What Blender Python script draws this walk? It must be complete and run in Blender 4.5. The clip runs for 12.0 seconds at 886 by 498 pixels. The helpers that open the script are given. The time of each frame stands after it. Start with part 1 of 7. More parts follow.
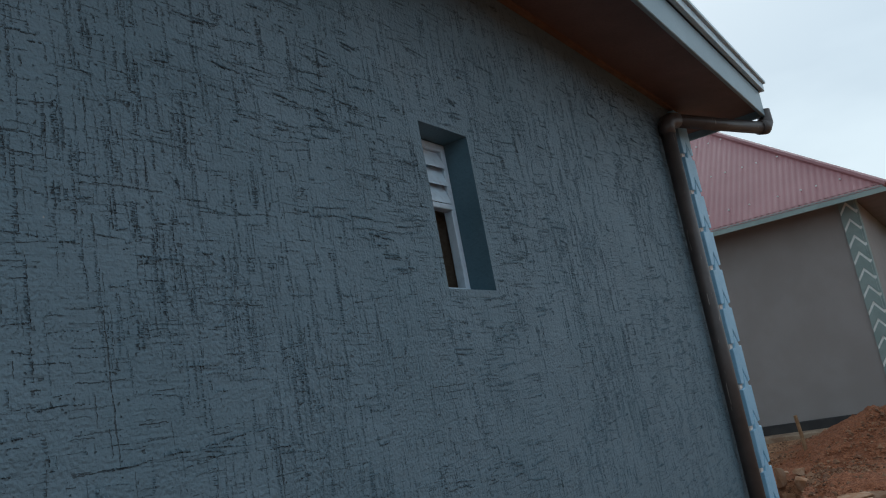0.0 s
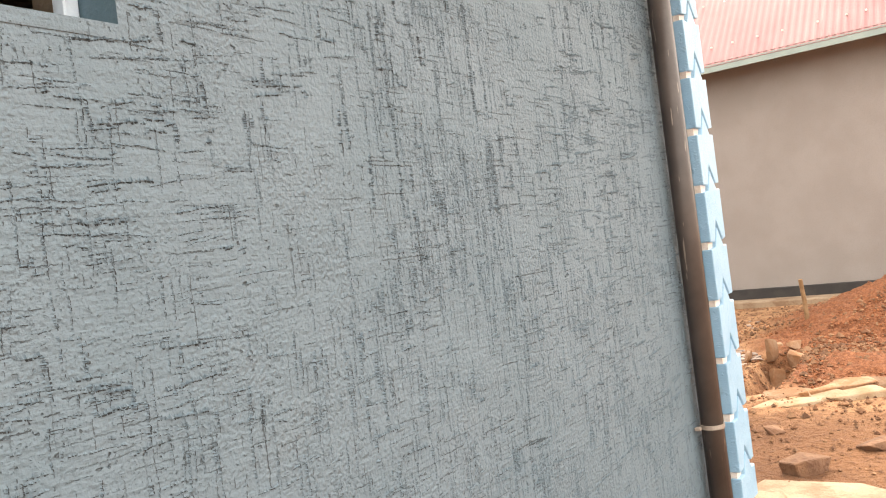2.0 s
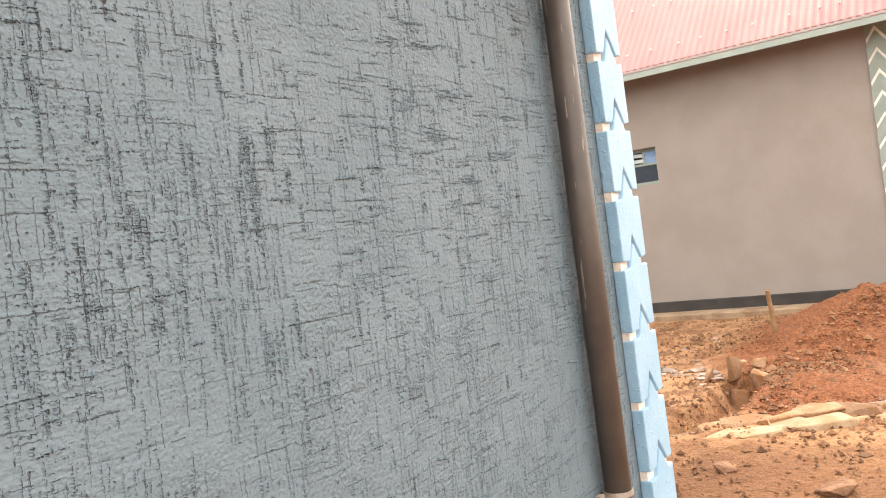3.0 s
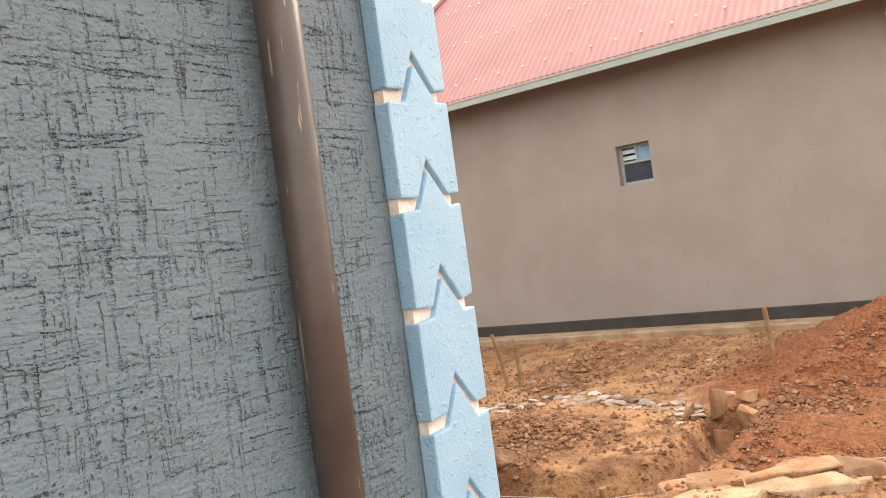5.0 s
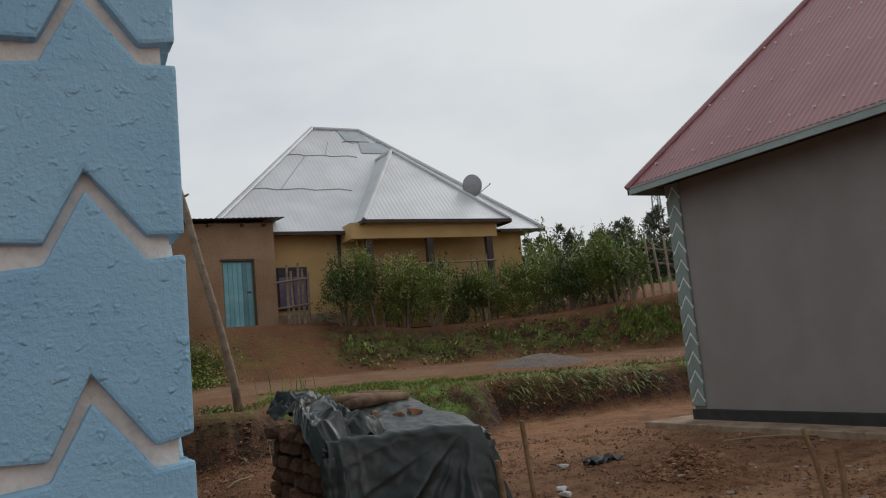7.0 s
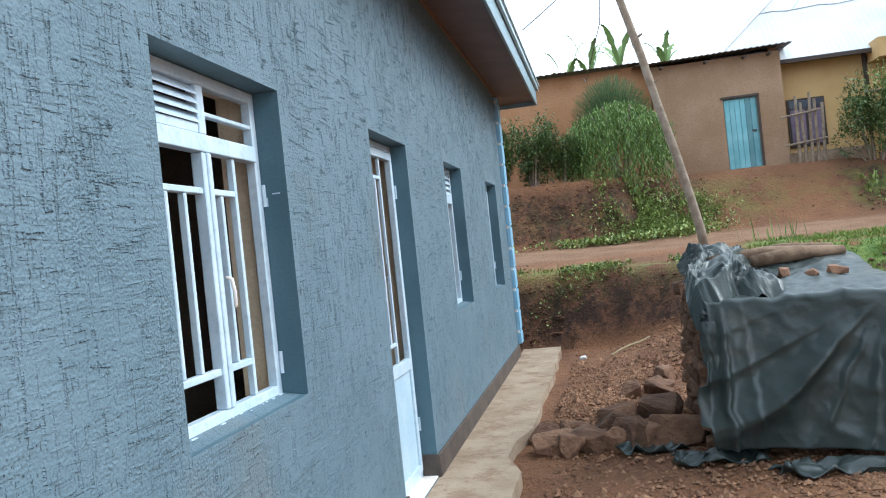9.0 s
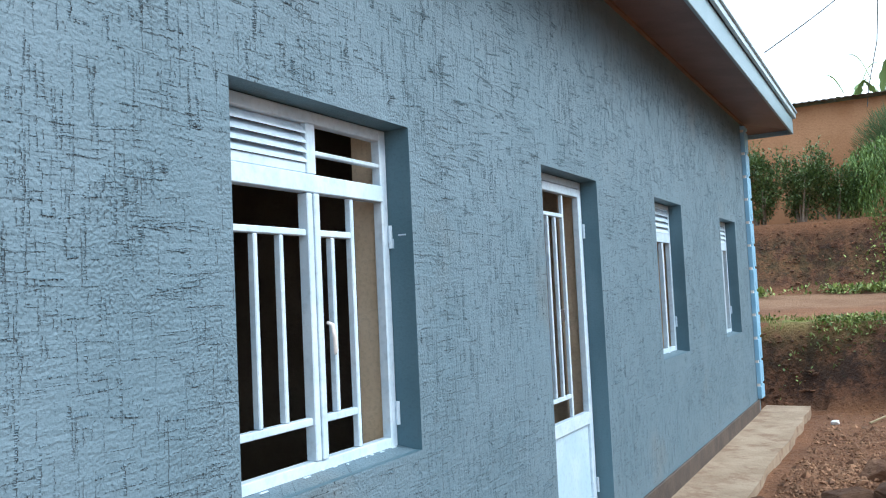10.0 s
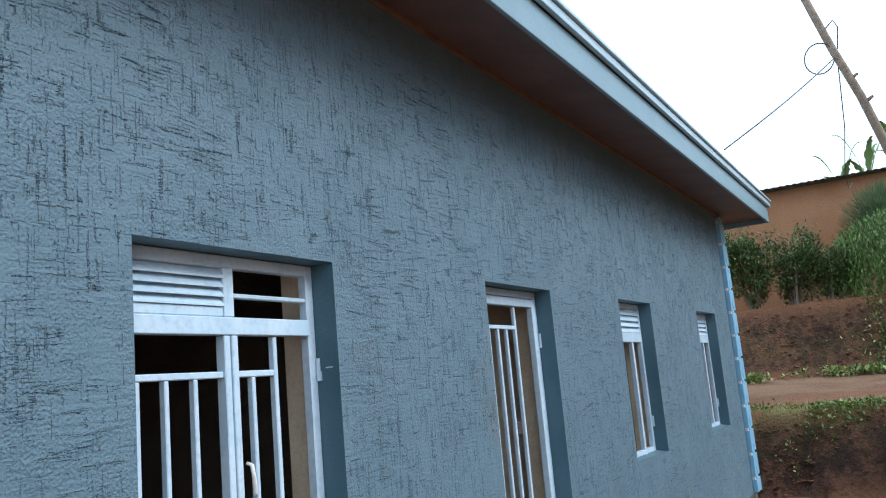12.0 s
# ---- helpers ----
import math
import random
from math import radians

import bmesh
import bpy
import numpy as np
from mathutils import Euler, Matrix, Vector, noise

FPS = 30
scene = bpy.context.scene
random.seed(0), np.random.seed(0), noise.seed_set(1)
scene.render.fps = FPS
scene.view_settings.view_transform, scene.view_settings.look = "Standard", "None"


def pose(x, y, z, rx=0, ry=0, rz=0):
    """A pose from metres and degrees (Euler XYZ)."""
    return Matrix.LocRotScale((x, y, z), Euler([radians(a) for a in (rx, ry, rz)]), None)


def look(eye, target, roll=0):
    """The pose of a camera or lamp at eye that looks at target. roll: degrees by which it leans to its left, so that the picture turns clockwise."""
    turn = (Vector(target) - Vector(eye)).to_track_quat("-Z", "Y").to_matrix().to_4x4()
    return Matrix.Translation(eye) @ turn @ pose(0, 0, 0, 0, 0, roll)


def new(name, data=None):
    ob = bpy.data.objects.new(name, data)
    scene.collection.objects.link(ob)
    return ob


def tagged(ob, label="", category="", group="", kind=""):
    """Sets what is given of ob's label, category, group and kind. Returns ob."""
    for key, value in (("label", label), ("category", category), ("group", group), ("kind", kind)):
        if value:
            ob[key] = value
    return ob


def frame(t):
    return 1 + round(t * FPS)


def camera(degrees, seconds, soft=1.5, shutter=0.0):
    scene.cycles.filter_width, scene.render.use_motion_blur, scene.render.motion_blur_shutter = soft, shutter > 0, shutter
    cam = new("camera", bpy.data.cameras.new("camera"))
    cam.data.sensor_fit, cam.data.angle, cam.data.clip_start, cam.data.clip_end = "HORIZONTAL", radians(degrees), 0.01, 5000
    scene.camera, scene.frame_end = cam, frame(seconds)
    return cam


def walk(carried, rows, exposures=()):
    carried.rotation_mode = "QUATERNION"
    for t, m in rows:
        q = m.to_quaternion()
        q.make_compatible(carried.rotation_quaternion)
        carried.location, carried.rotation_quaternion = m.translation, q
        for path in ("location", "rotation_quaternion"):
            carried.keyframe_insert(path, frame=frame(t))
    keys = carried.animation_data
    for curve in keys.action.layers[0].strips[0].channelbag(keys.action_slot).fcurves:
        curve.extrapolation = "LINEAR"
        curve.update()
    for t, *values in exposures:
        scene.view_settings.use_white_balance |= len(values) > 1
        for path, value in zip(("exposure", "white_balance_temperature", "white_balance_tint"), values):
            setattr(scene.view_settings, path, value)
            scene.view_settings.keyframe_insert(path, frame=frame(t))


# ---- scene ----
cam = camera(56.5, 12.0, soft=1.1)
PATH = [
    (0, (-5.87, -1.399, 1.695), (-4.198, -0.37, 2.076), -10.6),
    (0.5, (-5.378, -1.31, 1.662), (-3.689, -0.256, 1.853), -8.8),
    (1, (-4.951, -1.313, 1.643), (-3.253, -0.268, 1.796), -8.3),
    (1.5, (-4.535, -1.287, 1.625), (-2.876, -0.17, 1.672), -7.4),
    (2, (-4.072, -1.194, 1.63), (-2.438, -0.04, 1.636), -7.2),
    (2.5, (-3.653, -1.211, 1.628), (-2.003, -0.081, 1.638), -7.3),
    (2.7, (-3.464, -1.212, 1.641), (-1.812, -0.085, 1.648), -7.2),
    (4.3, (-2.285, -1.271, 1.643), (-0.677, -0.083, 1.659), -8.2),
    (4.5, (-2.157, -1.279, 1.64), (-0.548, -0.091, 1.649), -8.0),
    (5, (-1.763, -1.244, 1.633), (-0.163, -0.044, 1.652), -7.8),
    (5.5, (-1.378, -1.266, 1.615), (0.115, 0.06, 1.723), -7.6),
    (6, (-0.962, -1.290, 1.634), (0.286, 0.263, 1.808), -8.0),
    (6.5, (-0.569, -1.147, 1.622), (0.622, 0.449, 1.812), -7.3),
    (7, (-0.196, -1.131, 1.602), (0.714, 0.633, 1.855), -5.2),
    (7.5, (0.137, -1.123, 1.618), (0.600, 0.811, 1.833), -2.0),
    (7.7, (0.271, -1.070, 1.608), (0.508, 0.908, 1.781), -1.3),
    (9.3, (1.267, -0.588, 1.559), (0.708, 1.332, 1.557), -6.3),
    (9.5, (1.348, -0.468, 1.561), (0.626, 1.397, 1.582), -5.8),
    (10, (1.517, -0.292, 1.612), (0.546, 1.453, 1.727), -2.7),
    (10.5, (1.67, -0.24, 1.631), (0.524, 1.393, 1.775), 0.0),
    (11, (1.779, -0.226, 1.661), (0.645, 1.414, 1.817), -0.5),
    (11.5, (1.83, -0.211, 1.697), (0.792, 1.481, 1.941), -2.9),
    (12, (1.85, -0.21, 1.733), (0.884, 1.51, 2.064), -5.1),
]
EXPOSURES = [(0.0, -0.4, 5450, 0), (0.4, 0.62, 5200, 4), (1.0, 1.42, 6800, 10), (1.5, 1.6, 7500, 14), (1.9, 1.96, 7800, 14), (2.7, 1.98, 7900, 15), (4.3, 1.66, 7900, 15), (5.5, 1.45, 7800, 15), (6.0, 0.55, 7100, 10), (6.6, -0.15, 6400, 8), (7.0, -0.52, 6300, 8), (7.7, -0.2, 6000, 6), (9.3, 1.15, 5400, 2), (10.5, 1.15, 5400, 2), (11.0, 1.2, 5400, 2), (11.5, 1.15, 5300, 2), (12.0, 0.6, 5200, 2)]
walk(cam, [(t, look(eye, target, roll)) for t, eye, target, roll in PATH], EXPOSURES)

# ---- daylight: a bright overcast sky and a very soft sun ----
SUN_UP, SUN_TURN = radians(42), radians(76)
world = bpy.data.worlds.new("overcast")
scene.world = world
world.use_nodes = True
wn, wl = world.node_tree.nodes, world.node_tree.links
wn.clear()
sky = wn.new("ShaderNodeTexSky")
sky.sky_type, sky.sun_disc = "NISHITA", False
sky.sun_elevation, sky.sun_rotation = SUN_UP, SUN_TURN
sky.air_density, sky.dust_density = 1.5, 5.0
sky_gain = wn.new("ShaderNodeVectorMath")
sky_gain.operation = "SCALE"
sky_gain.inputs["Scale"].default_value = 0.10
w_coord = wn.new("ShaderNodeTexCoord")
w_map = wn.new("ShaderNodeMapping")
w_map.inputs["Scale"].default_value = (1.0, 1.0, 2.6)
w_noise = wn.new("ShaderNodeTexNoise")
w_noise.inputs["Scale"].default_value = 1.7
w_noise.inputs["Detail"].default_value = 5.0
w_ramp = wn.new("ShaderNodeValToRGB")
w_ramp.color_ramp.elements[0].position, w_ramp.color_ramp.elements[0].color = 0.36, (0.82, 0.86, 0.92, 1)
w_ramp.color_ramp.elements[1].position, w_ramp.color_ramp.elements[1].color = 0.62, (1.12, 1.13, 1.14, 1)
w_mix = wn.new("ShaderNodeMix")
w_mix.data_type = "RGBA"
w_mix.inputs[0].default_value = 0.82
w_bg = wn.new("ShaderNodeBackground")
w_out = wn.new("ShaderNodeOutputWorld")
wl.new(sky.outputs[0], sky_gain.inputs[0])
wl.new(w_coord.outputs["Generated"], w_map.inputs[0])
wl.new(w_map.outputs[0], w_noise.inputs["Vector"])
wl.new(w_noise.outputs["Fac"], w_ramp.inputs[0])
wl.new(sky_gain.outputs[0], w_mix.inputs[6])
wl.new(w_ramp.outputs[0], w_mix.inputs[7])
wl.new(w_mix.outputs[2], w_bg.inputs[0])
w_bg.inputs[1].default_value = 1.0
wl.new(w_bg.outputs[0], w_out.inputs[0])

sun = bpy.data.lights.new("sun", "SUN")
sun.energy, sun.angle, sun.color = 1.5, radians(30), (1.0, 0.96, 0.9)
sun_ob = new("sun", sun)
sun_ob.matrix_world = look((0, 0, 30), (0 - math.sin(SUN_TURN) * math.cos(SUN_UP), 0 - math.cos(SUN_TURN) * math.cos(SUN_UP), 30 - math.sin(SUN_UP)))


# ---- materials ----
class Shade:
    """A node material under construction; coordinates are metres of the object."""

    def __init__(self, name, rough=0.8, metal=0.0):
        self.mat = bpy.data.materials.new(name)
        self.mat.use_nodes = True
        self.n, self.l = self.mat.node_tree.nodes, self.mat.node_tree.links
        self.bsdf = self.n["Principled BSDF"]
        self.bsdf.inputs["Roughness"].default_value = rough
        self.bsdf.inputs["Metallic"].default_value = metal
        self.coord = self.n.new("ShaderNodeTexCoord").outputs["Object"]

    def put(self, socket, value):
        if isinstance(value, bpy.types.NodeSocket):
            self.l.new(value, socket)
        else:
            socket.default_value = value

    def noise(self, scale, detail=4.0, rough=0.55, at=None, stretch=None):
        node = self.n.new("ShaderNodeTexNoise")
        node.inputs["Scale"].default_value = scale
        node.inputs["Detail"].default_value = detail
        node.inputs["Roughness"].default_value = rough
        vec = at or self.coord
        if stretch:
            m = self.n.new("ShaderNodeMapping")
            m.inputs["Scale"].default_value = stretch
            self.l.new(vec, m.inputs[0])
            vec = m.outputs[0]
        self.l.new(vec, node.inputs["Vector"])
        return node.outputs["Fac"]

    def math(self, op, a, b=0.0, c=0.0, clamp=False):
        node = self.n.new("ShaderNodeMath")
        node.operation, node.use_clamp = op, clamp
        for i, v in enumerate((a, b, c)):
            self.put(node.inputs[i], v)
        return node.outputs[0]

    def ramp(self, fac, lo, hi):
        node = self.n.new("ShaderNodeMapRange")
        node.interpolation_type = "SMOOTHSTEP"
        self.put(node.inputs["Value"], fac)
        node.inputs["From Min"].default_value, node.inputs["From Max"].default_value = lo, hi
        return node.outputs["Result"]

    def mix(self, fac, a, b):
        node = self.n.new("ShaderNodeMix")
        node.data_type = "RGBA"
        self.put(node.inputs[0], fac)
        self.put(node.inputs[6], a if isinstance(a, bpy.types.NodeSocket) else (*a, 1))
        self.put(node.inputs[7], b if isinstance(b, bpy.types.NodeSocket) else (*b, 1))
        return node.outputs[2]

    def bump(self, height, distance, strength=1.0):
        node = self.n.new("ShaderNodeBump")
        node.inputs["Distance"].default_value, node.inputs["Strength"].default_value = distance, strength
        self.l.new(height, node.inputs["Height"])
        self.l.new(node.outputs[0], self.bsdf.inputs["Normal"])

    def attr(self, name):
        node = self.n.new("ShaderNodeAttribute")
        node.attribute_name = name
        return node.outputs["Fac"]

    def rand(self):
        return self.n.new("ShaderNodeObjectInfo").outputs["Random"]

    def island(self):
        return self.n.new("ShaderNodeNewGeometry").outputs["Random Per Island"]

    def colour(self, value):
        self.put(self.bsdf.inputs["Base Color"], value if isinstance(value, bpy.types.NodeSocket) else (*value, 1))
        return self


def plain(name, a, b, scale=6.0, rough=0.8, metal=0.0, relief=0.002, fine=60.0, vary=None):
    """Two tones in large blotches, fine grain, light relief; vary: 'rand' or 'island' for lighter and darker pieces."""
    s = Shade(name, rough, metal)
    tone = s.mix(s.ramp(s.noise(scale, 5), 0.35, 0.65), a, b)
    if vary:
        pick = s.rand() if vary == "rand" else s.island()
        hsv = s.n.new("ShaderNodeHueSaturation")
        s.l.new(tone, hsv.inputs["Color"])
        s.l.new(s.math("MULTIPLY_ADD", pick, 0.7, 0.65), hsv.inputs["Value"])
        tone = hsv.outputs[0]
    grain = s.noise(fine, 4)
    s.colour(s.mix(s.math("MULTIPLY", s.ramp(grain, 0.45, 0.75), 0.35), tone, tuple(0.6 * c for c in a)))
    s.bump(s.math("ADD", grain, s.noise(scale * 3, 3)), relief)
    return s.mat


def scratched_plaster(name, base, tint, deep_cut=1.0, gaps=(0.38, 0.47), dots=70, thin=1.0):
    """Trowelled, painted plaster with short level and upright scratches, their shade put into the colour."""
    s = Shade(name, 0.62)
    sep = s.n.new("ShaderNodeSeparateXYZ")
    s.l.new(s.coord, sep.inputs[0])
    u, v = s.math("ADD", sep.outputs[0], sep.outputs[1]), sep.outputs[2]
    wob = s.math("ADD", s.math("MULTIPLY_ADD", s.noise(14, 2), 0.010, -0.005), s.math("MULTIPLY_ADD", s.noise(130, 1), 0.006, -0.003))
    wob2 = s.math("MULTIPLY_ADD", s.noise(9, 2), 0.02, -0.01)
    broken = s.ramp(s.noise(dots, 3, 0.7), *gaps)
    patches = s.noise(2.6, 3)
    ragged = s.math("MAXIMUM", s.math("MULTIPLY_ADD", s.noise(170, 2, 0.8), 2.8, -0.45), 0.05)
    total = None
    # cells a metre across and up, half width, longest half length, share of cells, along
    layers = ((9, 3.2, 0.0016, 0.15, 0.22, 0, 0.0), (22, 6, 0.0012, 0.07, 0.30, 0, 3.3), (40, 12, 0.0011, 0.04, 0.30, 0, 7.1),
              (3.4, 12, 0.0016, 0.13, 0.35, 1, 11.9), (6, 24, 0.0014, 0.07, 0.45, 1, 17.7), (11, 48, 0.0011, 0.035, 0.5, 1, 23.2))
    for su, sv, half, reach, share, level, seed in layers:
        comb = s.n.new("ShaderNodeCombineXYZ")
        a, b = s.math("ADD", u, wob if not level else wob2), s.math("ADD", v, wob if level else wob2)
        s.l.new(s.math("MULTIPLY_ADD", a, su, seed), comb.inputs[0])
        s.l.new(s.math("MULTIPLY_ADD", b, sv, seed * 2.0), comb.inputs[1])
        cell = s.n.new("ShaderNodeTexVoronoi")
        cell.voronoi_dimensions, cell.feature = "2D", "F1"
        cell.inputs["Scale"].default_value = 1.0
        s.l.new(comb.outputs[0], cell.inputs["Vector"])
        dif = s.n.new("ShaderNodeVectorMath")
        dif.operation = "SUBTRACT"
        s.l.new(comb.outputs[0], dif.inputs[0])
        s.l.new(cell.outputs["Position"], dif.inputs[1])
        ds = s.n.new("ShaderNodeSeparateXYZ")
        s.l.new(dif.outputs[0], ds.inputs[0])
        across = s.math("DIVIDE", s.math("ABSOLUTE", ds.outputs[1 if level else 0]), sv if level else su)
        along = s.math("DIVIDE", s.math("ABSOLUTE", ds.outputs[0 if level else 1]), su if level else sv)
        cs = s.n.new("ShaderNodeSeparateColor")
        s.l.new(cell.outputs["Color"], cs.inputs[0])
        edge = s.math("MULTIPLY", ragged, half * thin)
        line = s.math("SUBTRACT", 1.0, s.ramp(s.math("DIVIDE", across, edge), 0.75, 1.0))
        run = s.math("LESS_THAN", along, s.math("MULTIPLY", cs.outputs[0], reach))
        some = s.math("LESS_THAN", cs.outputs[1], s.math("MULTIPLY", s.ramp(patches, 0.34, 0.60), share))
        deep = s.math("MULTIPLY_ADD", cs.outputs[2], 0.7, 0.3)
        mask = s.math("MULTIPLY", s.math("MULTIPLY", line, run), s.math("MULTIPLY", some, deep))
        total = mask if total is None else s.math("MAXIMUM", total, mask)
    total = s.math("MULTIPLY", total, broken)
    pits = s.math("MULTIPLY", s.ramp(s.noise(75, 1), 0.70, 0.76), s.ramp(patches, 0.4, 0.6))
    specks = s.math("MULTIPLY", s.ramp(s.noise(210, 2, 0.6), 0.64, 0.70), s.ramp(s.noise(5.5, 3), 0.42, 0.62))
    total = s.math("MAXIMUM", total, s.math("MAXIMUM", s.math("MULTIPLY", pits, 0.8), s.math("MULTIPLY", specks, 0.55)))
    drag = s.noise(34, 3, stretch=(1, 1, 0.25))
    drag2 = s.noise(34, 3, stretch=(0.25, 0.25, 1.8))
    rough_patch = s.ramp(s.noise(3.4, 2), 0.45, 0.65)
    grain = s.math("MULTIPLY", s.noise(105, 2, 0.5), s.math("MULTIPLY_ADD", rough_patch, 0.40, 0.40))
    height = s.math("MULTIPLY_ADD", total, -0.9 * deep_cut, s.math("MULTIPLY_ADD", s.math("ADD", drag, drag2), 0.42, grain))
    s.bump(height, 0.010)
    paint = s.mix(s.ramp(s.noise(2.2, 5), 0.3, 0.7), base, tint)
    paint = s.mix(s.math("MULTIPLY", s.ramp(s.noise(0.9, 6), 0.6, 0.72), 0.25), paint, (0.20, 0.18, 0.15))
    chips = s.math("MULTIPLY", s.ramp(s.noise(17, 5), 0.74, 0.77), s.ramp(s.noise(3.1, 1), 0.5, 0.6))
    paint = s.mix(s.math("MULTIPLY", chips, 0.6), paint, (0.50, 0.40, 0.32))
    # Scratch shade put into the colour; pits and specks take the same dark.
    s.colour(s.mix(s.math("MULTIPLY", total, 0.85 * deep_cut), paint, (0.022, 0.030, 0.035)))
    return s.mat


BLUE, BLUE2 = (0.124, 0.182, 0.219), (0.144, 0.202, 0.241)
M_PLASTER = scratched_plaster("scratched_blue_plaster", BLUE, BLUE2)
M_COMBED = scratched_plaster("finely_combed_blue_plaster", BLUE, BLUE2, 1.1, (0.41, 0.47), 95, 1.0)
# Near-black colour for the shade inside the plaster cuts.
M_CUT_SHADE = plain("dark_cut_shade", (0.022, 0.030, 0.036), (0.045, 0.056, 0.062), 20, 0.9, relief=0.001)
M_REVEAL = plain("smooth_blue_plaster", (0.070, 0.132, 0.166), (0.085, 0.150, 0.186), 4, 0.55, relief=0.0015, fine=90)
M_CREAM = plain("bare_cream_render", (0.74, 0.64, 0.56), (0.84, 0.77, 0.71), 12, 0.9, relief=0.003)
M_TAN = plain("cream_reveal_plaster", (0.66, 0.52, 0.35), (0.74, 0.60, 0.43), 5, 0.8)
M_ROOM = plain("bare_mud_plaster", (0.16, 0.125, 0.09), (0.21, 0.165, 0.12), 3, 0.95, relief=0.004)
M_SOFFIT = plain("red_brown_soffit_board", (0.145, 0.085, 0.073), (0.185, 0.113, 0.098), 3, 0.55, relief=0.001)
M_TRIM_WOOD = plain("bare_wood_bead", (0.17, 0.088, 0.052), (0.22, 0.12, 0.07), 8, 0.7)
M_FASCIA = plain("grey_blue_gloss_paint", (0.20, 0.29, 0.33), (0.23, 0.32, 0.36), 3, 0.4, relief=0.0006)
M_EDGE = plain("pale_blue_roof_edge", (0.42, 0.52, 0.575), (0.48, 0.58, 0.63), 4, 0.35, 0.2, relief=0.0005)
M_WHITE = plain("white_gloss_paint", (0.53, 0.64, 0.73), (0.63, 0.715, 0.785), 7, 0.35, relief=0.0012, fine=40)
M_DOOR = plain("pale_blue_gloss_paint", (0.46, 0.60, 0.70), (0.54, 0.66, 0.75), 5, 0.4, relief=0.001, fine=40)
M_CLAMP = plain("dull_beige_metal", (0.30, 0.25, 0.21), (0.38, 0.33, 0.28), 20, 0.55)
M_PLINTH = plain("brown_plinth_paint", (0.060, 0.044, 0.036), (0.10, 0.072, 0.056), 5, 0.7, relief=0.003)
M_DARK = plain("dark_roof_timber", (0.05, 0.035, 0.03), (0.07, 0.05, 0.04), 4, 0.8)
M_NWALL = plain("grey_brown_render", (0.262, 0.236, 0.220), (0.29, 0.264, 0.248), 1.6, 0.85, relief=0.0015, fine=70)
M_NPLINTH = plain("charcoal_plinth_paint", (0.028, 0.026, 0.026), (0.042, 0.038, 0.036), 5, 0.7)
M_NGUTTER = plain("grey_green_gutter", (0.24, 0.30, 0.28), (0.28, 0.34, 0.315), 4, 0.4)
M_NQUOIN = plain("grey_green_quoin", (0.22, 0.28, 0.26), (0.26, 0.32, 0.30), 5, 0.6)
M_NWHITE = plain("white_quoin_groove", (0.72, 0.74, 0.70), (0.80, 0.81, 0.77), 9, 0.7)
M_RED = plain("maroon_roof_sheet", (0.265, 0.108, 0.110), (0.31, 0.138, 0.138), 0.9, 0.42, relief=0.0004)
M_RUST = plain("rusty_roof_sheet", (0.20, 0.085, 0.05), (0.26, 0.13, 0.09), 1.4, 0.7)
M_OLDROOF = plain("dark_old_sheet", (0.075, 0.062, 0.056), (0.12, 0.098, 0.085), 1.4, 0.7)
M_SILVER = plain("galvanised_sheet", (0.50, 0.51, 0.52), (0.60, 0.61, 0.62), 0.7, 0.5, 0.2, relief=0.0005, vary="island")
M_PATCH = plain("dull_patch_sheet", (0.33, 0.36, 0.38), (0.40, 0.43, 0.45), 1.2, 0.5, 0.3, relief=0.0006)
M_YELLOW = plain("ochre_house_paint", (0.52, 0.33, 0.13), (0.58, 0.38, 0.165), 1.2, 0.8)
M_MUD = plain("mud_wall_plaster", (0.30, 0.185, 0.105), (0.37, 0.24, 0.15), 1.3, 0.95, relief=0.012, fine=22)
M_MUD2 = plain("orange_mud_plaster", (0.36, 0.175, 0.08), (0.42, 0.22, 0.11), 1.1, 0.95, relief=0.012, fine=22)
M_TURQ = plain("turquoise_plank_paint", (0.16, 0.36, 0.40), (0.22, 0.43, 0.47), 3, 0.65, relief=0.003, vary="rand")
M_CURTAIN = plain("mauve_window_metal", (0.14, 0.10, 0.15), (0.19, 0.14, 0.2), 5, 0.5)
M_GLASS = plain("dark_window_glass", (0.03, 0.04, 0.055), (0.05, 0.065, 0.085), 2, 0.12, relief=0.0)
M_BARK = plain("weathered_pole_wood", (0.20, 0.145, 0.10), (0.30, 0.235, 0.175), 7, 0.9, relief=0.006, fine=30)
M_LOG = plain("split_log_wood", (0.12, 0.070, 0.040), (0.22, 0.14, 0.085), 8, 0.9, relief=0.006, fine=30)
M_STICK = plain("pale_dry_pole", (0.30, 0.24, 0.17), (0.42, 0.35, 0.26), 6, 0.9, relief=0.004, fine=40)
M_STAKE = plain("cut_branch_wood", (0.22, 0.125, 0.06), (0.32, 0.20, 0.105), 9, 0.9, relief=0.004, fine=40)
M_BRICK = plain("unfired_clay_brick", (0.17, 0.085, 0.05), (0.25, 0.135, 0.08), 6, 0.95, relief=0.008, fine=35, vary="rand")
M_CLOD = plain("clay_clod", (0.135, 0.068, 0.039), (0.21, 0.112, 0.064), 9, 0.97, relief=0.016, fine=30, vary="rand")
M_STONE = plain("pale_rubble_stone", (0.30, 0.19, 0.105), (0.40, 0.29, 0.19), 6, 0.9, relief=0.006, vary="rand")
M_ORANGE_STONE = plain("orange_rubble_stone", (0.27, 0.13, 0.06), (0.33, 0.205, 0.125), 9, 0.9, relief=0.006, vary="rand")
M_CHIP = plain("pale_stone_chip", (0.29, 0.215, 0.17), (0.40, 0.325, 0.28), 9, 0.85, relief=0.004, vary="rand")
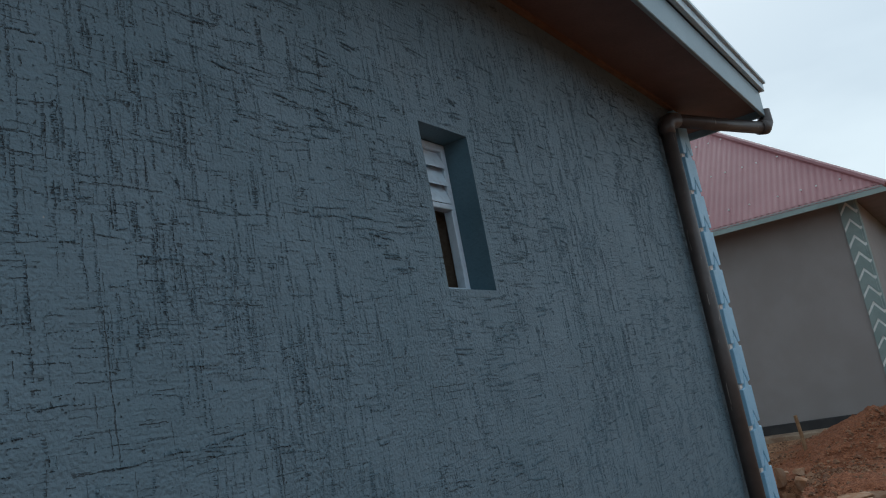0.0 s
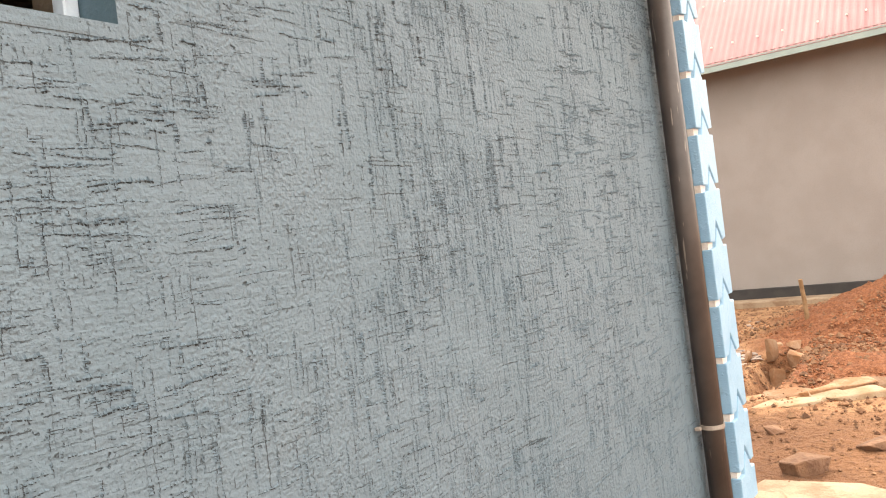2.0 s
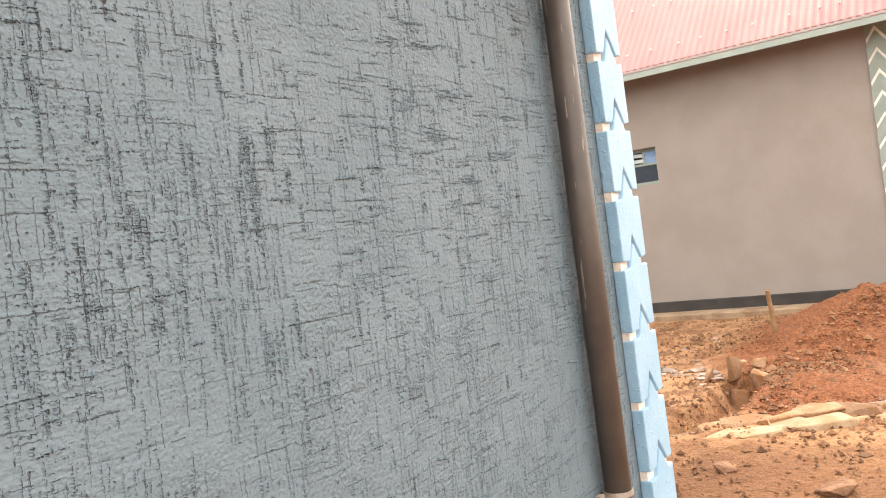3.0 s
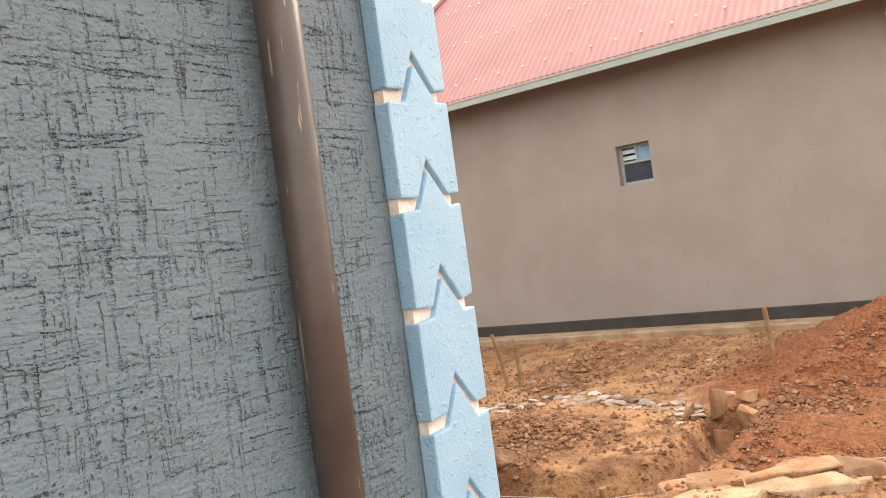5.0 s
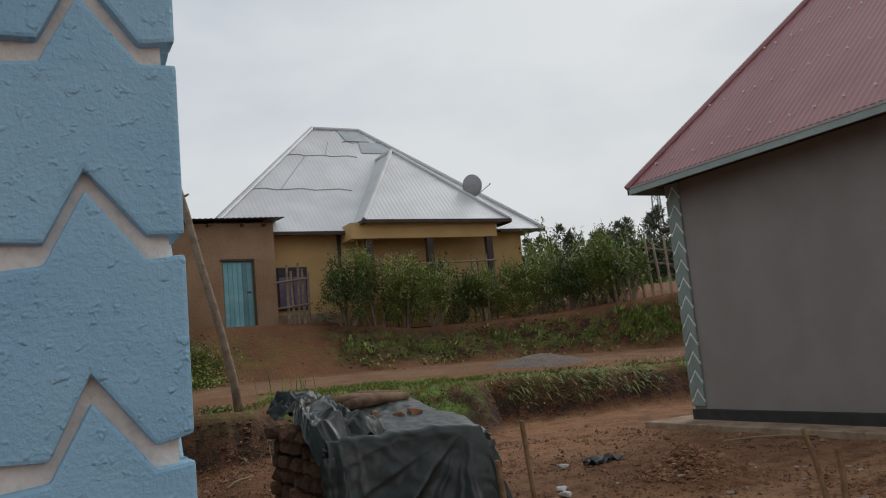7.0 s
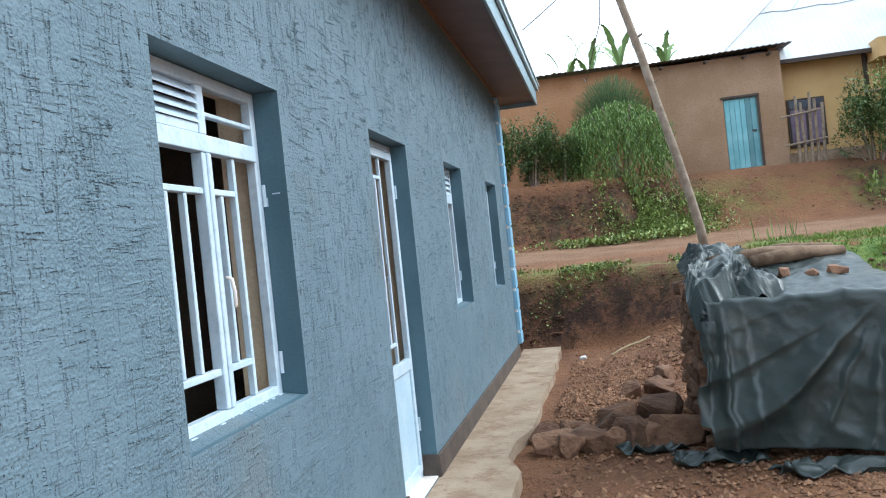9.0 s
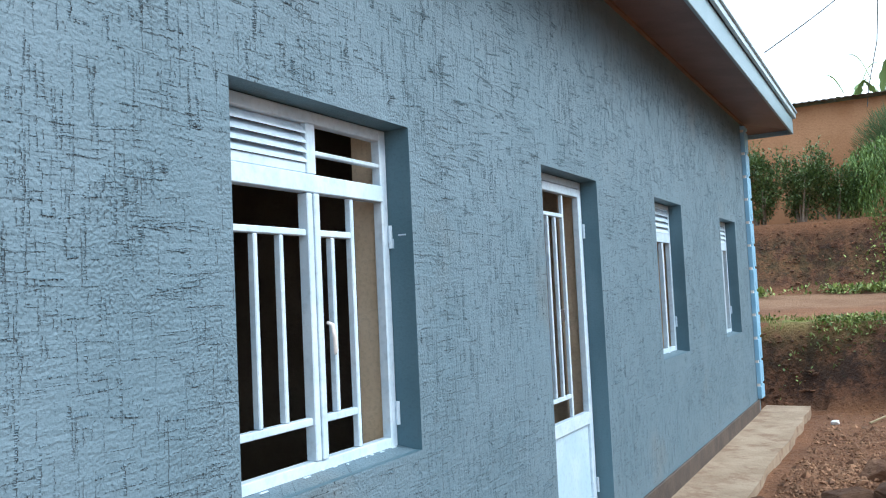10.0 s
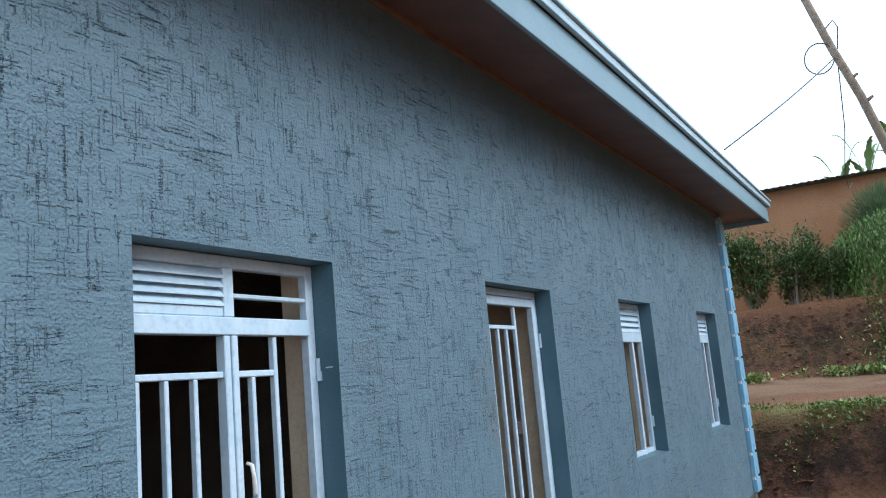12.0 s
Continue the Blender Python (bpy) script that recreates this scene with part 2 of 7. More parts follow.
M_PAPER = plain("dirty_white_litter", (0.55, 0.54, 0.52), (0.68, 0.67, 0.66), 12, 0.7)
M_CABLE = plain("black_cable", (0.03, 0.03, 0.03), (0.045, 0.045, 0.045), 9, 0.6)
M_STEEL = plain("grey_dish_steel", (0.26, 0.27, 0.28), (0.32, 0.33, 0.34), 4, 0.45, 0.3)
M_LUMP = plain("brown_earth_lump", (0.19, 0.092, 0.046), (0.31, 0.165, 0.088), 7, 0.97, relief=0.006, fine=60, vary="island")
M_SPOIL = plain("orange_spoil_lump", (0.21, 0.072, 0.028), (0.35, 0.135, 0.058), 7, 0.97, relief=0.005, fine=60, vary="island")
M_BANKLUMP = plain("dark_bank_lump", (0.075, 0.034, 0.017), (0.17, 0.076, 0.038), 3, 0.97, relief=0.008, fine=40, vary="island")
M_GRAVEL = plain("grey_gravel", (0.15, 0.115, 0.095), (0.25, 0.205, 0.175), 30, 0.95, relief=0.03, fine=14)


def quoin_paint():
    """Glossy pale blue paint over hand-floated render with small lumps and drags."""
    s = Shade("rough_light_blue_paint", 0.42)
    tone = s.mix(s.ramp(s.noise(4, 5), 0.3, 0.7), (0.250, 0.460, 0.635), (0.315, 0.525, 0.690))
    dirt = s.math("MULTIPLY", s.ramp(s.noise(11, 6, 0.7), 0.62, 0.72), 0.4)
    s.colour(s.mix(dirt, tone, (0.24, 0.36, 0.44)))
    lumps = s.ramp(s.noise(48, 2), 0.57, 0.72)
    drags = s.ramp(s.noise(24, 3, stretch=(1, 1, 0.35)), 0.6, 0.72)
    height = s.math("ADD", s.math("MULTIPLY", lumps, 0.4), s.math("ADD", s.math("MULTIPLY", drags, 0.3), s.math("ADD", s.math("MULTIPLY", s.noise(9, 3), 0.9), s.math("MULTIPLY", s.noise(120, 3, 0.65), 0.6))))
    s.bump(height, 0.005)
    return s.mat


def dirty_concrete():
    """Rough poured concrete with trodden earth on it."""
    s = Shade("dusty_concrete", 0.92)
    tone = s.mix(s.ramp(s.noise(3, 5), 0.35, 0.65), (0.28, 0.20, 0.13), (0.38, 0.285, 0.195))
    earth = s.ramp(s.noise(4.2, 7, 0.68), 0.46, 0.64)
    tone = s.mix(s.math("MULTIPLY", earth, 0.7), tone, (0.19, 0.105, 0.06))
    specks = s.ramp(s.noise(60, 3), 0.62, 0.7)
    s.colour(s.mix(s.math("MULTIPLY", specks, 0.5), tone, (0.16, 0.10, 0.065)))
    s.bump(s.math("ADD", s.noise(12, 5), s.math("MULTIPLY", s.noise(70, 3), 0.4)), 0.012)
    return s.mat


def pipe_plastic():
    s = Shade("scuffed_brown_grey_plastic", 0.42)
    tone = s.mix(s.ramp(s.noise(5, 4), 0.35, 0.65), (0.056, 0.044, 0.039), (0.082, 0.066, 0.058))
    scuffs = s.ramp(s.noise(60, 3, stretch=(1, 1, 0.10)), 0.66, 0.72)
    dust = s.ramp(s.noise(3.0, 5, stretch=(1, 1, 0.3)), 0.5, 0.75)
    tone = s.mix(s.math("MULTIPLY", dust, 0.3), tone, (0.22, 0.155, 0.115))
    s.colour(s.mix(s.math("MULTIPLY", scuffs, 0.6), tone, (0.36, 0.30, 0.25)))
    s.bump(s.noise(80, 3), 0.0006)
    return s.mat


def tarpaulin_sheet():
    s = Shade("dark_grey_green_tarpaulin", 0.38)
    tone = s.mix(s.ramp(s.noise(2.5, 5), 0.35, 0.65), (0.028, 0.037, 0.034), (0.048, 0.058, 0.053))
    dust = s.ramp(s.noise(4.5, 6), 0.55, 0.8)
    s.colour(s.mix(s.math("MULTIPLY", dust, 0.35), tone, (0.20, 0.17, 0.14)))
    s.bump(s.math("ADD", s.noise(14, 4), s.math("MULTIPLY", s.noise(220, 1), 0.08)), 0.005)
    return s.mat


def leaf(name, dark, light, rough=0.55):
    s = Shade(name, rough)
    s.bsdf.inputs["Subsurface Weight"].default_value = 0.0
    s.colour(s.mix(s.island(), dark, light))
    return s.mat


def soil():
    """Trodden red earth, with looser orange spoil, pale trodden crust, and grass by attributes."""
    s = Shade("red_earth", 0.95)
    big, mid, fine = s.noise(0.55, 6), s.noise(3.3, 6, 0.6), s.noise(24, 5, 0.65)
    earth = s.mix(s.ramp(big, 0.35, 0.65), (0.175, 0.074, 0.031), (0.265, 0.118, 0.050))
    pale = s.math("MULTIPLY", s.ramp(mid, 0.33, 0.60), s.attr("yard"))
    earth = s.mix(s.math("MULTIPLY", pale, 0.9), earth, (0.53, 0.290, 0.148))
    earth = s.mix(s.math("MULTIPLY", s.ramp(fine, 0.52, 0.68), 0.6), earth, (0.075, 0.030, 0.013))
    spoil = s.mix(s.ramp(s.noise(30, 5, 0.7), 0.35, 0.68), (0.19, 0.062, 0.022), (0.36, 0.135, 0.058))
    earth = s.mix(s.attr("orange"), earth, spoil)
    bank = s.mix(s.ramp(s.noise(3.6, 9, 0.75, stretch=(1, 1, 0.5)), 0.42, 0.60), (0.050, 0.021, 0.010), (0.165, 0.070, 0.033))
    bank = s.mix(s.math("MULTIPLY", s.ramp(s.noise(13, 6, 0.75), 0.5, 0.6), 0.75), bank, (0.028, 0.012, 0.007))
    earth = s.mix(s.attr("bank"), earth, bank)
    road = s.mix(s.ramp(s.noise(1.4, 5), 0.35, 0.65), (0.20, 0.098, 0.046), (0.27, 0.15, 0.08))
    earth = s.mix(s.attr("road"), earth, road)
    turf = s.mix(s.ramp(s.noise(7, 5), 0.35, 0.65), (0.085, 0.145, 0.022), (0.18, 0.24, 0.045))
    cover = s.math("MULTIPLY", s.attr("grass"), s.ramp(s.noise(2.6, 6), 0.38, 0.56))
    s.colour(s.mix(cover, earth, turf))
    s.bump(s.math("ADD", s.math("MULTIPLY", s.noise(9, 6, 0.65), 1.0), s.math("MULTIPLY", fine, 0.8)), 0.07)
    return s.mat


M_QUOIN = quoin_paint()
M_CONCRETE = dirty_concrete()
M_PIPE = pipe_plastic()
M_TARP = tarpaulin_sheet()
M_SOIL = soil()
M_LEAF = leaf("hedge_leaf", (0.080, 0.125, 0.028), (0.36, 0.41, 0.115))
M_LEAF2 = leaf("dark_shrub_leaf", (0.035, 0.068, 0.020), (0.15, 0.21, 0.06))
M_VINE = leaf("pale_vine_leaf", (0.055, 0.11, 0.018), (0.20, 0.29, 0.065))
M_NEEDLE = leaf("feathery_bush_leaf", (0.070, 0.120, 0.045), (0.15, 0.21, 0.085))
M_BANANA = leaf("banana_leaf", (0.11, 0.19, 0.05), (0.22, 0.30, 0.09))
M_GRASS = leaf("grass_blade", (0.11, 0.18, 0.025), (0.26, 0.34, 0.07))
M_DRY = leaf("dry_stalk", (0.16, 0.12, 0.06), (0.30, 0.23, 0.12))
# Lightened and greyed: some distance haze is mixed into these leaf colours.
M_FARLEAF = leaf("far_tree_leaf", (0.07, 0.095, 0.06), (0.12, 0.15, 0.09))


# ---- mesh helpers ----
def mesh_of(name, bm, mats, smooth=False):
    me = bpy.data.meshes.new(name)
    bmesh.ops.recalc_face_normals(bm, faces=bm.faces)
    bm.to_mesh(me)
    bm.free()
    for m in mats if isinstance(mats, (list, tuple)) else [mats]:
        me.materials.append(m)
    if smooth:
        me.polygons.foreach_set("use_smooth", [True] * len(me.polygons))
    return me


def thing(name, bm, mats, label, category, group="", kind="", smooth=False):
    return tagged(new(name, mesh_of(name, bm, mats, smooth)), label, category, group, kind)


def part(name, bm, mats, parent, label="", smooth=False, kind=""):
    ob = new(name, mesh_of(name, bm, mats, smooth))
    ob.parent = parent
    return tagged(ob, label, kind=kind)


def empty(name, label, category, at=(0, 0, 0), group="", kind="", turn=0.0):
    ob = new(name)
    ob.empty_display_size = 0.1
    ob.matrix_basis = pose(*at, 0, 0, turn)
    return tagged(ob, label, category, group, kind)


def box(bm, x0, x1, y0, y1, z0, z1, bevel=0.0, mat=0):
    vs = [bm.verts.new((x, y, z)) for z in (z0, z1) for x, y in ((x0, y0), (x1, y0), (x1, y1), (x0, y1))]
    fs = [bm.faces.new([vs[i] for i in q]) for q in ((3, 2, 1, 0), (4, 5, 6, 7), (0, 1, 5, 4), (1, 2, 6, 5), (2, 3, 7, 6), (3, 0, 4, 7))]
    for f in fs:
        f.material_index = mat
    if bevel:
        edges = list({e for f in fs for e in f.edges})
        bmesh.ops.bevel(bm, geom=edges, offset=bevel, segments=1, affect="EDGES", profile=0.5)
    return bm


def boxed(*args, bevel=0.0):
    return box(bmesh.new(), *args, bevel=bevel)


def prism(bm, outline, ends, axis):
    """A closed outline of 2D points pushed from ends[0] to ends[1] along axis ('x', 'y', 'z')."""
    def at(p, e):
        return {"x": (e, p[0], p[1]), "y": (p[0], e, p[1]), "z": (p[0], p[1], e)}[axis]
    a, b = [bm.verts.new(at(p, ends[0])) for p in outline], [bm.verts.new(at(p, ends[1])) for p in outline]
    bm.faces.new(a)
    bm.faces.new(b[::-1])
    for i in range(len(a)):
        bm.faces.new((a[i], a[i - 1], b[i - 1], b[i]))
    return bm


def tube(bm, points, radius, sides=10, ends=True):
    """A round bar through points; radius: one number or one a point."""
    pts = [Vector(p) for p in points]
    rad = [radius] * len(pts) if isinstance(radius, (int, float)) else radius
    rings, side = [], None
    for i, p in enumerate(pts):
        d = (pts[min(i + 1, len(pts) - 1)] - pts[max(i - 1, 0)]).normalized()
        side = (Vector((0, 0, 1)) if abs(d.z) < 0.9 else Vector((1, 0, 0))) if side is None else side
        side = (side - d * side.dot(d)).normalized()
        up = d.cross(side)
        rings.append([bm.verts.new(p + rad[i] * (math.cos(a) * side + math.sin(a) * up)) for a in (math.tau * k / sides for k in range(sides))])
    for r0, r1 in zip(rings, rings[1:]):
        for k in range(sides):
            bm.faces.new((r0[k - 1], r0[k], r1[k], r1[k - 1]))
    if ends:
        bm.faces.new(rings[0][::-1])
        bm.faces.new(rings[-1])
    return bm


def rock(seed, sx, sy, sz, rough=0.28, detail=2):
    """An angular, broken lump about sx by sy by sz, its foot near z = 0."""
    bm = bmesh.new()
    r = random.Random(seed * 13 + 5)
    for _ in range(16 if detail < 3 else 30):
        d = Vector((r.gauss(0, 1), r.gauss(0, 1), r.gauss(0, 1))).normalized()
        q = Vector([math.copysign(abs(c) ** 0.55, c) for c in d]) * 0.5 * (1 - rough * r.random())
        bm.verts.new((q.x, q.y, q.z))
    hull = bmesh.ops.convex_hull(bm, input=bm.verts)
    inner = [g for g in hull["geom_interior"] if isinstance(g, bmesh.types.BMVert)]
    if inner:
        bmesh.ops.delete(bm, geom=inner, context="VERTS")
    bmesh.ops.bevel(bm, geom=list(bm.edges), offset=0.025, segments=1, affect="EDGES", profile=0.5)
    for v in bm.verts:
        k = 1 + 0.10 * noise.noise(v.co * 5 + Vector((seed * 1.7, 0, 0)))
        v.co = Vector((v.co.x * k * sx, v.co.y * k * sy, (v.co.z * k + 0.35) * sz))
    return bm


def sheet(name, verts, faces, mats, parent=None, smooth=False):
    me = bpy.data.meshes.new(name)
    me.from_pydata(verts, [], faces)
    for m in mats if isinstance(mats, (list, tuple)) else [mats]:
        me.materials.append(m)
    if smooth:
        me.polygons.foreach_set("use_smooth", [True] * len(me.polygons))
    ob = new(name, me)
    if parent:
        ob.parent = parent
    return ob


# ---- the lie of the land ----
def step(t):
    t = np.clip(t, 0, 1)
    return t * t * (3 - 2 * t)


MOUNDS = ((6.35, 0.10, 0.46, 1.0, 1), (5.1, 0.40, 0.16, 0.75, 1), (6.15, 2.75, 0.27, 0.52, 0), (5.35, 5.0, 0.36, 0.48, 0), (3.45, 2.35, 0.20, 0.70, 0), (3.75, 0.20, 0.15, 0.60, 1), (1.05, 6.4, 0.12, 0.8, 0), (6.9, -0.9, 0.35, 0.8, 1))
TRENCH = ((4.15, 0.84), (3.4, 0.82), (2.85, 0.98), (2.65, 1.55), (2.6, 2.6))


def trench_depth(x, y):
    best = np.full(np.shape(x), 9.0)
    for (ax, ay), (bx, by) in zip(TRENCH, TRENCH[1:]):
        k = np.clip(((x - ax) * (bx - ax) + (y - ay) * (by - ay)) / ((bx - ax) ** 2 + (by - ay) ** 2), 0, 1)
        best = np.minimum(best, np.hypot(x - ax - k * (bx - ax), y - ay - k * (by - ay)))
    return 0.26 * (1 - step((best - 0.08) / 0.16))


def land(x, y):
    """Height of the ground, and the shares of spoil, bank, road and grass."""
    x, y = np.asarray(x, float), np.asarray(y, float)
    z = 0.04 * np.clip(x, 0, 9) + 0.30 * step((y - 6.5) / 3.5) * step((x - 0.9) / 1.6) * (1 - step((x - 3.5) / 2))
    orange, dug = np.zeros_like(z), np.zeros_like(z)
    for mx, my, h, r, o in MOUNDS:
        d = np.hypot(x - mx, (y - my)) / r
        lump = np.clip(1 - d * 0.62, 0, 1) ** 1.3
        z = z + h * lump
        if o:
            orange = np.maximum(orange, step(lump * 3.2))
        else:
            dug = np.maximum(dug, step(lump * 2.6))
    z = z - trench_depth(x, y)
    foot = np.interp(x, [-20, 0, 1.2, 2.2, 2.9, 3.6, 6.4, 7.1, 8.3, 12, 40], [10.4, 10.45, 10.3, 9.75, 9.9, 9.6, 9.8, 11.2, 10.7, 9.8, 8])
    width = np.interp(x, [-20, 2.6, 3.6, 6.2, 7.0, 40], [0.8, 0.9, 2.4, 2.4, 0.8, 0.9])
    b1 = step((y - foot) / width)
    shelf = 1.06 + 0.065 * np.clip(y - 11.3, 0, 6)
    z = z * (1 - b1) + shelf * b1
    foot2 = np.interp(x, [-30, 1.0, 3.0, 9.0, 15.0, 60], [15.6, 15.8, 16.2, 16.2, 14.3, 2])
    top2 = np.interp(x, [-30, 2, 6.5, 8.5, 12, 16], [2.72, 2.72, 2.68, 2.30, 2.40, 2.75])
    wide2 = np.interp(x, [-30, 1.5, 3.2, 6.5, 9.0, 60], [1.1, 1.2, 2.6, 2.6, 1.3, 1.3])
    b2 = step((y - foot2) / wide2)
    hill = np.clip(np.hypot(np.clip(x - 6, 0, None), y - 19) - 2.0, 0, 75) * 0.05 * step((y - foot2 - 2) / 4)
    z = z * (1 - b2) + (top2 + hill) * b2
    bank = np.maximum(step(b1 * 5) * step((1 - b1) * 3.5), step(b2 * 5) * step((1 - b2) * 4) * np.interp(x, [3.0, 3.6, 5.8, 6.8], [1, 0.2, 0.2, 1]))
    road = step((y - foot2 + 2.9) / 0.5) * step((foot2 + 0.1 - y) / 0.4) * b1
    lip = np.exp(-((y - foot - width - 0.22) / 0.36) ** 2)
    nose = step((x - 2.9) / 0.6) * step((6.9 - x) / 0.6) * step((b1 - 0.25) / 0.3) * step((foot2 - 2.6 - y) / 0.6)
    far = step((y - foot2 - wide2 - 3) / 4)
    face = 0.75 * step(b2 * 3) * step((1 - b2) * 2) * np.interp(x, [2.6, 3.4, 5.5, 7.0], [0.12, 0.6, 0.1, 0.8])
    grass = np.maximum.reduce([lip * (0.75 + 0.2 * (x > 6)), nose, far, face]) * (1 - road)
    yard = (1 - step(b1 * 2)) * step((x - 1.8) / 1.2) * (1 - 0.9 * dug) * (1 - 0.6 * step((y - 3.6) / 1.6))
    return z, orange, bank, road, np.clip(grass, 0, 1), yard


def ground_z(x, y):
    return float(land(np.array([x]), np.array([y]))[0][0])


def axis_steps(parts):
    vals = [parts[0][0]]
    for a, b, d in parts:
        n = max(1, round((b - a) / d))
        vals += list(a + (b - a) * (np.arange(n) + 1) / n)
    return np.array(vals)


gx = axis_steps(((-900, -100, 200), (-100, -20, 20), (-20, -4, 2), (-4, 0, 0.4), (0, 9, 0.055), (9, 20, 0.35), (20, 60, 4), (60, 160, 25), (160, 1200, 260)))
gy = axis_steps(((-900, -100, 200), (-100, -20, 20), (-20, -3, 1.5), (-3, 8, 0.055), (8, 12.5, 0.075), (12.5, 20, 0.15), (20, 40, 2), (40, 120, 10), (120, 1600, 296)))
GX, GY = np.meshgrid(gx, gy)
GZ, g_orange, g_bank, g_road, g_grass, g_yard = land(GX, GY)


def wavy(x, y, scale, seed):
    """Cheap smooth unevenness from sums of waves with turned axes."""
    rng, out = np.random.RandomState(seed), 0
    for k in range(7):
        a, f, p = rng.uniform(0, math.tau), scale * rng.uniform(0.6, 1.9), rng.uniform(0, math.tau)
        out = out + np.sin(f * (x * math.cos(a) + y * math.sin(a)) + p + 1.3 * np.sin(f * 0.37 * (y * math.cos(a) - x * math.sin(a))))
    return out / 7


near_w = step((GX + 2) / 2) * step((14 - GX) / 4) * step((GY + 4) / 2) * step((21 - GY) / 3)
lump = wavy(GX, GY, 4.0, 1) * 0.022 + wavy(GX, GY, 13, 2) * 0.014 + np.maximum(wavy(GX, GY, 38, 3), -0.1) * 0.016
GZ = GZ + near_w * (lump * (1 + 1.2 * g_orange + 2.2 * g_bank) * (1 - 0.55 * g_road)) + near_w * g_orange * np.random.RandomState(4).normal(0, 0.010, GX.shape)
GZ = GZ + near_w * g_bank * wavy(GX, GY, 2.2, 9) * 0.10
GZ = np.where((GX < 0.62) & (GY > -0.4) & (GY < 10.6) & (GX > -8), np.minimum(GZ, 0.05), GZ)
rows_n, cols_n = GX.shape
ids = np.arange(rows_n * cols_n).reshape(rows_n, cols_n)
quads = np.stack([ids[:-1, :-1], ids[:-1, 1:], ids[1:, 1:], ids[1:, :-1]], -1).reshape(-1, 4)
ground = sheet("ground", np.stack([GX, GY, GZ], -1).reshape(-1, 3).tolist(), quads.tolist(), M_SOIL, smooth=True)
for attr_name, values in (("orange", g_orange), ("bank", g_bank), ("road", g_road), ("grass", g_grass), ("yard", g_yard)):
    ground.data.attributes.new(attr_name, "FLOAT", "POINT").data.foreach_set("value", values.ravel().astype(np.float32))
tagged(ground, "trodden red earth yard with spoil heaps, banks and a dirt road", "ground", kind="structure")


# ---- the blue house: walls with openings ----
WALL, FRAME_IN = 0.26, 0.115


def wall_panel(name, along, face, inward, u0, u1, z0, z1, holes, label):
    """A wall in the plane face across axis along ('x' or 'y'); holes are (u0, u1, z0, z1). Outside, reveal and inside differ."""
    bm = bmesh.new()
    us = sorted({u0, u1, *(h[i] for h in holes for i in (0, 1))})
    zs = sorted({z0, z1, *(h[i] for h in holes for i in (2, 3))})
    back, mid = face + inward * WALL, face + inward * FRAME_IN

    def p(u, d, z):
        return (u, d, z) if along == "x" else (d, u, z)

    def quad(corners, m):
        f = bm.faces.new([bm.verts.new(p(*c)) for c in corners])
        f.material_index = m

    for a, b in zip(us, us[1:]):
        for c, d in zip(zs, zs[1:]):
            if any(h[0] <= a and b <= h[1] and h[2] <= c and d <= h[3] for h in holes):
                continue
            quad(((a, face, c), (b, face, c), (b, face, d), (a, face, d)), 0)
            quad(((a, back, c), (a, back, d), (b, back, d), (b, back, c)), 2)
    for a, b, c, d in holes:
        for d0, d1, m in ((face, mid, 1), (mid, back, 3)):
            for e in (a, b):
                quad(((e, d0, c), (e, d1, c), (e, d1, d), (e, d0, d)), m)
            for e in (c, d):
                quad(((a, d0, e), (a, d1, e), (b, d1, e), (b, d0, e)), m)
    for e in (u0, u1):
        quad(((e, face, z0), (e, back, z0), (e, back, z1), (e, face, z1)), 0)
    for e in (z0, z1):
        quad(((u0, face, e), (u0, back, e), (u1, back, e), (u1, face, e)), 0)
    bmesh.ops.remove_doubles(bm, verts=bm.verts, dist=0.0005)
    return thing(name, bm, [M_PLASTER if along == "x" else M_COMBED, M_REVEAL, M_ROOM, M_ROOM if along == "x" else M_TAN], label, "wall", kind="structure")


WIN_A = (-3.525, -3.197, 2.093, 2.70)
WIN_1 = (1.368, 2.300, 1.062, 2.243)
DOOR = (3.582, 4.445, 0.12, 2.258)
WIN_2 = (5.752, 6.585, 1.074, 2.272)
WIN_3 = (8.205, 9.062, 1.078, 2.268)
FAR, WEST, EAVE_Z = 9.985, -8.0, 3.49
wall_south = wall_panel("wall_south", "x", 0.05, 1, WEST, -0.05, 0.0, 3.62, [WIN_A], "blue painted wall of scratched plaster with a small window")
wall_east = wall_panel("wall_east", "y", -0.05, -1, 0.312, FAR, 0.0, 3.62, [WIN_1, DOOR, WIN_2, WIN_3], "blue painted wall of scratched plaster with door and windows")
wall_north = wall_panel("wall_north", "x", FAR, -1, WEST, -0.312, 0.0, 3.62, [], "blue painted plaster wall at the far end")
wall_west = wall_panel("wall_west", "y", WEST + 0.002, 1, 0.312, FAR - 0.262, 0.0, 3.62, [], "blue painted plaster wall at the back")
partition_bm = boxed(-4.0, -0.312, 2.95, 3.07, 0.12, 3.2)
box(partition_bm, -4.12, -4.0, 0.312, 9.7, 0.12, 3.2)
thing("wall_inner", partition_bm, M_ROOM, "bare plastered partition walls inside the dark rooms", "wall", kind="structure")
thing("wall_hall", boxed(-4.0, -0.314, 4.62, 4.74, 0.122, 3.198), M_TAN, "cream plastered wall of the hall behind the door", "wall", kind="structure")
thing("floor", boxed(WEST + 0.27, -0.312, 0.312, FAR - 0.262, 0.02, 0.12), M_CONCRETE, "bare grey concrete floor inside the house", "floor", kind="structure")
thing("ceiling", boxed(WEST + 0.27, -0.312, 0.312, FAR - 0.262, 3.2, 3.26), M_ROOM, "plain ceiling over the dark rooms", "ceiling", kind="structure")

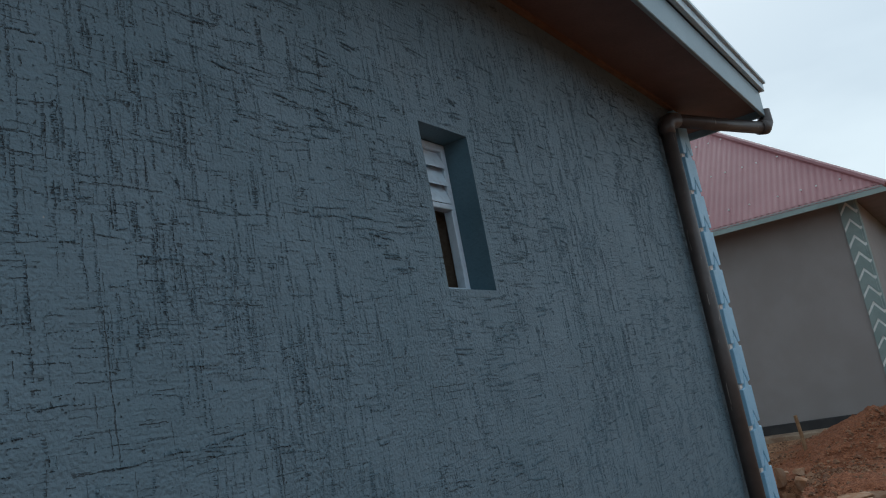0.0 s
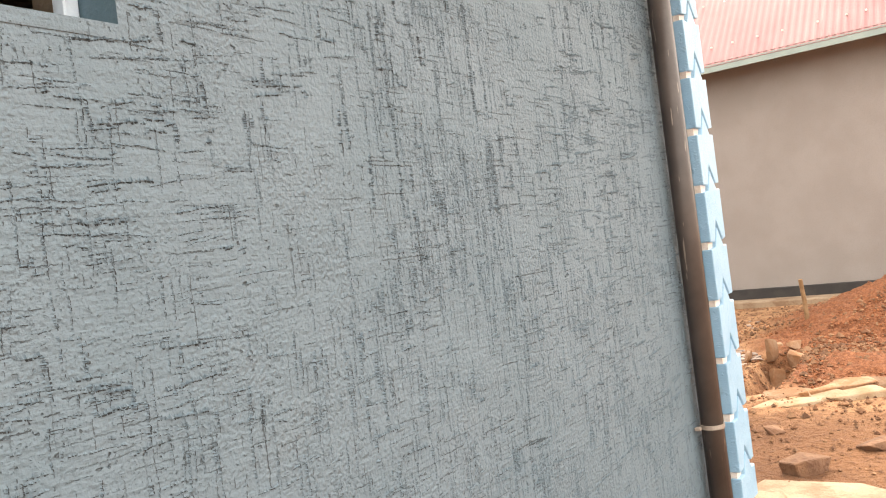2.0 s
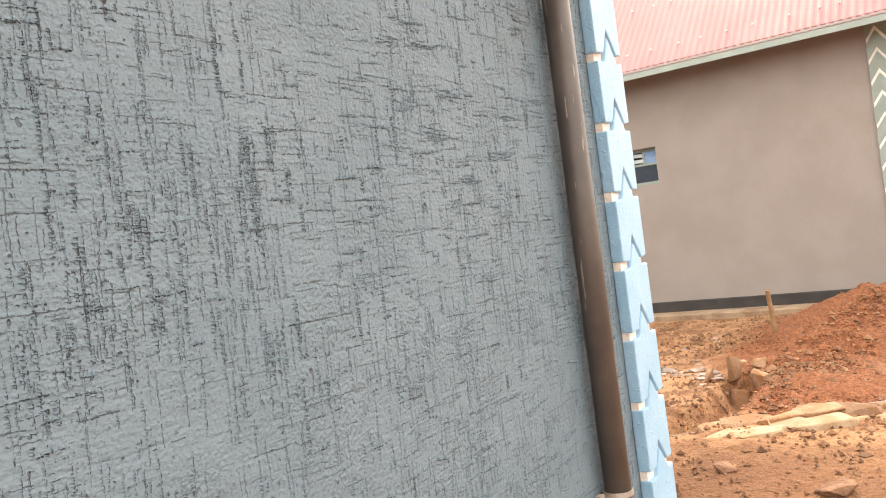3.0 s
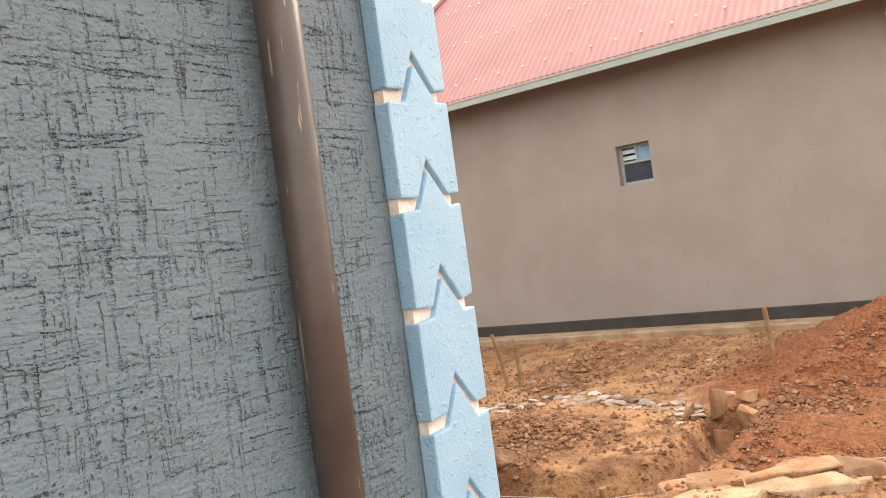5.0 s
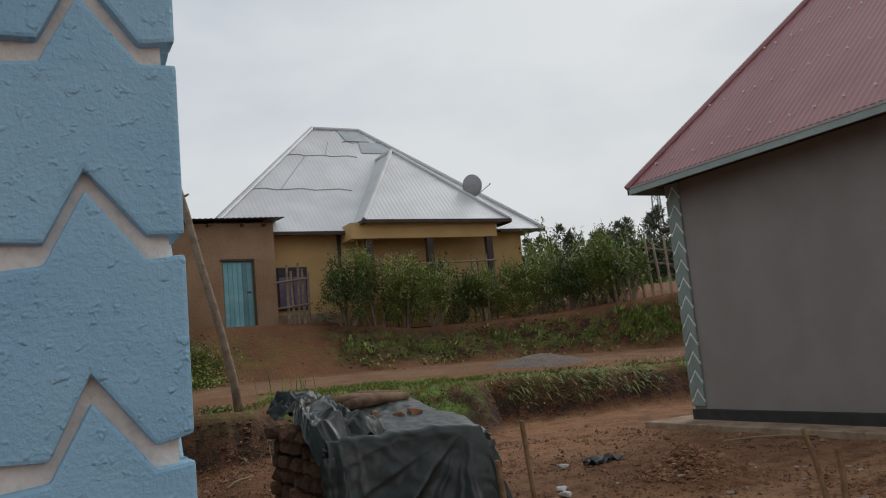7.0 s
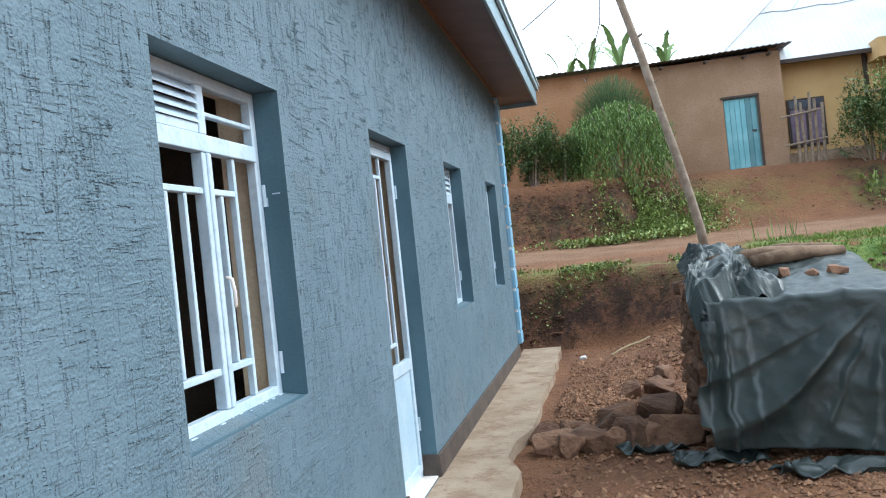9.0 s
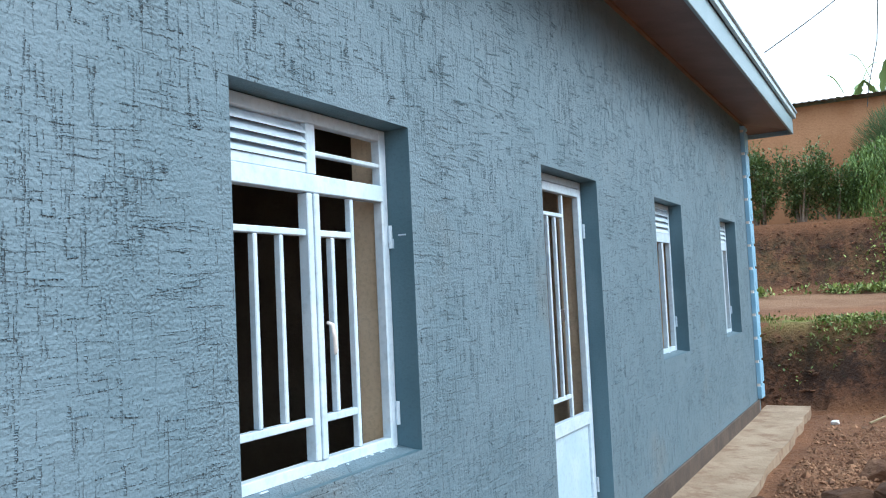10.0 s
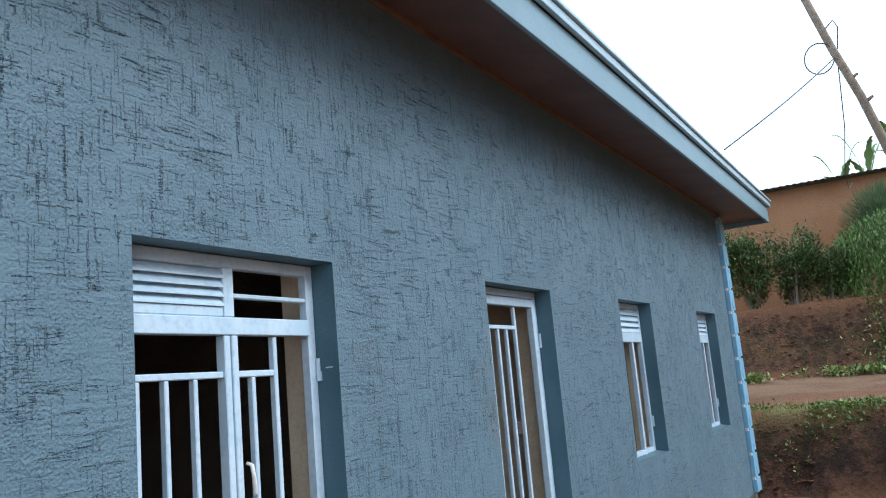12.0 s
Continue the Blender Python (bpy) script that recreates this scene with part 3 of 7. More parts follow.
# low brown plinth and the concrete apron
plinth_bm = bmesh.new()
for a, b in ((0.24, DOOR[0] - 0.002), (DOOR[1] + 0.002, FAR - 0.2)):
    box(plinth_bm, -0.048, -0.028, a, b, 0.1, 0.262, 0.004)
box(plinth_bm, -0.15, -0.03, DOOR[1] - 0.020, DOOR[1] + 0.001, 0.1, 0.262, 0.003)
box(plinth_bm, WEST, -0.24, 0.028, 0.048, 0.0, 0.25, 0.004)
thing("baseboard", plinth_bm, M_PLINTH, "dark brown painted plinth along the foot of the wall", "plinth", kind="structure")


def apron():
    bm, pts = bmesh.new(), []
    rng = random.Random(5)
    for i in range(26):
        y = 0.5 + (10.37 - 0.5) * i / 25
        pts.append((0.465 + rng.uniform(-0.02, 0.018) - (0.10 if 4.7 < y < 5.5 else 0), y))
    prism(bm, [(-0.045, 0.5)] + pts + [(-0.045, 10.37)], (0.0, 0.118), "z")
    return thing("pavement", bm, M_CONCRETE, "dusty concrete apron with a broken edge along the house", "pavement", kind="structure")


apron()

# soffits, fascias, roof edge, roof
OUT = 0.44
soffit = []
for corners in (((WEST - OUT, 0.05, EAVE_Z), (-0.05, 0.05, EAVE_Z), (OUT, -OUT, 3.425), (WEST - OUT, -OUT, 3.425)),
                ((-0.05, 0.05, EAVE_Z), (-0.05, FAR, EAVE_Z), (OUT, FAR + OUT, 3.425), (OUT, -OUT, 3.425)),
                ((-0.05, FAR, EAVE_Z), (WEST - OUT, FAR, EAVE_Z), (WEST - OUT, FAR + OUT, 3.425), (OUT, FAR + OUT, 3.425))):
    soffit_bm = bmesh.new()
    low = [soffit_bm.verts.new(c) for c in corners]
    high = [soffit_bm.verts.new((c[0], c[1], c[2] + 0.02)) for c in corners]
    soffit_bm.faces.new(low)
    soffit_bm.faces.new(high[::-1])
    for i in range(4):
        soffit_bm.faces.new((low[i - 1], low[i], high[i], high[i - 1]))
    soffit.append(thing("soffit", soffit_bm, M_SOFFIT, "dark red-brown boarded soffit under the eaves", "soffit", kind="structure"))
part("bead", boxed(WEST, -0.05, 0.022, 0.048, EAVE_Z - 0.026, EAVE_Z - 0.001), M_TRIM_WOOD, soffit[0], "thin bare wood bead along the wall")
part("bead", boxed(-0.048, -0.022, 0.06, FAR, EAVE_Z - 0.026, EAVE_Z - 0.001), M_TRIM_WOOD, soffit[1], "thin bare wood bead along the wall")
fascia_bm = boxed(WEST - OUT, OUT + 0.025, -OUT - 0.025, -OUT, 3.372, 3.565, bevel=0.004)
box(fascia_bm, OUT, OUT + 0.025, -OUT + 0.002, FAR + OUT, 3.372, 3.565, 0.004)
box(fascia_bm, WEST - OUT, OUT + 0.025, FAR + OUT + 0.002, FAR + OUT + 0.027, 3.372, 3.565, 0.004)
thing("fascia", fascia_bm, M_FASCIA, "grey-blue painted fascia board round the eaves", "fascia", kind="structure")


def roof():
    a, b, c, d, e = WEST - OUT - 0.05, OUT + 0.06, -OUT - 0.06, FAR + OUT + 0.06, 3.60
    bm, m, h = bmesh.new(), (d - c) / 2, 2.3
    low = [bm.verts.new(p) for p in ((a, c, e), (b, c, e), (b, d, e), (a, d, e))]
    r0, r1 = bm.verts.new((-4.4, (c + d) / 2, e + h)), bm.verts.new((-3.6, (c + d) / 2, e + h))
    for f in ((low[0], low[1], r1, r0), (low[1], low[2], r1), (low[2], low[3], r0, r1), (low[3], low[0], r0)):
        bm.faces.new(f)
    top = thing("roof", bm, M_SILVER, "galvanised hipped roof of the blue house", "roof", kind="structure")
    rim = bmesh.new()
    for z0, z1, o in ((3.567, 3.625, 0.0), (3.627, 3.65, 0.018)):
        box(rim, a, b + o, c - o, c + 0.03, z0, z1, 0.003)
        box(rim, b - 0.03, b + o, c + 0.032, d, z0, z1, 0.003)
        box(rim, a, b + o, d + 0.002, d + 0.03, z0, z1, 0.003)
    part("drip_edge", rim, M_EDGE, top, "pale blue metal drip edge")


roof()


# ---- chevron quoins, wrapped round the corner ----
PITCH, FIRST, GAP, LEG = 0.2685, 0.9785, 0.031, 0.240


def chevron(low):
    """Break line between two blocks as (share of the width, height)."""
    return [(0.0, -0.016), (0.28, -0.014), (0.49, 0.084), (0.80, -0.010), (1.0, -0.004)] if low else None


def quoin(corner_x, corner_y, sx, sy, parent, mat, core, proud=0.05, leg=LEG, z_top=3.44, z_foot=0.27, gap=GAP, pitch=PITCH, first=FIRST, name="quoin_block", line=None):
    """Blocks with chevron joints on both faces of a corner at (corner_x, corner_y); sx, sy point into the house."""
    line = line or chevron(True)
    base = core_box = bmesh.new()
    x_in, y_in = corner_x + sx * leg, corner_y + sy * leg
    cut = proud * 0.36
    lo = lambda p, q: (min(p, q), max(p, q))
    box(core_box, *lo(corner_x + sx * cut, x_in - sx * 0.006), *lo(corner_y + sy * cut, corner_y + sy * (proud - 0.002)), z_foot, z_top)
    box(core_box, *lo(corner_x + sx * cut, corner_x + sx * (proud - 0.002)), *lo(corner_y + sy * (proud + 0.0), y_in - sy * 0.006), z_foot, z_top)
    part("quoin_core", base, core, parent, "bare cream joints between the blocks")
    k0 = math.floor((z_foot - first) / pitch)
    for k in range(k0, math.ceil((z_top - first) / pitch) + 1):
        bot, top = first + k * pitch, first + (k + 1) * pitch
        if top < z_foot + 0.03 or bot > z_top - 0.03:
            continue
        bm = bmesh.new()
        rng = random.Random(k * 7 + 1)
        for face in ("y", "x"):
            def pts(z, grow, flip):
                out = []
                for s, h in line:
                    zz = min(max(z + h + grow + rng.uniform(-0.003, 0.003), z_foot), z_top)
                    out.append((s, zz))
                return out
            lower, upper = pts(bot, gap / 2, 0), pts(top, -gap / 2, 0)
            end = 1.0
            outline = lower + upper[::-1]
            if face == "y":
                flat = [(corner_x + sx * leg * (1 - s), z) for s, z in outline]
                prism(bm, flat, (corner_y, corner_y + sy * (proud - 0.001)), "y")
            else:
                flat = [(corner_y + sy * (0.001 + proud + (leg - proud) * (1 - s)), z) for s, z in outline]
                prism(bm, flat, (corner_x, corner_x + sx * (proud - 0.001)), "x")
        bmesh.ops.remove_doubles(bm, verts=bm.verts, dist=0.0004)
        bmesh.ops.recalc_face_normals(bm, faces=bm.faces)
        sharp = [e for e in bm.edges if len(e.link_faces) == 2 and e.calc_face_angle(0) > 0.6]
        bmesh.ops.bevel(bm, geom=sharp, offset=0.006, segments=2, affect="EDGES", profile=0.6)
        part(name, bm, mat, parent)


quoin(0.0, 0.0, -1, 1, wall_east, M_QUOIN, M_CREAM)
quoin(0.0, FAR + 0.05, -1, -1, wall_east, M_QUOIN, M_CREAM)


# ---- trowel burrs: ragged rows of raised crumbs along broken cuts, shade added as dark slivers ----
def burrs(name, parent, along, face, outward, u0, u1, z0, z1, holes, count, seed, mat, high):
    rng = random.Random(seed)
    verts, faces, slots = [], [], []

    def put(u, z, d):
        verts.append((u, face + outward * d, z) if along == "x" else (face + outward * d, u, z))

    def free(a, b):
        return u0 < a < u1 and z0 < b < z1 and not any(q[0] - 0.015 < a < q[1] + 0.015 and q[2] - 0.03 < b < q[3] + 0.015 for q in holes)

    def stroke(u, z, du, dz, force):
        ln = math.hypot(du, dz)
        tu, tz = du / ln, dz / ln
        nu, nz = (0.0, -1.0) if abs(du) > abs(dz) else (1.0, 0.0)
        t, drift = 0.0, 0.0
        while t < ln:
            step_ = rng.uniform(0.003, 0.008)
            drift += rng.uniform(-0.0011, 0.0011)
            fade = min(1.0, 0.45 + 3.0 * min(t, ln - t) / ln)
            cu, cz = u + tu * t + nu * drift, z + tz * t + nz * drift
            if rng.random() < 0.80 * fade:
                lng, w, h = step_ * rng.uniform(0.5, 0.85), rng.uniform(0.0012, 0.0032) * force, rng.uniform(0.35, 1.0) * high * force * fade
                k, b = rng.uniform(-0.6, 0.6) * lng, len(verts)
                put(cu - tu * lng, cz - tz * lng, -0.0003)
                put(cu + tu * lng, cz + tz * lng, -0.0003)
                put(cu + tu * k - nu * w * 2.2, cz + tz * k - nz * w * 2.2, -0.0003)
                put(cu + tu * k + nu * w * 0.1, cz + tz * k + nz * w * 0.1, h)
                faces.extend(((b, b + 1, b + 3), (b + 1, b + 2, b + 3), (b + 2, b, b + 3)))
                slots.extend((0, 0, 0))
            # Dark sliver just proud of the wall, colouring in the shade beside a burr.
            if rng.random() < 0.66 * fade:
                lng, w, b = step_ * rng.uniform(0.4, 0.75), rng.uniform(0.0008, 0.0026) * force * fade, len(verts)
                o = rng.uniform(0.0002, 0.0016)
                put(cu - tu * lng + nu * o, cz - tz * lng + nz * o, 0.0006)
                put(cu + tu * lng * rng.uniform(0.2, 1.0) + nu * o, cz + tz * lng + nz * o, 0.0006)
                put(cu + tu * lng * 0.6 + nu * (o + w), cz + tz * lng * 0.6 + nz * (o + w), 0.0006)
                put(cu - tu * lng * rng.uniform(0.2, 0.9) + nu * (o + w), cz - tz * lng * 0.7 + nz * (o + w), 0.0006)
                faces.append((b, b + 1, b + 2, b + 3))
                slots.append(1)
            t += step_

    made = 0
    while made < count:
        u, z = rng.uniform(u0, u1), rng.uniform(z0, z1)
        if noise.noise(Vector((u * 1.9, z * 1.9, seed))) < rng.uniform(-0.9, 0.38):
            continue
        up = noise.noise(Vector((u * 1.1, z * 1.1, seed + 9.0))) + rng.uniform(-0.55, 0.55) > -0.12
        ln = 0.02 + 0.16 * rng.random() ** 1.7
        force = rng.uniform(0.55, 1.0) if rng.random() < 0.8 else rng.uniform(1.1, 1.7)
        runs = [(u, z, rng.uniform(-0.03, 0.03) * ln, -ln)] if up else [(u, z, ln, rng.uniform(-0.10, 0.14) * ln)]
        if rng.random() < 0.30:
            a, b, du, dz = runs[0]
            runs.append((a + du, b + dz, rng.uniform(0.02, 0.07), 0.003) if up else (a + du, b + dz, 0.002, -rng.uniform(0.02, 0.09)))
        elif rng.random() < 0.35:
            a, b, du, dz = runs[0]
            gap = rng.uniform(0.008, 0.022)
            runs.append((a + gap, b - 0.3 * ln * rng.random(), du, dz * rng.uniform(0.5, 1)) if up else (a + 0.3 * ln * rng.random(), b - gap, du * rng.uniform(0.4, 0.9), dz))
        if all(free(a, b) and free(a + du, b + dz) for a, b, du, dz in runs):
            for a, b, du, dz in runs:
                stroke(a, b, du, dz, force)
            made += 1
    ob = sheet(name, verts, faces, [mat, M_CUT_SHADE], parent)
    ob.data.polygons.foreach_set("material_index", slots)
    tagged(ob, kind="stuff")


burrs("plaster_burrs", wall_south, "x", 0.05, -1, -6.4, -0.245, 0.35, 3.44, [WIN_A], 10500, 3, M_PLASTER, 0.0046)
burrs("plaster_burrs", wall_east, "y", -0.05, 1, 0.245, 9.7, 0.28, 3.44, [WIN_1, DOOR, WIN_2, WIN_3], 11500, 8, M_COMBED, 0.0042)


# ---- windows and door of the blue house ----
def unit(along, name, label, category):
    return tagged(new(name), label, category, kind="structure")


def bar(parent, name, along, u0, u1, z0, z1, d0, d1, mat=None, label="", bevel=0.003):
    """A bar in a wall plane: u along the wall, d0..d1 across it."""
    d0, d1 = min(d0, d1), max(d0, d1)
    args = (u0, u1, d0, d1, z0, z1) if along == "x" else (d0, d1, u0, u1, z0, z1)
    return part(name, boxed(*args, bevel=bevel), mat or M_WHITE, parent, label)


def slats(parent, along, u0, u1, z0, z1, d, inward, n):
    """Sloping louvre blades, high edge inside."""
    for i in range(n):
        z = z0 + (z1 - z0) * i / n
        bm = bmesh.new()
        h = (z1 - z0) / n
        out, inn = d - inward * 0.010, d + inward * 0.02
        pts = [(out, z), (out, z + 0.006), (inn, z + h * 1.22), (inn, z + h * 1.22 - 0.006)]
        if along == "y":
            prism(bm, pts, (u0, u1), "y")
        else:
            prism(bm, pts, (u0, u1), "x")
        part("slat", bm, M_WHITE, parent)


def frame_of(parent, along, u0, u1, z0, z1, d, inward, w=0.042):
    a, b = d, d + inward * 0.038
    bar(parent, "stile", along, u0, u0 + w, z0, z1, a, b)
    bar(parent, "stile", along, u1 - w, u1, z0, z1, a, b)
    bar(parent, "top_rail", along, u0 + w, u1 - w, z1 - w, z1, a, b)
    bar(parent, "bottom_rail", along, u0 + w, u1 - w, z0, z0 + w, a, b)


def sill(parent, along, u0, u1, z, face, inward):
    bm = bmesh.new()
    f, m = face - inward * 0.002, face + inward * FRAME_IN
    pts = [(f, z - 0.028), (f, z - 0.004), (m, z + 0.014), (m, z - 0.028)]
    prism(bm, pts, (u0 + 0.002, u1 - 0.002), "y" if along == "y" else "x")
    part("sill", bm, M_COMBED, parent, "rough blue plaster sill with white paint drips")
    rng = random.Random(int(u0 * 100))
    drip = bmesh.new()
    for _ in range(int((u1 - u0) * 16)):
        u, s = rng.uniform(u0 + 0.02, u1 - 0.02), rng.uniform(0.003, 0.018)
        dd, t = m - inward * rng.uniform(0.006, 0.028), 0.0
        zz = z + 0.014 - abs(dd - m) / FRAME_IN * 0.018
        args = (u - s, u + s, min(dd, dd + 0.007), max(dd, dd + 0.007), zz, zz + 0.003) if along == "x" else (min(dd, dd + 0.007), max(dd, dd + 0.007), u - s, u + s, zz, zz + 0.003)
        box(drip, *args)
    part("paint_drip", drip, M_WHITE, parent, "splashes of white paint")


def hinge(parent, along, u, z, d, inward):
    bm = bmesh.new()
    p = (u, d - inward * 0.008) if along == "x" else (d - inward * 0.008, u)
    tube(bm, [(p[0], p[1], z), (p[0], p[1], z + 0.085)], 0.008, 8)
    part("hinge", bm, M_WHITE, parent)


# wide window: louvre and open light over two casements with grilles
D1 = -0.152
win = unit("y", "window_1", "white steel window with louvres and grilles, casements shut", "window")
u0, u1, z0, z1 = WIN_1
frame_of(win, "y", u0 + 0.002, u1 - 0.002, z0 + 0.004, z1 - 0.002, D1, -1)
bar(win, "mullion", "y", 1.812, 1.840, z0 + 0.046, 1.968, D1 + 0.006, D1 - 0.036)
bar(win, "mullion", "y", 1.844, 1.872, z0 + 0.046, 1.968, D1 + 0.010, D1 - 0.036)
bar(win, "mullion", "y", 1.820, 1.868, 2.032, z1 - 0.044, D1 + 0.004, D1 - 0.036)
bar(win, "transom", "y", u0 + 0.044, u1 - 0.044, 1.970, 2.030, D1 + 0.008, D1 - 0.036)
bar(win, "louvre_panel", "y", u0 + 0.044, 1.819, 2.032, 2.066, D1, D1 - 0.02)
slats(win, "y", u0 + 0.044, 1.819, 2.066, z1 - 0.05, D1 - 0.004, -1, 4)
bar(win, "light_bar", "y", 1.873, u1 - 0.044, 2.098, 2.114, D1 - 0.004, D1 - 0.03)
for za, zb in ((1.828, 1.850), (1.222, 1.246)):
    bar(win, "grille_rail", "y", u0 + 0.044, 1.811, za, zb, D1 - 0.002, D1 - 0.03)
    bar(win, "grille_rail", "y", 1.873, 2.058, za, zb, D1 - 0.002, D1 - 0.03)
for u in (1.462, 1.572, 1.690):
    bar(win, "grille_bar", "y", u - 0.009, u + 0.009, 1.247, 1.827, D1 - 0.003, D1 - 0.029)
bar(win, "grille_bar", "y", 1.945, 1.963, 1.247, 1.827, D1 - 0.003, D1 - 0.029)
bar(win, "grille_bar", "y", 2.060, 2.080, z0 + 0.047, 1.969, D1 - 0.003, D1 - 0.029)
sill(win, "y", u0, u1, z0, -0.05, -1)
for z in (1.15, 1.80):
    hinge(win, "y", u1 - 0.006, z, D1, -1)
for xa, xb, za, zb in ((-0.112, -0.080, 1.845, 1.850), (-0.142, -0.133, 1.800, 1.835)):
    smear = boxed(xa, xb, u1 - 0.0022, u1 + 0.001, za, zb)
    part("paint_smear", smear, M_WHITE, win, "smear of white paint on the reveal")
handle_bm = bmesh.new()
tube(handle_bm, [(D1 + 0.012, 1.885, 1.545), (D1 + 0.030, 1.888, 1.538), (D1 + 0.034, 1.894, 1.49), (D1 + 0.030, 1.900, 1.45), (D1 + 0.028, 1.901, 1.44)], [0.006, 0.007, 0.0065, 0.007, 0.005], 10)
part("handle", handle_bm, M_CREAM, win, "worn cream painted handle", smooth=True)

# half glazed door with a grille over a steel panel
door = unit("y", "door_1", "white steel door with a grille over a plain panel, shut", "door")
u0, u1, z0, z1 = DOOR
frame_of(door, "y", u0 + 0.002, u1 - 0.002, z0 + 0.002, z1 - 0.002, D1, -1)
bar(door, "leaf_stile", "y", u0 + 0.046, u0 + 0.094, z0 + 0.05, z1 - 0.05, D1 + 0.012, D1 - 0.026)
bar(door, "leaf_stile", "y", u1 - 0.094, u1 - 0.046, z0 + 0.05, z1 - 0.05, D1 + 0.012, D1 - 0.026)
bar(door, "leaf_rail", "y", u0 + 0.095, u1 - 0.095, z1 - 0.098, z1 - 0.05, D1 + 0.012, D1 - 0.026)
bar(door, "leaf_rail", "y", u0 + 0.095, u1 - 0.095, 0.832, 0.902, D1 + 0.014, D1 - 0.026)
bar(door, "leaf_rail", "y", u0 + 0.095, u1 - 0.095, z0 + 0.05, z0 + 0.10, D1 + 0.012, D1 - 0.026)
bar(door, "panel", "y", u0 + 0.095, u1 - 0.095, z0 + 0.101, 0.831, D1 - 0.002, D1 - 0.012, M_DOOR, label="plain pale blue-white steel panel")
for za, zb in ((2.026, 2.048), (1.010, 1.032)):
    bar(door, "grille_rail", "y", u0 + 0.095, 4.118, za, zb, D1 - 0.001, D1 - 0.024)
for u in (3.79, 3.90, 4.01):
    bar(door, "grille_bar", "y", u - 0.009, u + 0.009, 1.033, 2.025, D1 - 0.002, D1 - 0.023)
bar(door, "grille_bar", "y", 4.120, 4.140, 0.903, z1 - 0.099, D1 - 0.002, D1 - 0.023)
for z in (0.42, 1.92):
    hinge(door, "y", u1 - 0.006, z, D1, -1)
lock_bm = boxed(D1 - 0.03, D1 - 0.004, 4.03, 4.085, 1.44, 1.51, bevel=0.004)
part("lock", lock_bm, M_DARK, door, "small black lock box")
part("threshold", boxed(-0.19, -0.052, u0 + 0.002, u1 - 0.002, 0.100, 0.128, bevel=0.004), M_CREAM, door, "worn bare threshold")

for wname, (u0, u1, z0, z1) in (("window_2", WIN_2), ("window_3", WIN_3)):
    win = unit("y", wname, "white steel window, louvres over a single casement", "window")
    frame_of(win, "y", u0 + 0.002, u1 - 0.002, z0 + 0.004, z1 - 0.002, D1, -1)
    bar(win, "transom", "y", u0 + 0.044, u1 - 0.044, 1.960, 2.035, D1 + 0.006, D1 - 0.034)
    slats(win, "y", u0 + 0.044, u1 - 0.044, 2.036, z1 - 0.05, D1 - 0.004, -1, 4)
    m = u1 - 0.30
    bar(win, "casement_stile", "y", u0 + 0.044, u0 + 0.08, z0 + 0.046, 1.959, D1 + 0.004, D1 - 0.03)
    bar(win, "casement_stile", "y", m, m + 0.036, z0 + 0.046, 1.959, D1 + 0.004, D1 - 0.03)
    bar(win, "grille_bar", "y", m - 0.25, m - 0.232, z0 + 0.046, 1.959, D1 - 0.003, D1 - 0.028)
    sill(win, "y", u0, u1, z0, -0.05, -1)
    hinge(win, "y", u1 - 0.006, z0 + 0.2, D1, -1)

win = unit("x", "window_4", "small white steel window, louvres over open bars", "window")
u0, u1, z0, z1 = WIN_A
DA = 0.155
frame_of(win, "x", u0 + 0.002, u1 - 0.002, z0 + 0.004, z1 - 0.002, DA, 1, 0.03)
bar(win, "transom", "x", u0 + 0.032, u1 - 0.032, 2.430, 2.452, DA - 0.006, DA + 0.034)
slats(win, "x", u0 + 0.032, u1 - 0.032, 2.453, z1 - 0.034, DA + 0.004, 1, 3)
bar(win, "grille_bar", "x", u0 + 0.15, u0 + 0.168, z0 + 0.036, 2.429, DA + 0.003, DA + 0.028)
sill(win, "x", u0, u1, z0, 0.05, 1)

# ---- downpipe on the south wall ----
PX, PY = -0.572, -0.010
pipe = empty("downpipe", "scuffed brown-grey plastic downpipe clamped to the blue wall", "downpipe", (PX, PY, 0))
pipe_bm = bmesh.new()
tube(pipe_bm, [(0, 0, 0.16), (0, 0, 3.22)], 0.047, 20)
part("pipe", pipe_bm, M_PIPE, pipe, smooth=True)
elbow_bm = bmesh.new()
ex, ey = 0.50 - PX, -0.45 - PY
arm = Vector((ex, ey, 0)).normalized()
tube(elbow_bm, [(0, 0, 3.19), (0, 0, 3.24), arm * 0.02 + Vector((0, 0, 3.275)), arm * 0.06 + Vector((0, 0, 3.29)), arm * 0.12 + Vector((0, 0, 3.293))], 0.054, 16)
part("elbow", elbow_bm, M_PIPE, pipe, smooth=True)
arm_bm = bmesh.new()
end = Vector((ex, ey, 0))
tube(arm_bm, [arm * 0.10 + Vector((0, 0, 3.293)), end - arm * 0.06 + Vector((0, 0, 3.29))], 0.046, 16)
part("arm", arm_bm, M_PIPE, pipe, smooth=True)
drop_bm = bmesh.new()
tube(drop_bm, [end - arm * 0.10 + Vector((0, 0, 3.291)), end - arm * 0.03 + Vector((0, 0, 3.295)), end + Vector((0, 0, 3.33)), end + Vector((0, 0, 3.43))], [0.054, 0.054, 0.052, 0.05], 16)
part("outlet", drop_bm, M_PIPE, pipe, smooth=True)
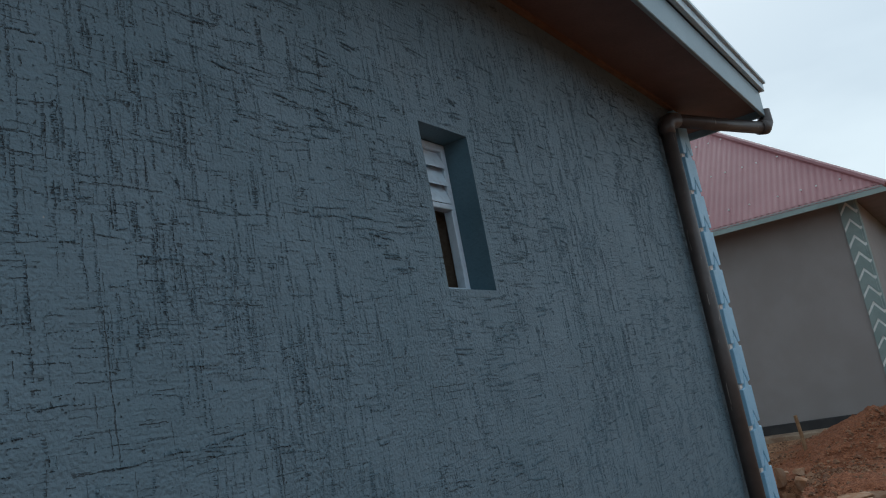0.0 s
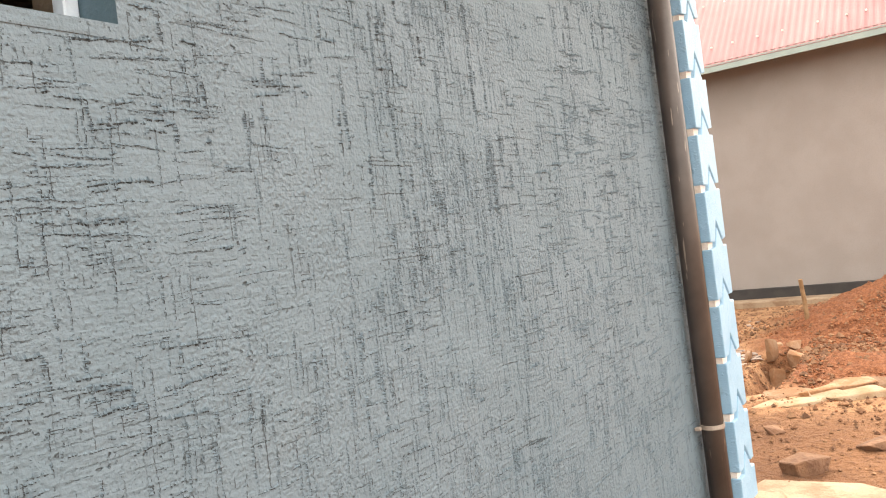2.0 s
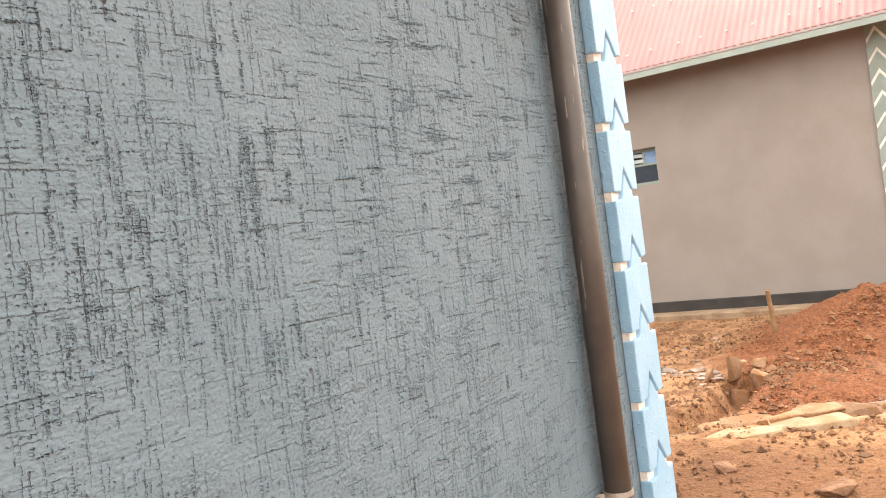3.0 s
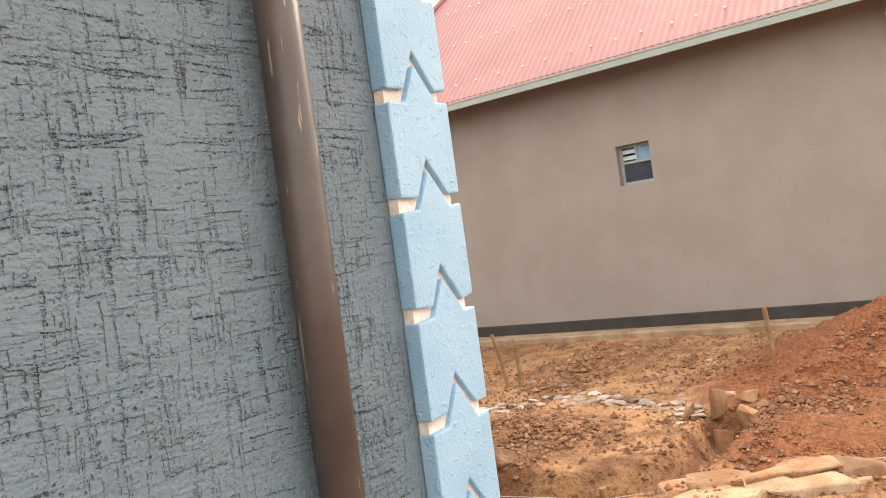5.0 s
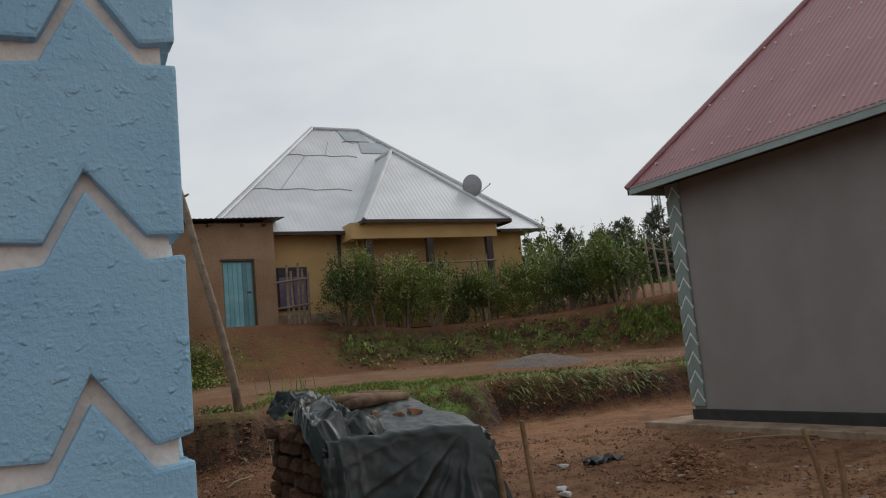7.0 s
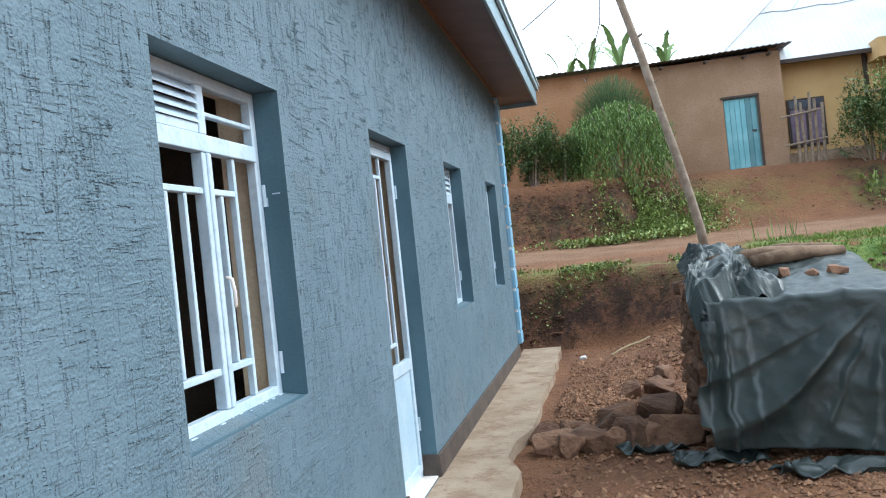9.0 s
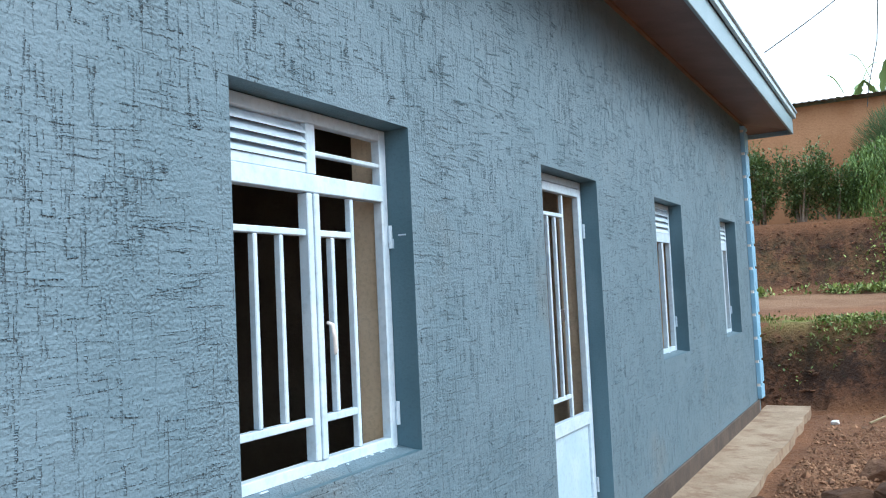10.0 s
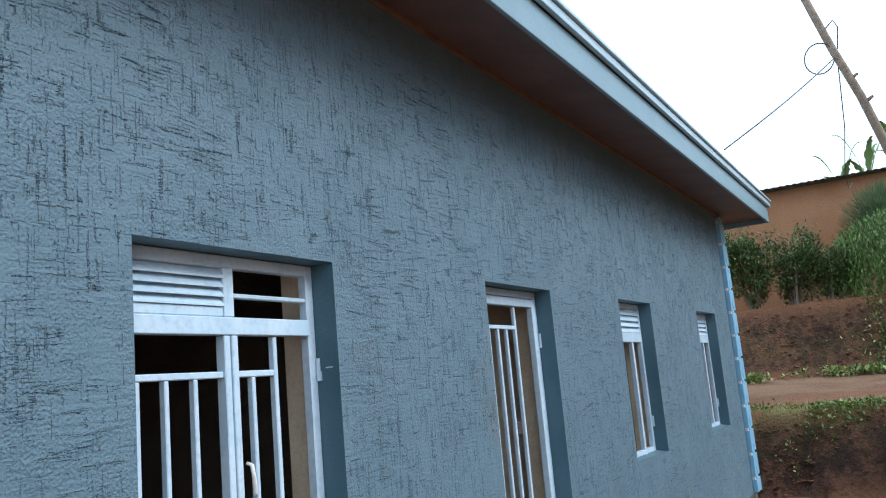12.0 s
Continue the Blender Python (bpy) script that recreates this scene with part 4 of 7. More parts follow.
for z in (0.735,):
    clamp_bm = bmesh.new()
    for k in range(24):
        a0, a1 = math.tau * k / 24, math.tau * (k + 1) / 24
        q = [(r * math.cos(a), r * math.sin(a), h) for a in (a0, a1) for r in (0.0480, 0.0520) for h in (z, z + 0.018)]
        vs = [clamp_bm.verts.new(c) for c in q]
        for f in ((2, 3, 7, 6), (0, 4, 5, 1), (1, 5, 7, 3), (0, 2, 6, 4)):
            clamp_bm.faces.new([vs[i] for i in f])
    box(clamp_bm, -0.078, -0.05, 0.028, 0.052, z + 0.002, z + 0.016, 0.002)
    part("clamp", clamp_bm, M_CLAMP, pipe, "dull beige metal pipe clamp")

step_bm = boxed(-0.16, 0.40, -0.03, 0.46, 0.0, 0.16, bevel=0.02)
thing("corner_block", step_bm, M_CONCRETE, "small concrete block at the foot of the corner", "block")

slab_bm = bmesh.new()
prism(slab_bm, [(0.43, -0.52), (0.80, -0.50), (0.93, -0.30), (0.90, 0.22), (0.70, 0.27), (0.43, 0.26)], (-0.02, 0.055), "z")
thing("loose_slab", slab_bm, M_CONCRETE, "pale dusty concrete slab lying beside the corner", "slab")

# ---- roofs of ribbed sheet ----
def ribbed(name, parent, a, b, c, d, mat, ribs, rise=0.018, label=""):
    """Sheet over the quad a b (eave) d c (top) with ribs running up the slope; top edge may shrink to a point."""
    a, b, c, d = (Vector(p) for p in (a, b, c, d))
    n = (b - a).cross(c - a).normalized()
    n = n if n.z > 0 else -n
    verts, faces = [], []
    steps = ribs * 4
    for i in range(steps + 1):
        t = i / steps
        h = rise * (1.0 if i % 4 in (1, 2) else 0.0)
        fade = 1.0
        verts.append(tuple(a.lerp(b, t) + n * h))
        verts.append(tuple(c.lerp(d, t) + n * h * fade))
    for i in range(steps):
        faces.append((2 * i, 2 * i + 2, 2 * i + 3, 2 * i + 1))
    ob = sheet(name, verts, faces, mat, parent)
    solid = ob.modifiers.new("thickness", "SOLIDIFY")
    solid.thickness, solid.offset = 0.006, -1
    return tagged(ob, label)


def straight_ribs(name, parent, eave0, eave1, left_top, right_top, mat, spacing=0.19, rise=0.022, label=""):
    """Roof face with parallel ribs: eave line eave0..eave1, sides meeting left_top and right_top (may be one point)."""
    e0, e1, l, r = (Vector(p) for p in (eave0, eave1, left_top, right_top))
    u = (e1 - e0).normalized()
    up = (l - e0) - u * (l - e0).dot(u)
    n = u.cross(up).normalized()
    n = n if n.z > 0 else -n
    upd, full = up.normalized(), up.length
    width = (e1 - e0).length
    ul, ur = (l - e0).dot(u), (r - e0).dot(u)
    count = int(width / spacing) * 4
    verts, faces = [], []

    def reach(s):
        if s < ul:
            return full * s / ul if ul > 0 else full
        if s > ur:
            return full * (width - s) / (width - ur) if width > ur else full
        return full
    for i in range(count + 1):
        s = width * i / count
        h = rise if i % 4 in (1, 2) else 0.0
        top = max(reach(s), 0.001)
        verts.append(tuple(e0 + u * s + n * h))
        verts.append(tuple(e0 + u * s + upd * top + n * h))
    for i in range(count):
        faces.append((2 * i, 2 * i + 2, 2 * i + 3, 2 * i + 1))
    ob = sheet(name, verts, faces, mat, parent)
    solid = ob.modifiers.new("thickness", "SOLIDIFY")
    solid.thickness, solid.offset = 0.006, -1
    return tagged(ob, label)


def cap(parent, p, q, mat, r=0.07, name="ridge_cap"):
    bm = bmesh.new()
    tube(bm, [p, q], r, 8)
    return part(name, bm, mat, parent)


# ---- the neighbour's unfinished house with the maroon roof ----
nh = empty("neighbour_house", "grey-brown rendered house with maroon ribbed roof and charcoal plinth", "house", (8.2, 3.65, 0))
o = Vector((-8.2, -3.65, 0))


def nbox(name, args, mat, label="", bevel=0.0, parent=None):
    x0, x1, y0, y1, z0, z1 = args
    return part(name, boxed(x0 - 8.2, x1 - 8.2, y0 - 3.65, y1 - 3.65, z0, z1, bevel=bevel), mat, parent or nh, label)


NY0, NY1, NX1 = -0.22, 7.86, 17.0
front = bmesh.new()
W0, W1, V0, V1 = 2.79, 3.245, 2.224, 2.74
for y0, y1, z0, z1 in ((NY0, W0, 0.53, 3.75), (W1, NY1, 0.53, 3.75), (W0, W1, 0.53, V0), (W0, W1, V1, 3.75)):
    box(front, 0, 0.22, y0 - 3.65, y1 - 3.65, z0, z1)
bmesh.ops.remove_doubles(front, verts=front.verts, dist=0.0005)
part("wall", front, M_NWALL, nh, "grey-brown rendered front wall")
nbox("wall", (8.42, NX1, NY1 - 0.22, NY1, 0.53, 3.75), M_NWALL)
nbox("wall", (8.42, NX1, NY0, NY0 + 0.22, 0.53, 3.75), M_NWALL)
nbox("wall", (NX1 - 0.22, NX1, NY0 + 0.22, NY1 - 0.22, 0.53, 3.75), M_NWALL)
nbox("plinth", (8.165, NX1 + 0.03, NY0 - 0.035, NY1 + 0.035, 0.22, 0.526), M_NPLINTH, "charcoal painted plinth", 0.006)
nbox("apron", (7.72, NX1 + 0.5, NY0 - 0.5, NY1 + 0.55, 0.12, 0.385), M_CONCRETE, "pale concrete apron", 0.01)
nbox("ceiling", (8.42, NX1 - 0.22, NY0 + 0.22, NY1 - 0.22, 3.60, 3.66), M_DARK)
nbox("soffit", (7.69, NX1 + 0.5, NY0 - 0.51, NY1 + 0.24, 3.765, 3.775), M_SOFFIT, "dark brown soffit")
nw = part("window", boxed(0.10, 0.14, W0 - 3.65, W0 + 0.04 - 3.65, V0, V1), M_NGUTTER, nh, "small grey-framed window with blue panes")
for args in ((W1 - 0.04, W1, V0, V1), (W0 + 0.04, W1 - 0.04, V0, V0 + 0.04), (W0 + 0.04, W1 - 0.04, V1 - 0.04, V1), (W0 + 0.04, W1 - 0.04, 2.50, 2.53), (3.0, 3.03, 2.53, V1 - 0.04)):
    part("window_bar", boxed(0.10, 0.14, args[0] - 3.65, args[1] - 3.65, args[2], args[3]), M_NGUTTER, nw)
part("pane", boxed(0.115, 0.12, W0 + 0.04 - 3.65, W1 - 0.04 - 3.65, V0 + 0.04, 2.50), M_GLASS, nw)
part("pane", boxed(0.115, 0.12, W0 + 0.04 - 3.65, 3.0 - 3.65, 2.53, V1 - 0.04), plain("blue_film", (0.12, 0.25, 0.45), (0.2, 0.34, 0.55), 8, 0.3), nw, "blue protective film")
for k in range(2):
    part("louvre", boxed(0.11, 0.13, 3.03 - 3.65, W1 - 0.04 - 3.65, 2.55 + k * 0.08, 2.60 + k * 0.08), M_EDGE, nw)
EX, EY0, EY1, EZ = 7.65, -0.76, 8.10, 3.715
APEX = Vector((12.94, 5.54, 8.76)) + o
C00, C01, C11, C10 = Vector((EX, EY0, EZ)) + o, Vector((EX, EY1, EZ)) + o, Vector((NX1 + 0.55, EY1, EZ)) + o, Vector((NX1 + 0.55, EY0, EZ)) + o
RB = Vector((NX1 + 0.55, 5.54, 8.76)) + o
straight_ribs("roof", nh, C00, C01, APEX, APEX, M_RED, 0.095, 0.007, "maroon ribbed sheet roof")
straight_ribs("roof", nh, C01, C11, APEX, RB, M_RED, 0.095, 0.007)
straight_ribs("roof", nh, C10, C00, RB, APEX, M_RED, 0.095, 0.007)
for p, q in ((C00, APEX), (C01, APEX), (APEX, RB)):
    cap(nh, p + Vector((0, 0, 0.02)), q + Vector((0, 0, 0.03)), M_RED, 0.055)
for p, q in ((C00, C01), (C01, C11), (C10, C00)):
    d = (q - p).normalized()
    s = Vector((d.y, -d.x, 0)) * 0.03
    g = bmesh.new()
    ring = [[(0, 0.03), (0.03, 0.03), (0.03, -0.075), (0, -0.075)], ]
    lo = [g.verts.new(p + s * (a / 0.03) + Vector((0, 0, b))) for a, b in ring[0]]
    hi = [g.verts.new(q + s * (a / 0.03) + Vector((0, 0, b))) for a, b in ring[0]]
    g.faces.new(lo)
    g.faces.new(hi[::-1])
    for i in range(4):
        g.faces.new((lo[i - 1], lo[i], hi[i], hi[i - 1]))
    part("fascia", g, M_NGUTTER, nh, "grey-green fascia")
for cy, sy in ((NY1, -1), (NY0, 1)):
    quoin(-0.035, cy - 3.65 - sy * 0.035, 1, sy, nh, M_NQUOIN, M_NWHITE, proud=0.033, leg=0.26, z_top=3.74, z_foot=0.57, gap=0.055, pitch=0.262, first=0.70, name="quoin", line=[(0.0, -0.06), (0.5, 0.10), (1.0, -0.06)])
spout = bmesh.new()
tube(spout, [(0.1, NY1 - 3.66, 3.13), (0.1, NY1 - 3.65 + 0.30, 3.12)], 0.04, 10)
part("spout", spout, M_DARK, nh, "short dark waste pipe")
nail = bmesh.new()
rngn = random.Random(2)
nf = (C01 - C00).cross(APEX - C00).normalized()
nf = nf if nf.z > 0 else -nf
for row in range(5):
    for k in range(24):
        t, h = (k + 0.5) / 24 + rngn.uniform(-0.008, 0.008), 0.06 + row * 0.16
        p = (C00.lerp(C01, t)).lerp(APEX, h)
        w = p + nf * 0.03
        box(nail, w.x - 0.012, w.x + 0.012, w.y - 0.012, w.y + 0.012, w.z - 0.01, w.z + 0.01)
part("roof_nails", nail, M_NWHITE, nh, kind="stuff")


# ---- the yellow house with the galvanised roof, and the mud shed before it ----
def local(o):
    return lambda *p: Vector(p) - Vector(o)


YO = (9.0, 20.0, 2.6)
yh = empty("yellow_house", "ochre painted house with galvanised hipped roof and a pillared porch", "house", YO)
L = local(YO)


def ybox(name, x0, x1, y0, y1, z0, z1, mat, label="", parent=None, bevel=0.0):
    a, b = L(x0, y0, z0), L(x1, y1, z1)
    return part(name, boxed(a.x, b.x, a.y, b.y, a.z, b.z, bevel=bevel), mat, parent or yh, label)


ybox("wall", 5.62, 7.55, 20.0, 20.2, 2.5, 5.1, M_YELLOW, "ochre painted wall")
ybox("wall", 7.55, 12.0, 19.9, 20.1, 2.5, 5.1, M_YELLOW, "ochre wall behind the porch")
ybox("wall", 13.2, 13.4, 20.0, 28.5, 2.5, 5.1, M_YELLOW)
ybox("wall", 12.0, 13.2, 19.9, 20.1, 2.5, 5.1, M_YELLOW)
ybox("plinth", 5.6, 7.6, 19.93, 19.998, 2.4, 2.98, M_CONCRETE, "grey plastered plinth")
ybox("porch_beam", 7.75, 12.0, 19.05, 19.25, 4.83, 5.26, M_YELLOW, "deep ochre beam over the porch")
ybox("porch_beam", 7.55, 7.75, 19.05, 20.0, 4.83, 5.26, M_YELLOW)
ybox("porch_wall", 7.75, 12.0, 19.06, 19.2, 2.4, 3.4, M_YELLOW)
ybox("porch_floor", 7.6, 12.0, 19.2, 19.9, 2.4, 2.75, M_CONCRETE)
for x in (8.05, 9.85, 11.75):
    ybox("pillar", x - 0.09, x + 0.09, 19.07, 19.23, 3.4, 4.83, M_DARK, "dark painted pillar")
yw = ybox("window", 5.72, 6.56, 19.96, 19.998, 3.1, 4.24, M_DARK, "dark window with mauve metal shutters")
for x in (5.78, 6.17):
    ybox("shutter", x, x + 0.33, 19.94, 19.958, 3.16, 3.98, M_CURTAIN, "mauve shutter", yw)
ybox("pane", 5.78, 6.50, 19.945, 19.958, 4.02, 4.2, M_GLASS, "", yw)
# main hip
e0, e1, e2, e3 = L(3.9, 19.55, 5.12), L(14.0, 19.55, 5.12), L(14.0, 28.6, 5.12), L(3.9, 28.6, 5.12)
ra, rb = L(8.35, 24.0, 9.28), L(9.97, 24.0, 9.28)
straight_ribs("roof", yh, e0, e1, ra, rb, M_SILVER, 0.12, 0.002, "weathered galvanised roof sheets")
straight_ribs("roof", yh, e1, e2, rb, rb, M_SILVER, 0.12, 0.002)
straight_ribs("roof", yh, e3, e0, ra, ra, M_SILVER, 0.12, 0.002)
straight_ribs("roof", yh, e2, e3, rb, ra, M_SILVER, 0.12, 0.002)
for p, q in ((e0, ra), (ra, rb), (rb, e1), (e2, rb), (e3, ra)):
    cap(yh, p + Vector((0, 0, 0.02)), q + Vector((0, 0, 0.02)), M_SILVER, 0.07)
# lap joints and the darker patch sheets of the front slope
slope = (ra - e0).cross(e1 - e0).normalized()
slope = slope if slope.z > 0 else -slope


def on_slope(across, up):
    """A place on the front slope: up is the share of its height, across the share of its width there."""
    return (e0.lerp(ra, up)).lerp(e1.lerp(rb, up), across) + slope * 0.012


def strip(name, points, width, mat, label=""):
    b = bmesh.new()
    tube(b, points, width, 5)
    return part(name, b, mat, yh, label)


for up, a0, a1 in ((0.36, 0.0, 0.42), (0.70, 0.02, 0.55), (0.86, 0.5, 1.0)):
    strip("lap_joint", [on_slope(a0 + (a1 - a0) * k / 8, up + 0.008 * math.sin(k * 2.1)) for k in range(9)], 0.010, M_STEEL, "dark lapped edge of roof sheets")
for a, u0_, u1_ in ((0.30, 0.70, 0.86), (0.12, 0.36, 0.70)):
    strip("lap_joint", [on_slope(a, u0_), on_slope(a + 0.03, u1_)], 0.008, M_STEEL)
for corners in (((0.55, 0.87), (0.86, 0.87), (0.92, 0.995), (0.52, 0.995)), ((0.62, 0.74), (0.92, 0.74), (0.92, 0.86), (0.70, 0.86))):
    b = bmesh.new()
    low = [b.verts.new(on_slope(*c)) for c in corners]
    high = [b.verts.new(on_slope(*c) + slope * 0.012) for c in corners]
    b.faces.new(low)
    b.faces.new(high[::-1])
    for i in range(4):
        b.faces.new((low[i - 1], low[i], high[i], high[i - 1]))
    part("patch_sheet", b, M_PATCH, yh, "darker blue-grey patch sheet")
# porch hip
p0, p1 = L(7.85, 18.85, 5.30), L(12.35, 18.85, 5.30)
pa, pbk = L(9.95, 21.4, 7.90), L(9.95, 23.0, 7.90)
straight_ribs("roof", yh, p0, p1, pa, pa, M_SILVER, 0.12, 0.002)
for c0, c1 in ((p0, L(7.85, 23.0, 5.30)), (p1, L(12.35, 23.0, 5.30))):
    if c0 == p0:
        straight_ribs("roof", yh, c1, c0, pbk, pa, M_SILVER, 0.12, 0.002)
    else:
        straight_ribs("roof", yh, c0, c1, pa, pbk, M_SILVER, 0.12, 0.002)
for p, q in ((p0, pa), (p1, pa), (pa, pbk)):
    cap(yh, p + Vector((0, 0, 0.02)), q + Vector((0, 0, 0.02)), M_SILVER, 0.06)
for a, b in (((3.9, 19.50), (7.80, 19.56)), ((12.4, 19.50), (14.0, 19.56)), ((7.80, 18.80), (12.40, 18.86))):
    zz = 5.12 if a[1] > 19 else 5.30
    ybox("fascia", a[0], b[0], a[1], b[1], zz - 0.09, zz + 0.005, M_DARK, "dark timber fascia")
ybox("fascia", 7.80, 7.86, 18.87, 19.6, 5.19, 5.30, M_DARK)
ybox("fascia", 12.34, 12.40, 18.87, 19.6, 5.19, 5.30, M_DARK)
ybox("soffit", 7.87, 12.33, 18.87, 21.0, 5.262, 5.28, M_SOFFIT)
ybox("soffit", 3.95, 13.95, 19.57, 28.5, 5.104, 5.115, M_SOFFIT)
ybox("drainpipe", 7.46, 7.53, 19.90, 19.97, 4.2, 5.1, M_DARK)

dish = empty("satellite_dish", "round grey satellite dish on a short mast on the porch roof", "satellite dish", (11.65, 19.6, 5.75))
bowl = bmesh.new()
rings = []
for i in range(7):
    r = 0.29 * i / 6
    rings.append([bowl.verts.new((r * math.cos(a), 0.25 * (r * r) / 0.4 - 0.02, r * 1.15 * math.sin(a) + 0.70)) for a in (math.tau * k / 24 for k in range(24))] if i else [bowl.verts.new((0, -0.02, 0.70))])
for k in range(24):
    bowl.faces.new((rings[0][0], rings[1][k], rings[1][k - 1]))
for r0, r1 in zip(rings[1:], rings[2:]):
    for k in range(24):
        bowl.faces.new((r0[k - 1], r0[k], r1[k], r1[k - 1]))
bowl_ob = part("dish", bowl, M_STEEL, dish, smooth=True)
bowl_ob.matrix_basis = pose(0, 0, 0, 0, 0, -35)
bowl_ob.modifiers.new("thickness", "SOLIDIFY").thickness = 0.012
mast = bmesh.new()
tube(mast, [(0, 0.06, -0.35), (0, 0.06, 0.7)], 0.022, 8)
part("mast", mast, M_STEEL, dish)
lnb = bmesh.new()
tube(lnb, [(0.05, -0.1, 0.36), (0.33, -0.42, 0.62), (0.36, -0.45, 0.66)], [0.012, 0.012, 0.03], 8)
part("receiver_arm", lnb, M_STEEL, dish)

SO = (4.0, 19.4, 2.6)
shed = empty("mud_shed", "brown mud-plastered shed with a turquoise plank door", "shed", SO)
S = local(SO)


def sbox(name, x0, x1, y0, y1, z0, z1, mat, label="", parent=None, bevel=0.0):
    a, b = S(x0, y0, z0), S(x1, y1, z1)
    return part(name, boxed(a.x, b.x, a.y, b.y, a.z, b.z, bevel=bevel), mat, parent or shed, label)


DX0, DX1, DZ1 = 4.22, 4.97, 4.37
swall = bmesh.new()
for x0, x1, z0, z1 in ((2.66, DX0, 2.3, 5.33), (DX1, 5.56, 2.3, 5.33), (DX0, DX1, DZ1, 5.33)):
    a, b = S(x0, 19.4, z0), S(x1, 19.6, z1)
    box(swall, a.x, b.x, a.y, b.y, a.z, b.z)
bmesh.ops.remove_doubles(swall, verts=swall.verts, dist=0.0005)
part("wall", swall, M_MUD, shed, "cracked brown mud wall")
sbox("wall", 2.66, 2.86, 19.6, 23.0, 2.3, 5.45, M_MUD)
sbox("wall", 5.36, 5.56, 19.6, 23.0, 2.3, 5.45, M_MUD)
sbox("wall", 2.86, 5.36, 22.8, 23.0, 2.3, 5.6, M_MUD)
sbox("lintel", DX0 - 0.05, DX1 + 0.05, 19.37, 19.398, DZ1, DZ1 + 0.05, M_DARK)
sdoor = sbox("door", DX0, DX1, 19.47, 19.5, 2.62, DZ1, M_TURQ, "weathered turquoise plank door, shut")
for k in range(6):
    w = (DX1 - DX0 - 0.05) / 6
    sbox("plank", DX0 + 0.02 + k * w, DX0 + 0.02 + (k + 1) * w - 0.008, 19.44, 19.468, 2.66 + 0.015 * (k % 3), DZ1 - 0.03, M_TURQ, "", sdoor)
sbox("latch", DX1 - 0.16, DX1 - 0.06, 19.42, 19.438, 3.56, 3.60, M_DARK, "dark iron latch", sdoor)
sbox("jamb", DX1, DX1 + 0.045, 19.385, 19.399, 2.64, DZ1, M_DARK)
ribbed("roof", shed, S(2.25, 19.02, 5.36), S(5.78, 19.02, 5.42), S(2.25, 23.3, 5.62), S(5.78, 23.3, 5.68), M_OLDROOF, 26, 0.012, "dark corrugated sheet roof")
for x in (2.9, 3.9, 4.75, 5.3):
    a = S(x, 19.08, 5.25)
    pole_bm = bmesh.new()
    tube(pole_bm, [a, S(x, 20.5, 5.36)], 0.035, 7)
    part("rafter", pole_bm, M_DARK, shed)

WO = (-1.0, 19.7, 2.6)
wing = empty("mud_outhouse", "orange mud-plastered outhouse with a thin sheet roof", "shed", WO)
W_ = local(WO)
for x0, x1, y0, y1, z1 in ((-6.0, 2.64, 19.7, 19.9, 5.48), (2.44, 2.64, 19.9, 23.0, 5.55), (-6.0, -5.8, 19.9, 23.0, 5.55)):
    a, b = W_(x0, y0, 2.3), W_(x1, y1, z1)
    part("wall", boxed(a.x, b.x, a.y, b.y, a.z, b.z), M_MUD2, wing, "orange-brown mud wall")
ribbed("roof", wing, W_(-6.3, 19.35, 5.52), W_(2.55, 19.35, 5.50), W_(-6.3, 23.2, 5.80), W_(2.55, 23.2, 5.78), M_OLDROOF, 60, 0.012, "dark corrugated sheet roof")

# rough stick gate beside the shed
gate = empty("stick_gate", "rough gate of split sticks leaning by the shed", "gate", (5.75, 18.6, 2.68))
for i, (x, lean, h) in enumerate(((-0.16, 0.02, 1.45), (-0.02, -0.03, 1.30), (0.10, 0.05, 1.50), (0.24, 0.0, 1.35), (0.36, 0.04, 1.25))):
    b = bmesh.new()
    tube(b, [(x, 0, -0.1), (x + lean * 0.5, 0.02, h * 0.5), (x + lean, 0, h)], [0.04, 0.033, 0.03], 7)
    part("stick", b, M_BARK, gate)
for z, x0, x1 in ((0.42, -0.45, 0.45), (1.05, -0.5, 0.35)):
    b = bmesh.new()
    tube(b, [(x0, -0.05, z - 0.04), (x1, -0.05, z + 0.05)], 0.022, 6)
    part("rail", b, M_BARK, gate)

# ---- leaning pole, its wires ----
POLE = [(2.495, 10.80, 1.0), (2.44, 10.80, 1.50), (2.33, 10.80, 2.05), (2.22, 10.80, 2.55), (2.05, 10.80, 3.25), (1.90, 10.80, 3.93), (1.68, 10.80, 4.78), (1.46, 10.80, 5.45), (1.18, 10.80, 6.43), (0.93, 10.80, 7.3)]
pole = empty("leaning_pole", "crooked weathered wooden power pole leaning over the road", "pole", (2.495, 10.8, 1.15))
PO = local((2.495, 10.8, 1.15))
pole_bm = bmesh.new()
tube(pole_bm, [PO(*p) for p in POLE], [0.064, 0.061, 0.057, 0.058, 0.053, 0.055, 0.05, 0.048, 0.044, 0.04], 12)
part("shaft", pole_bm, M_BARK, pole, smooth=True)
for x, z, size in ((1.72, 4.70, 0.05), (1.60, 5.02, 0.045), (1.86, 4.15, 0.04), (2.0, 3.5, 0.03)):
    a = PO(x, 10.80, z)
    knot = bmesh.new()
    tube(knot, [a, a + Vector((0.09, -0.02, 0.05))], [size * 0.6, size * 0.3], 6)
    part("knot", knot, M_BARK, pole)
strut = bmesh.new()
tube(strut, [PO(1.84, 10.86, 4.05), PO(1.70, 10.90, 4.75)], 0.028, 6)
part("strut", strut, M_DARK, pole)
coil = bmesh.new()
c0 = PO(1.30, 10.76, 5.36)
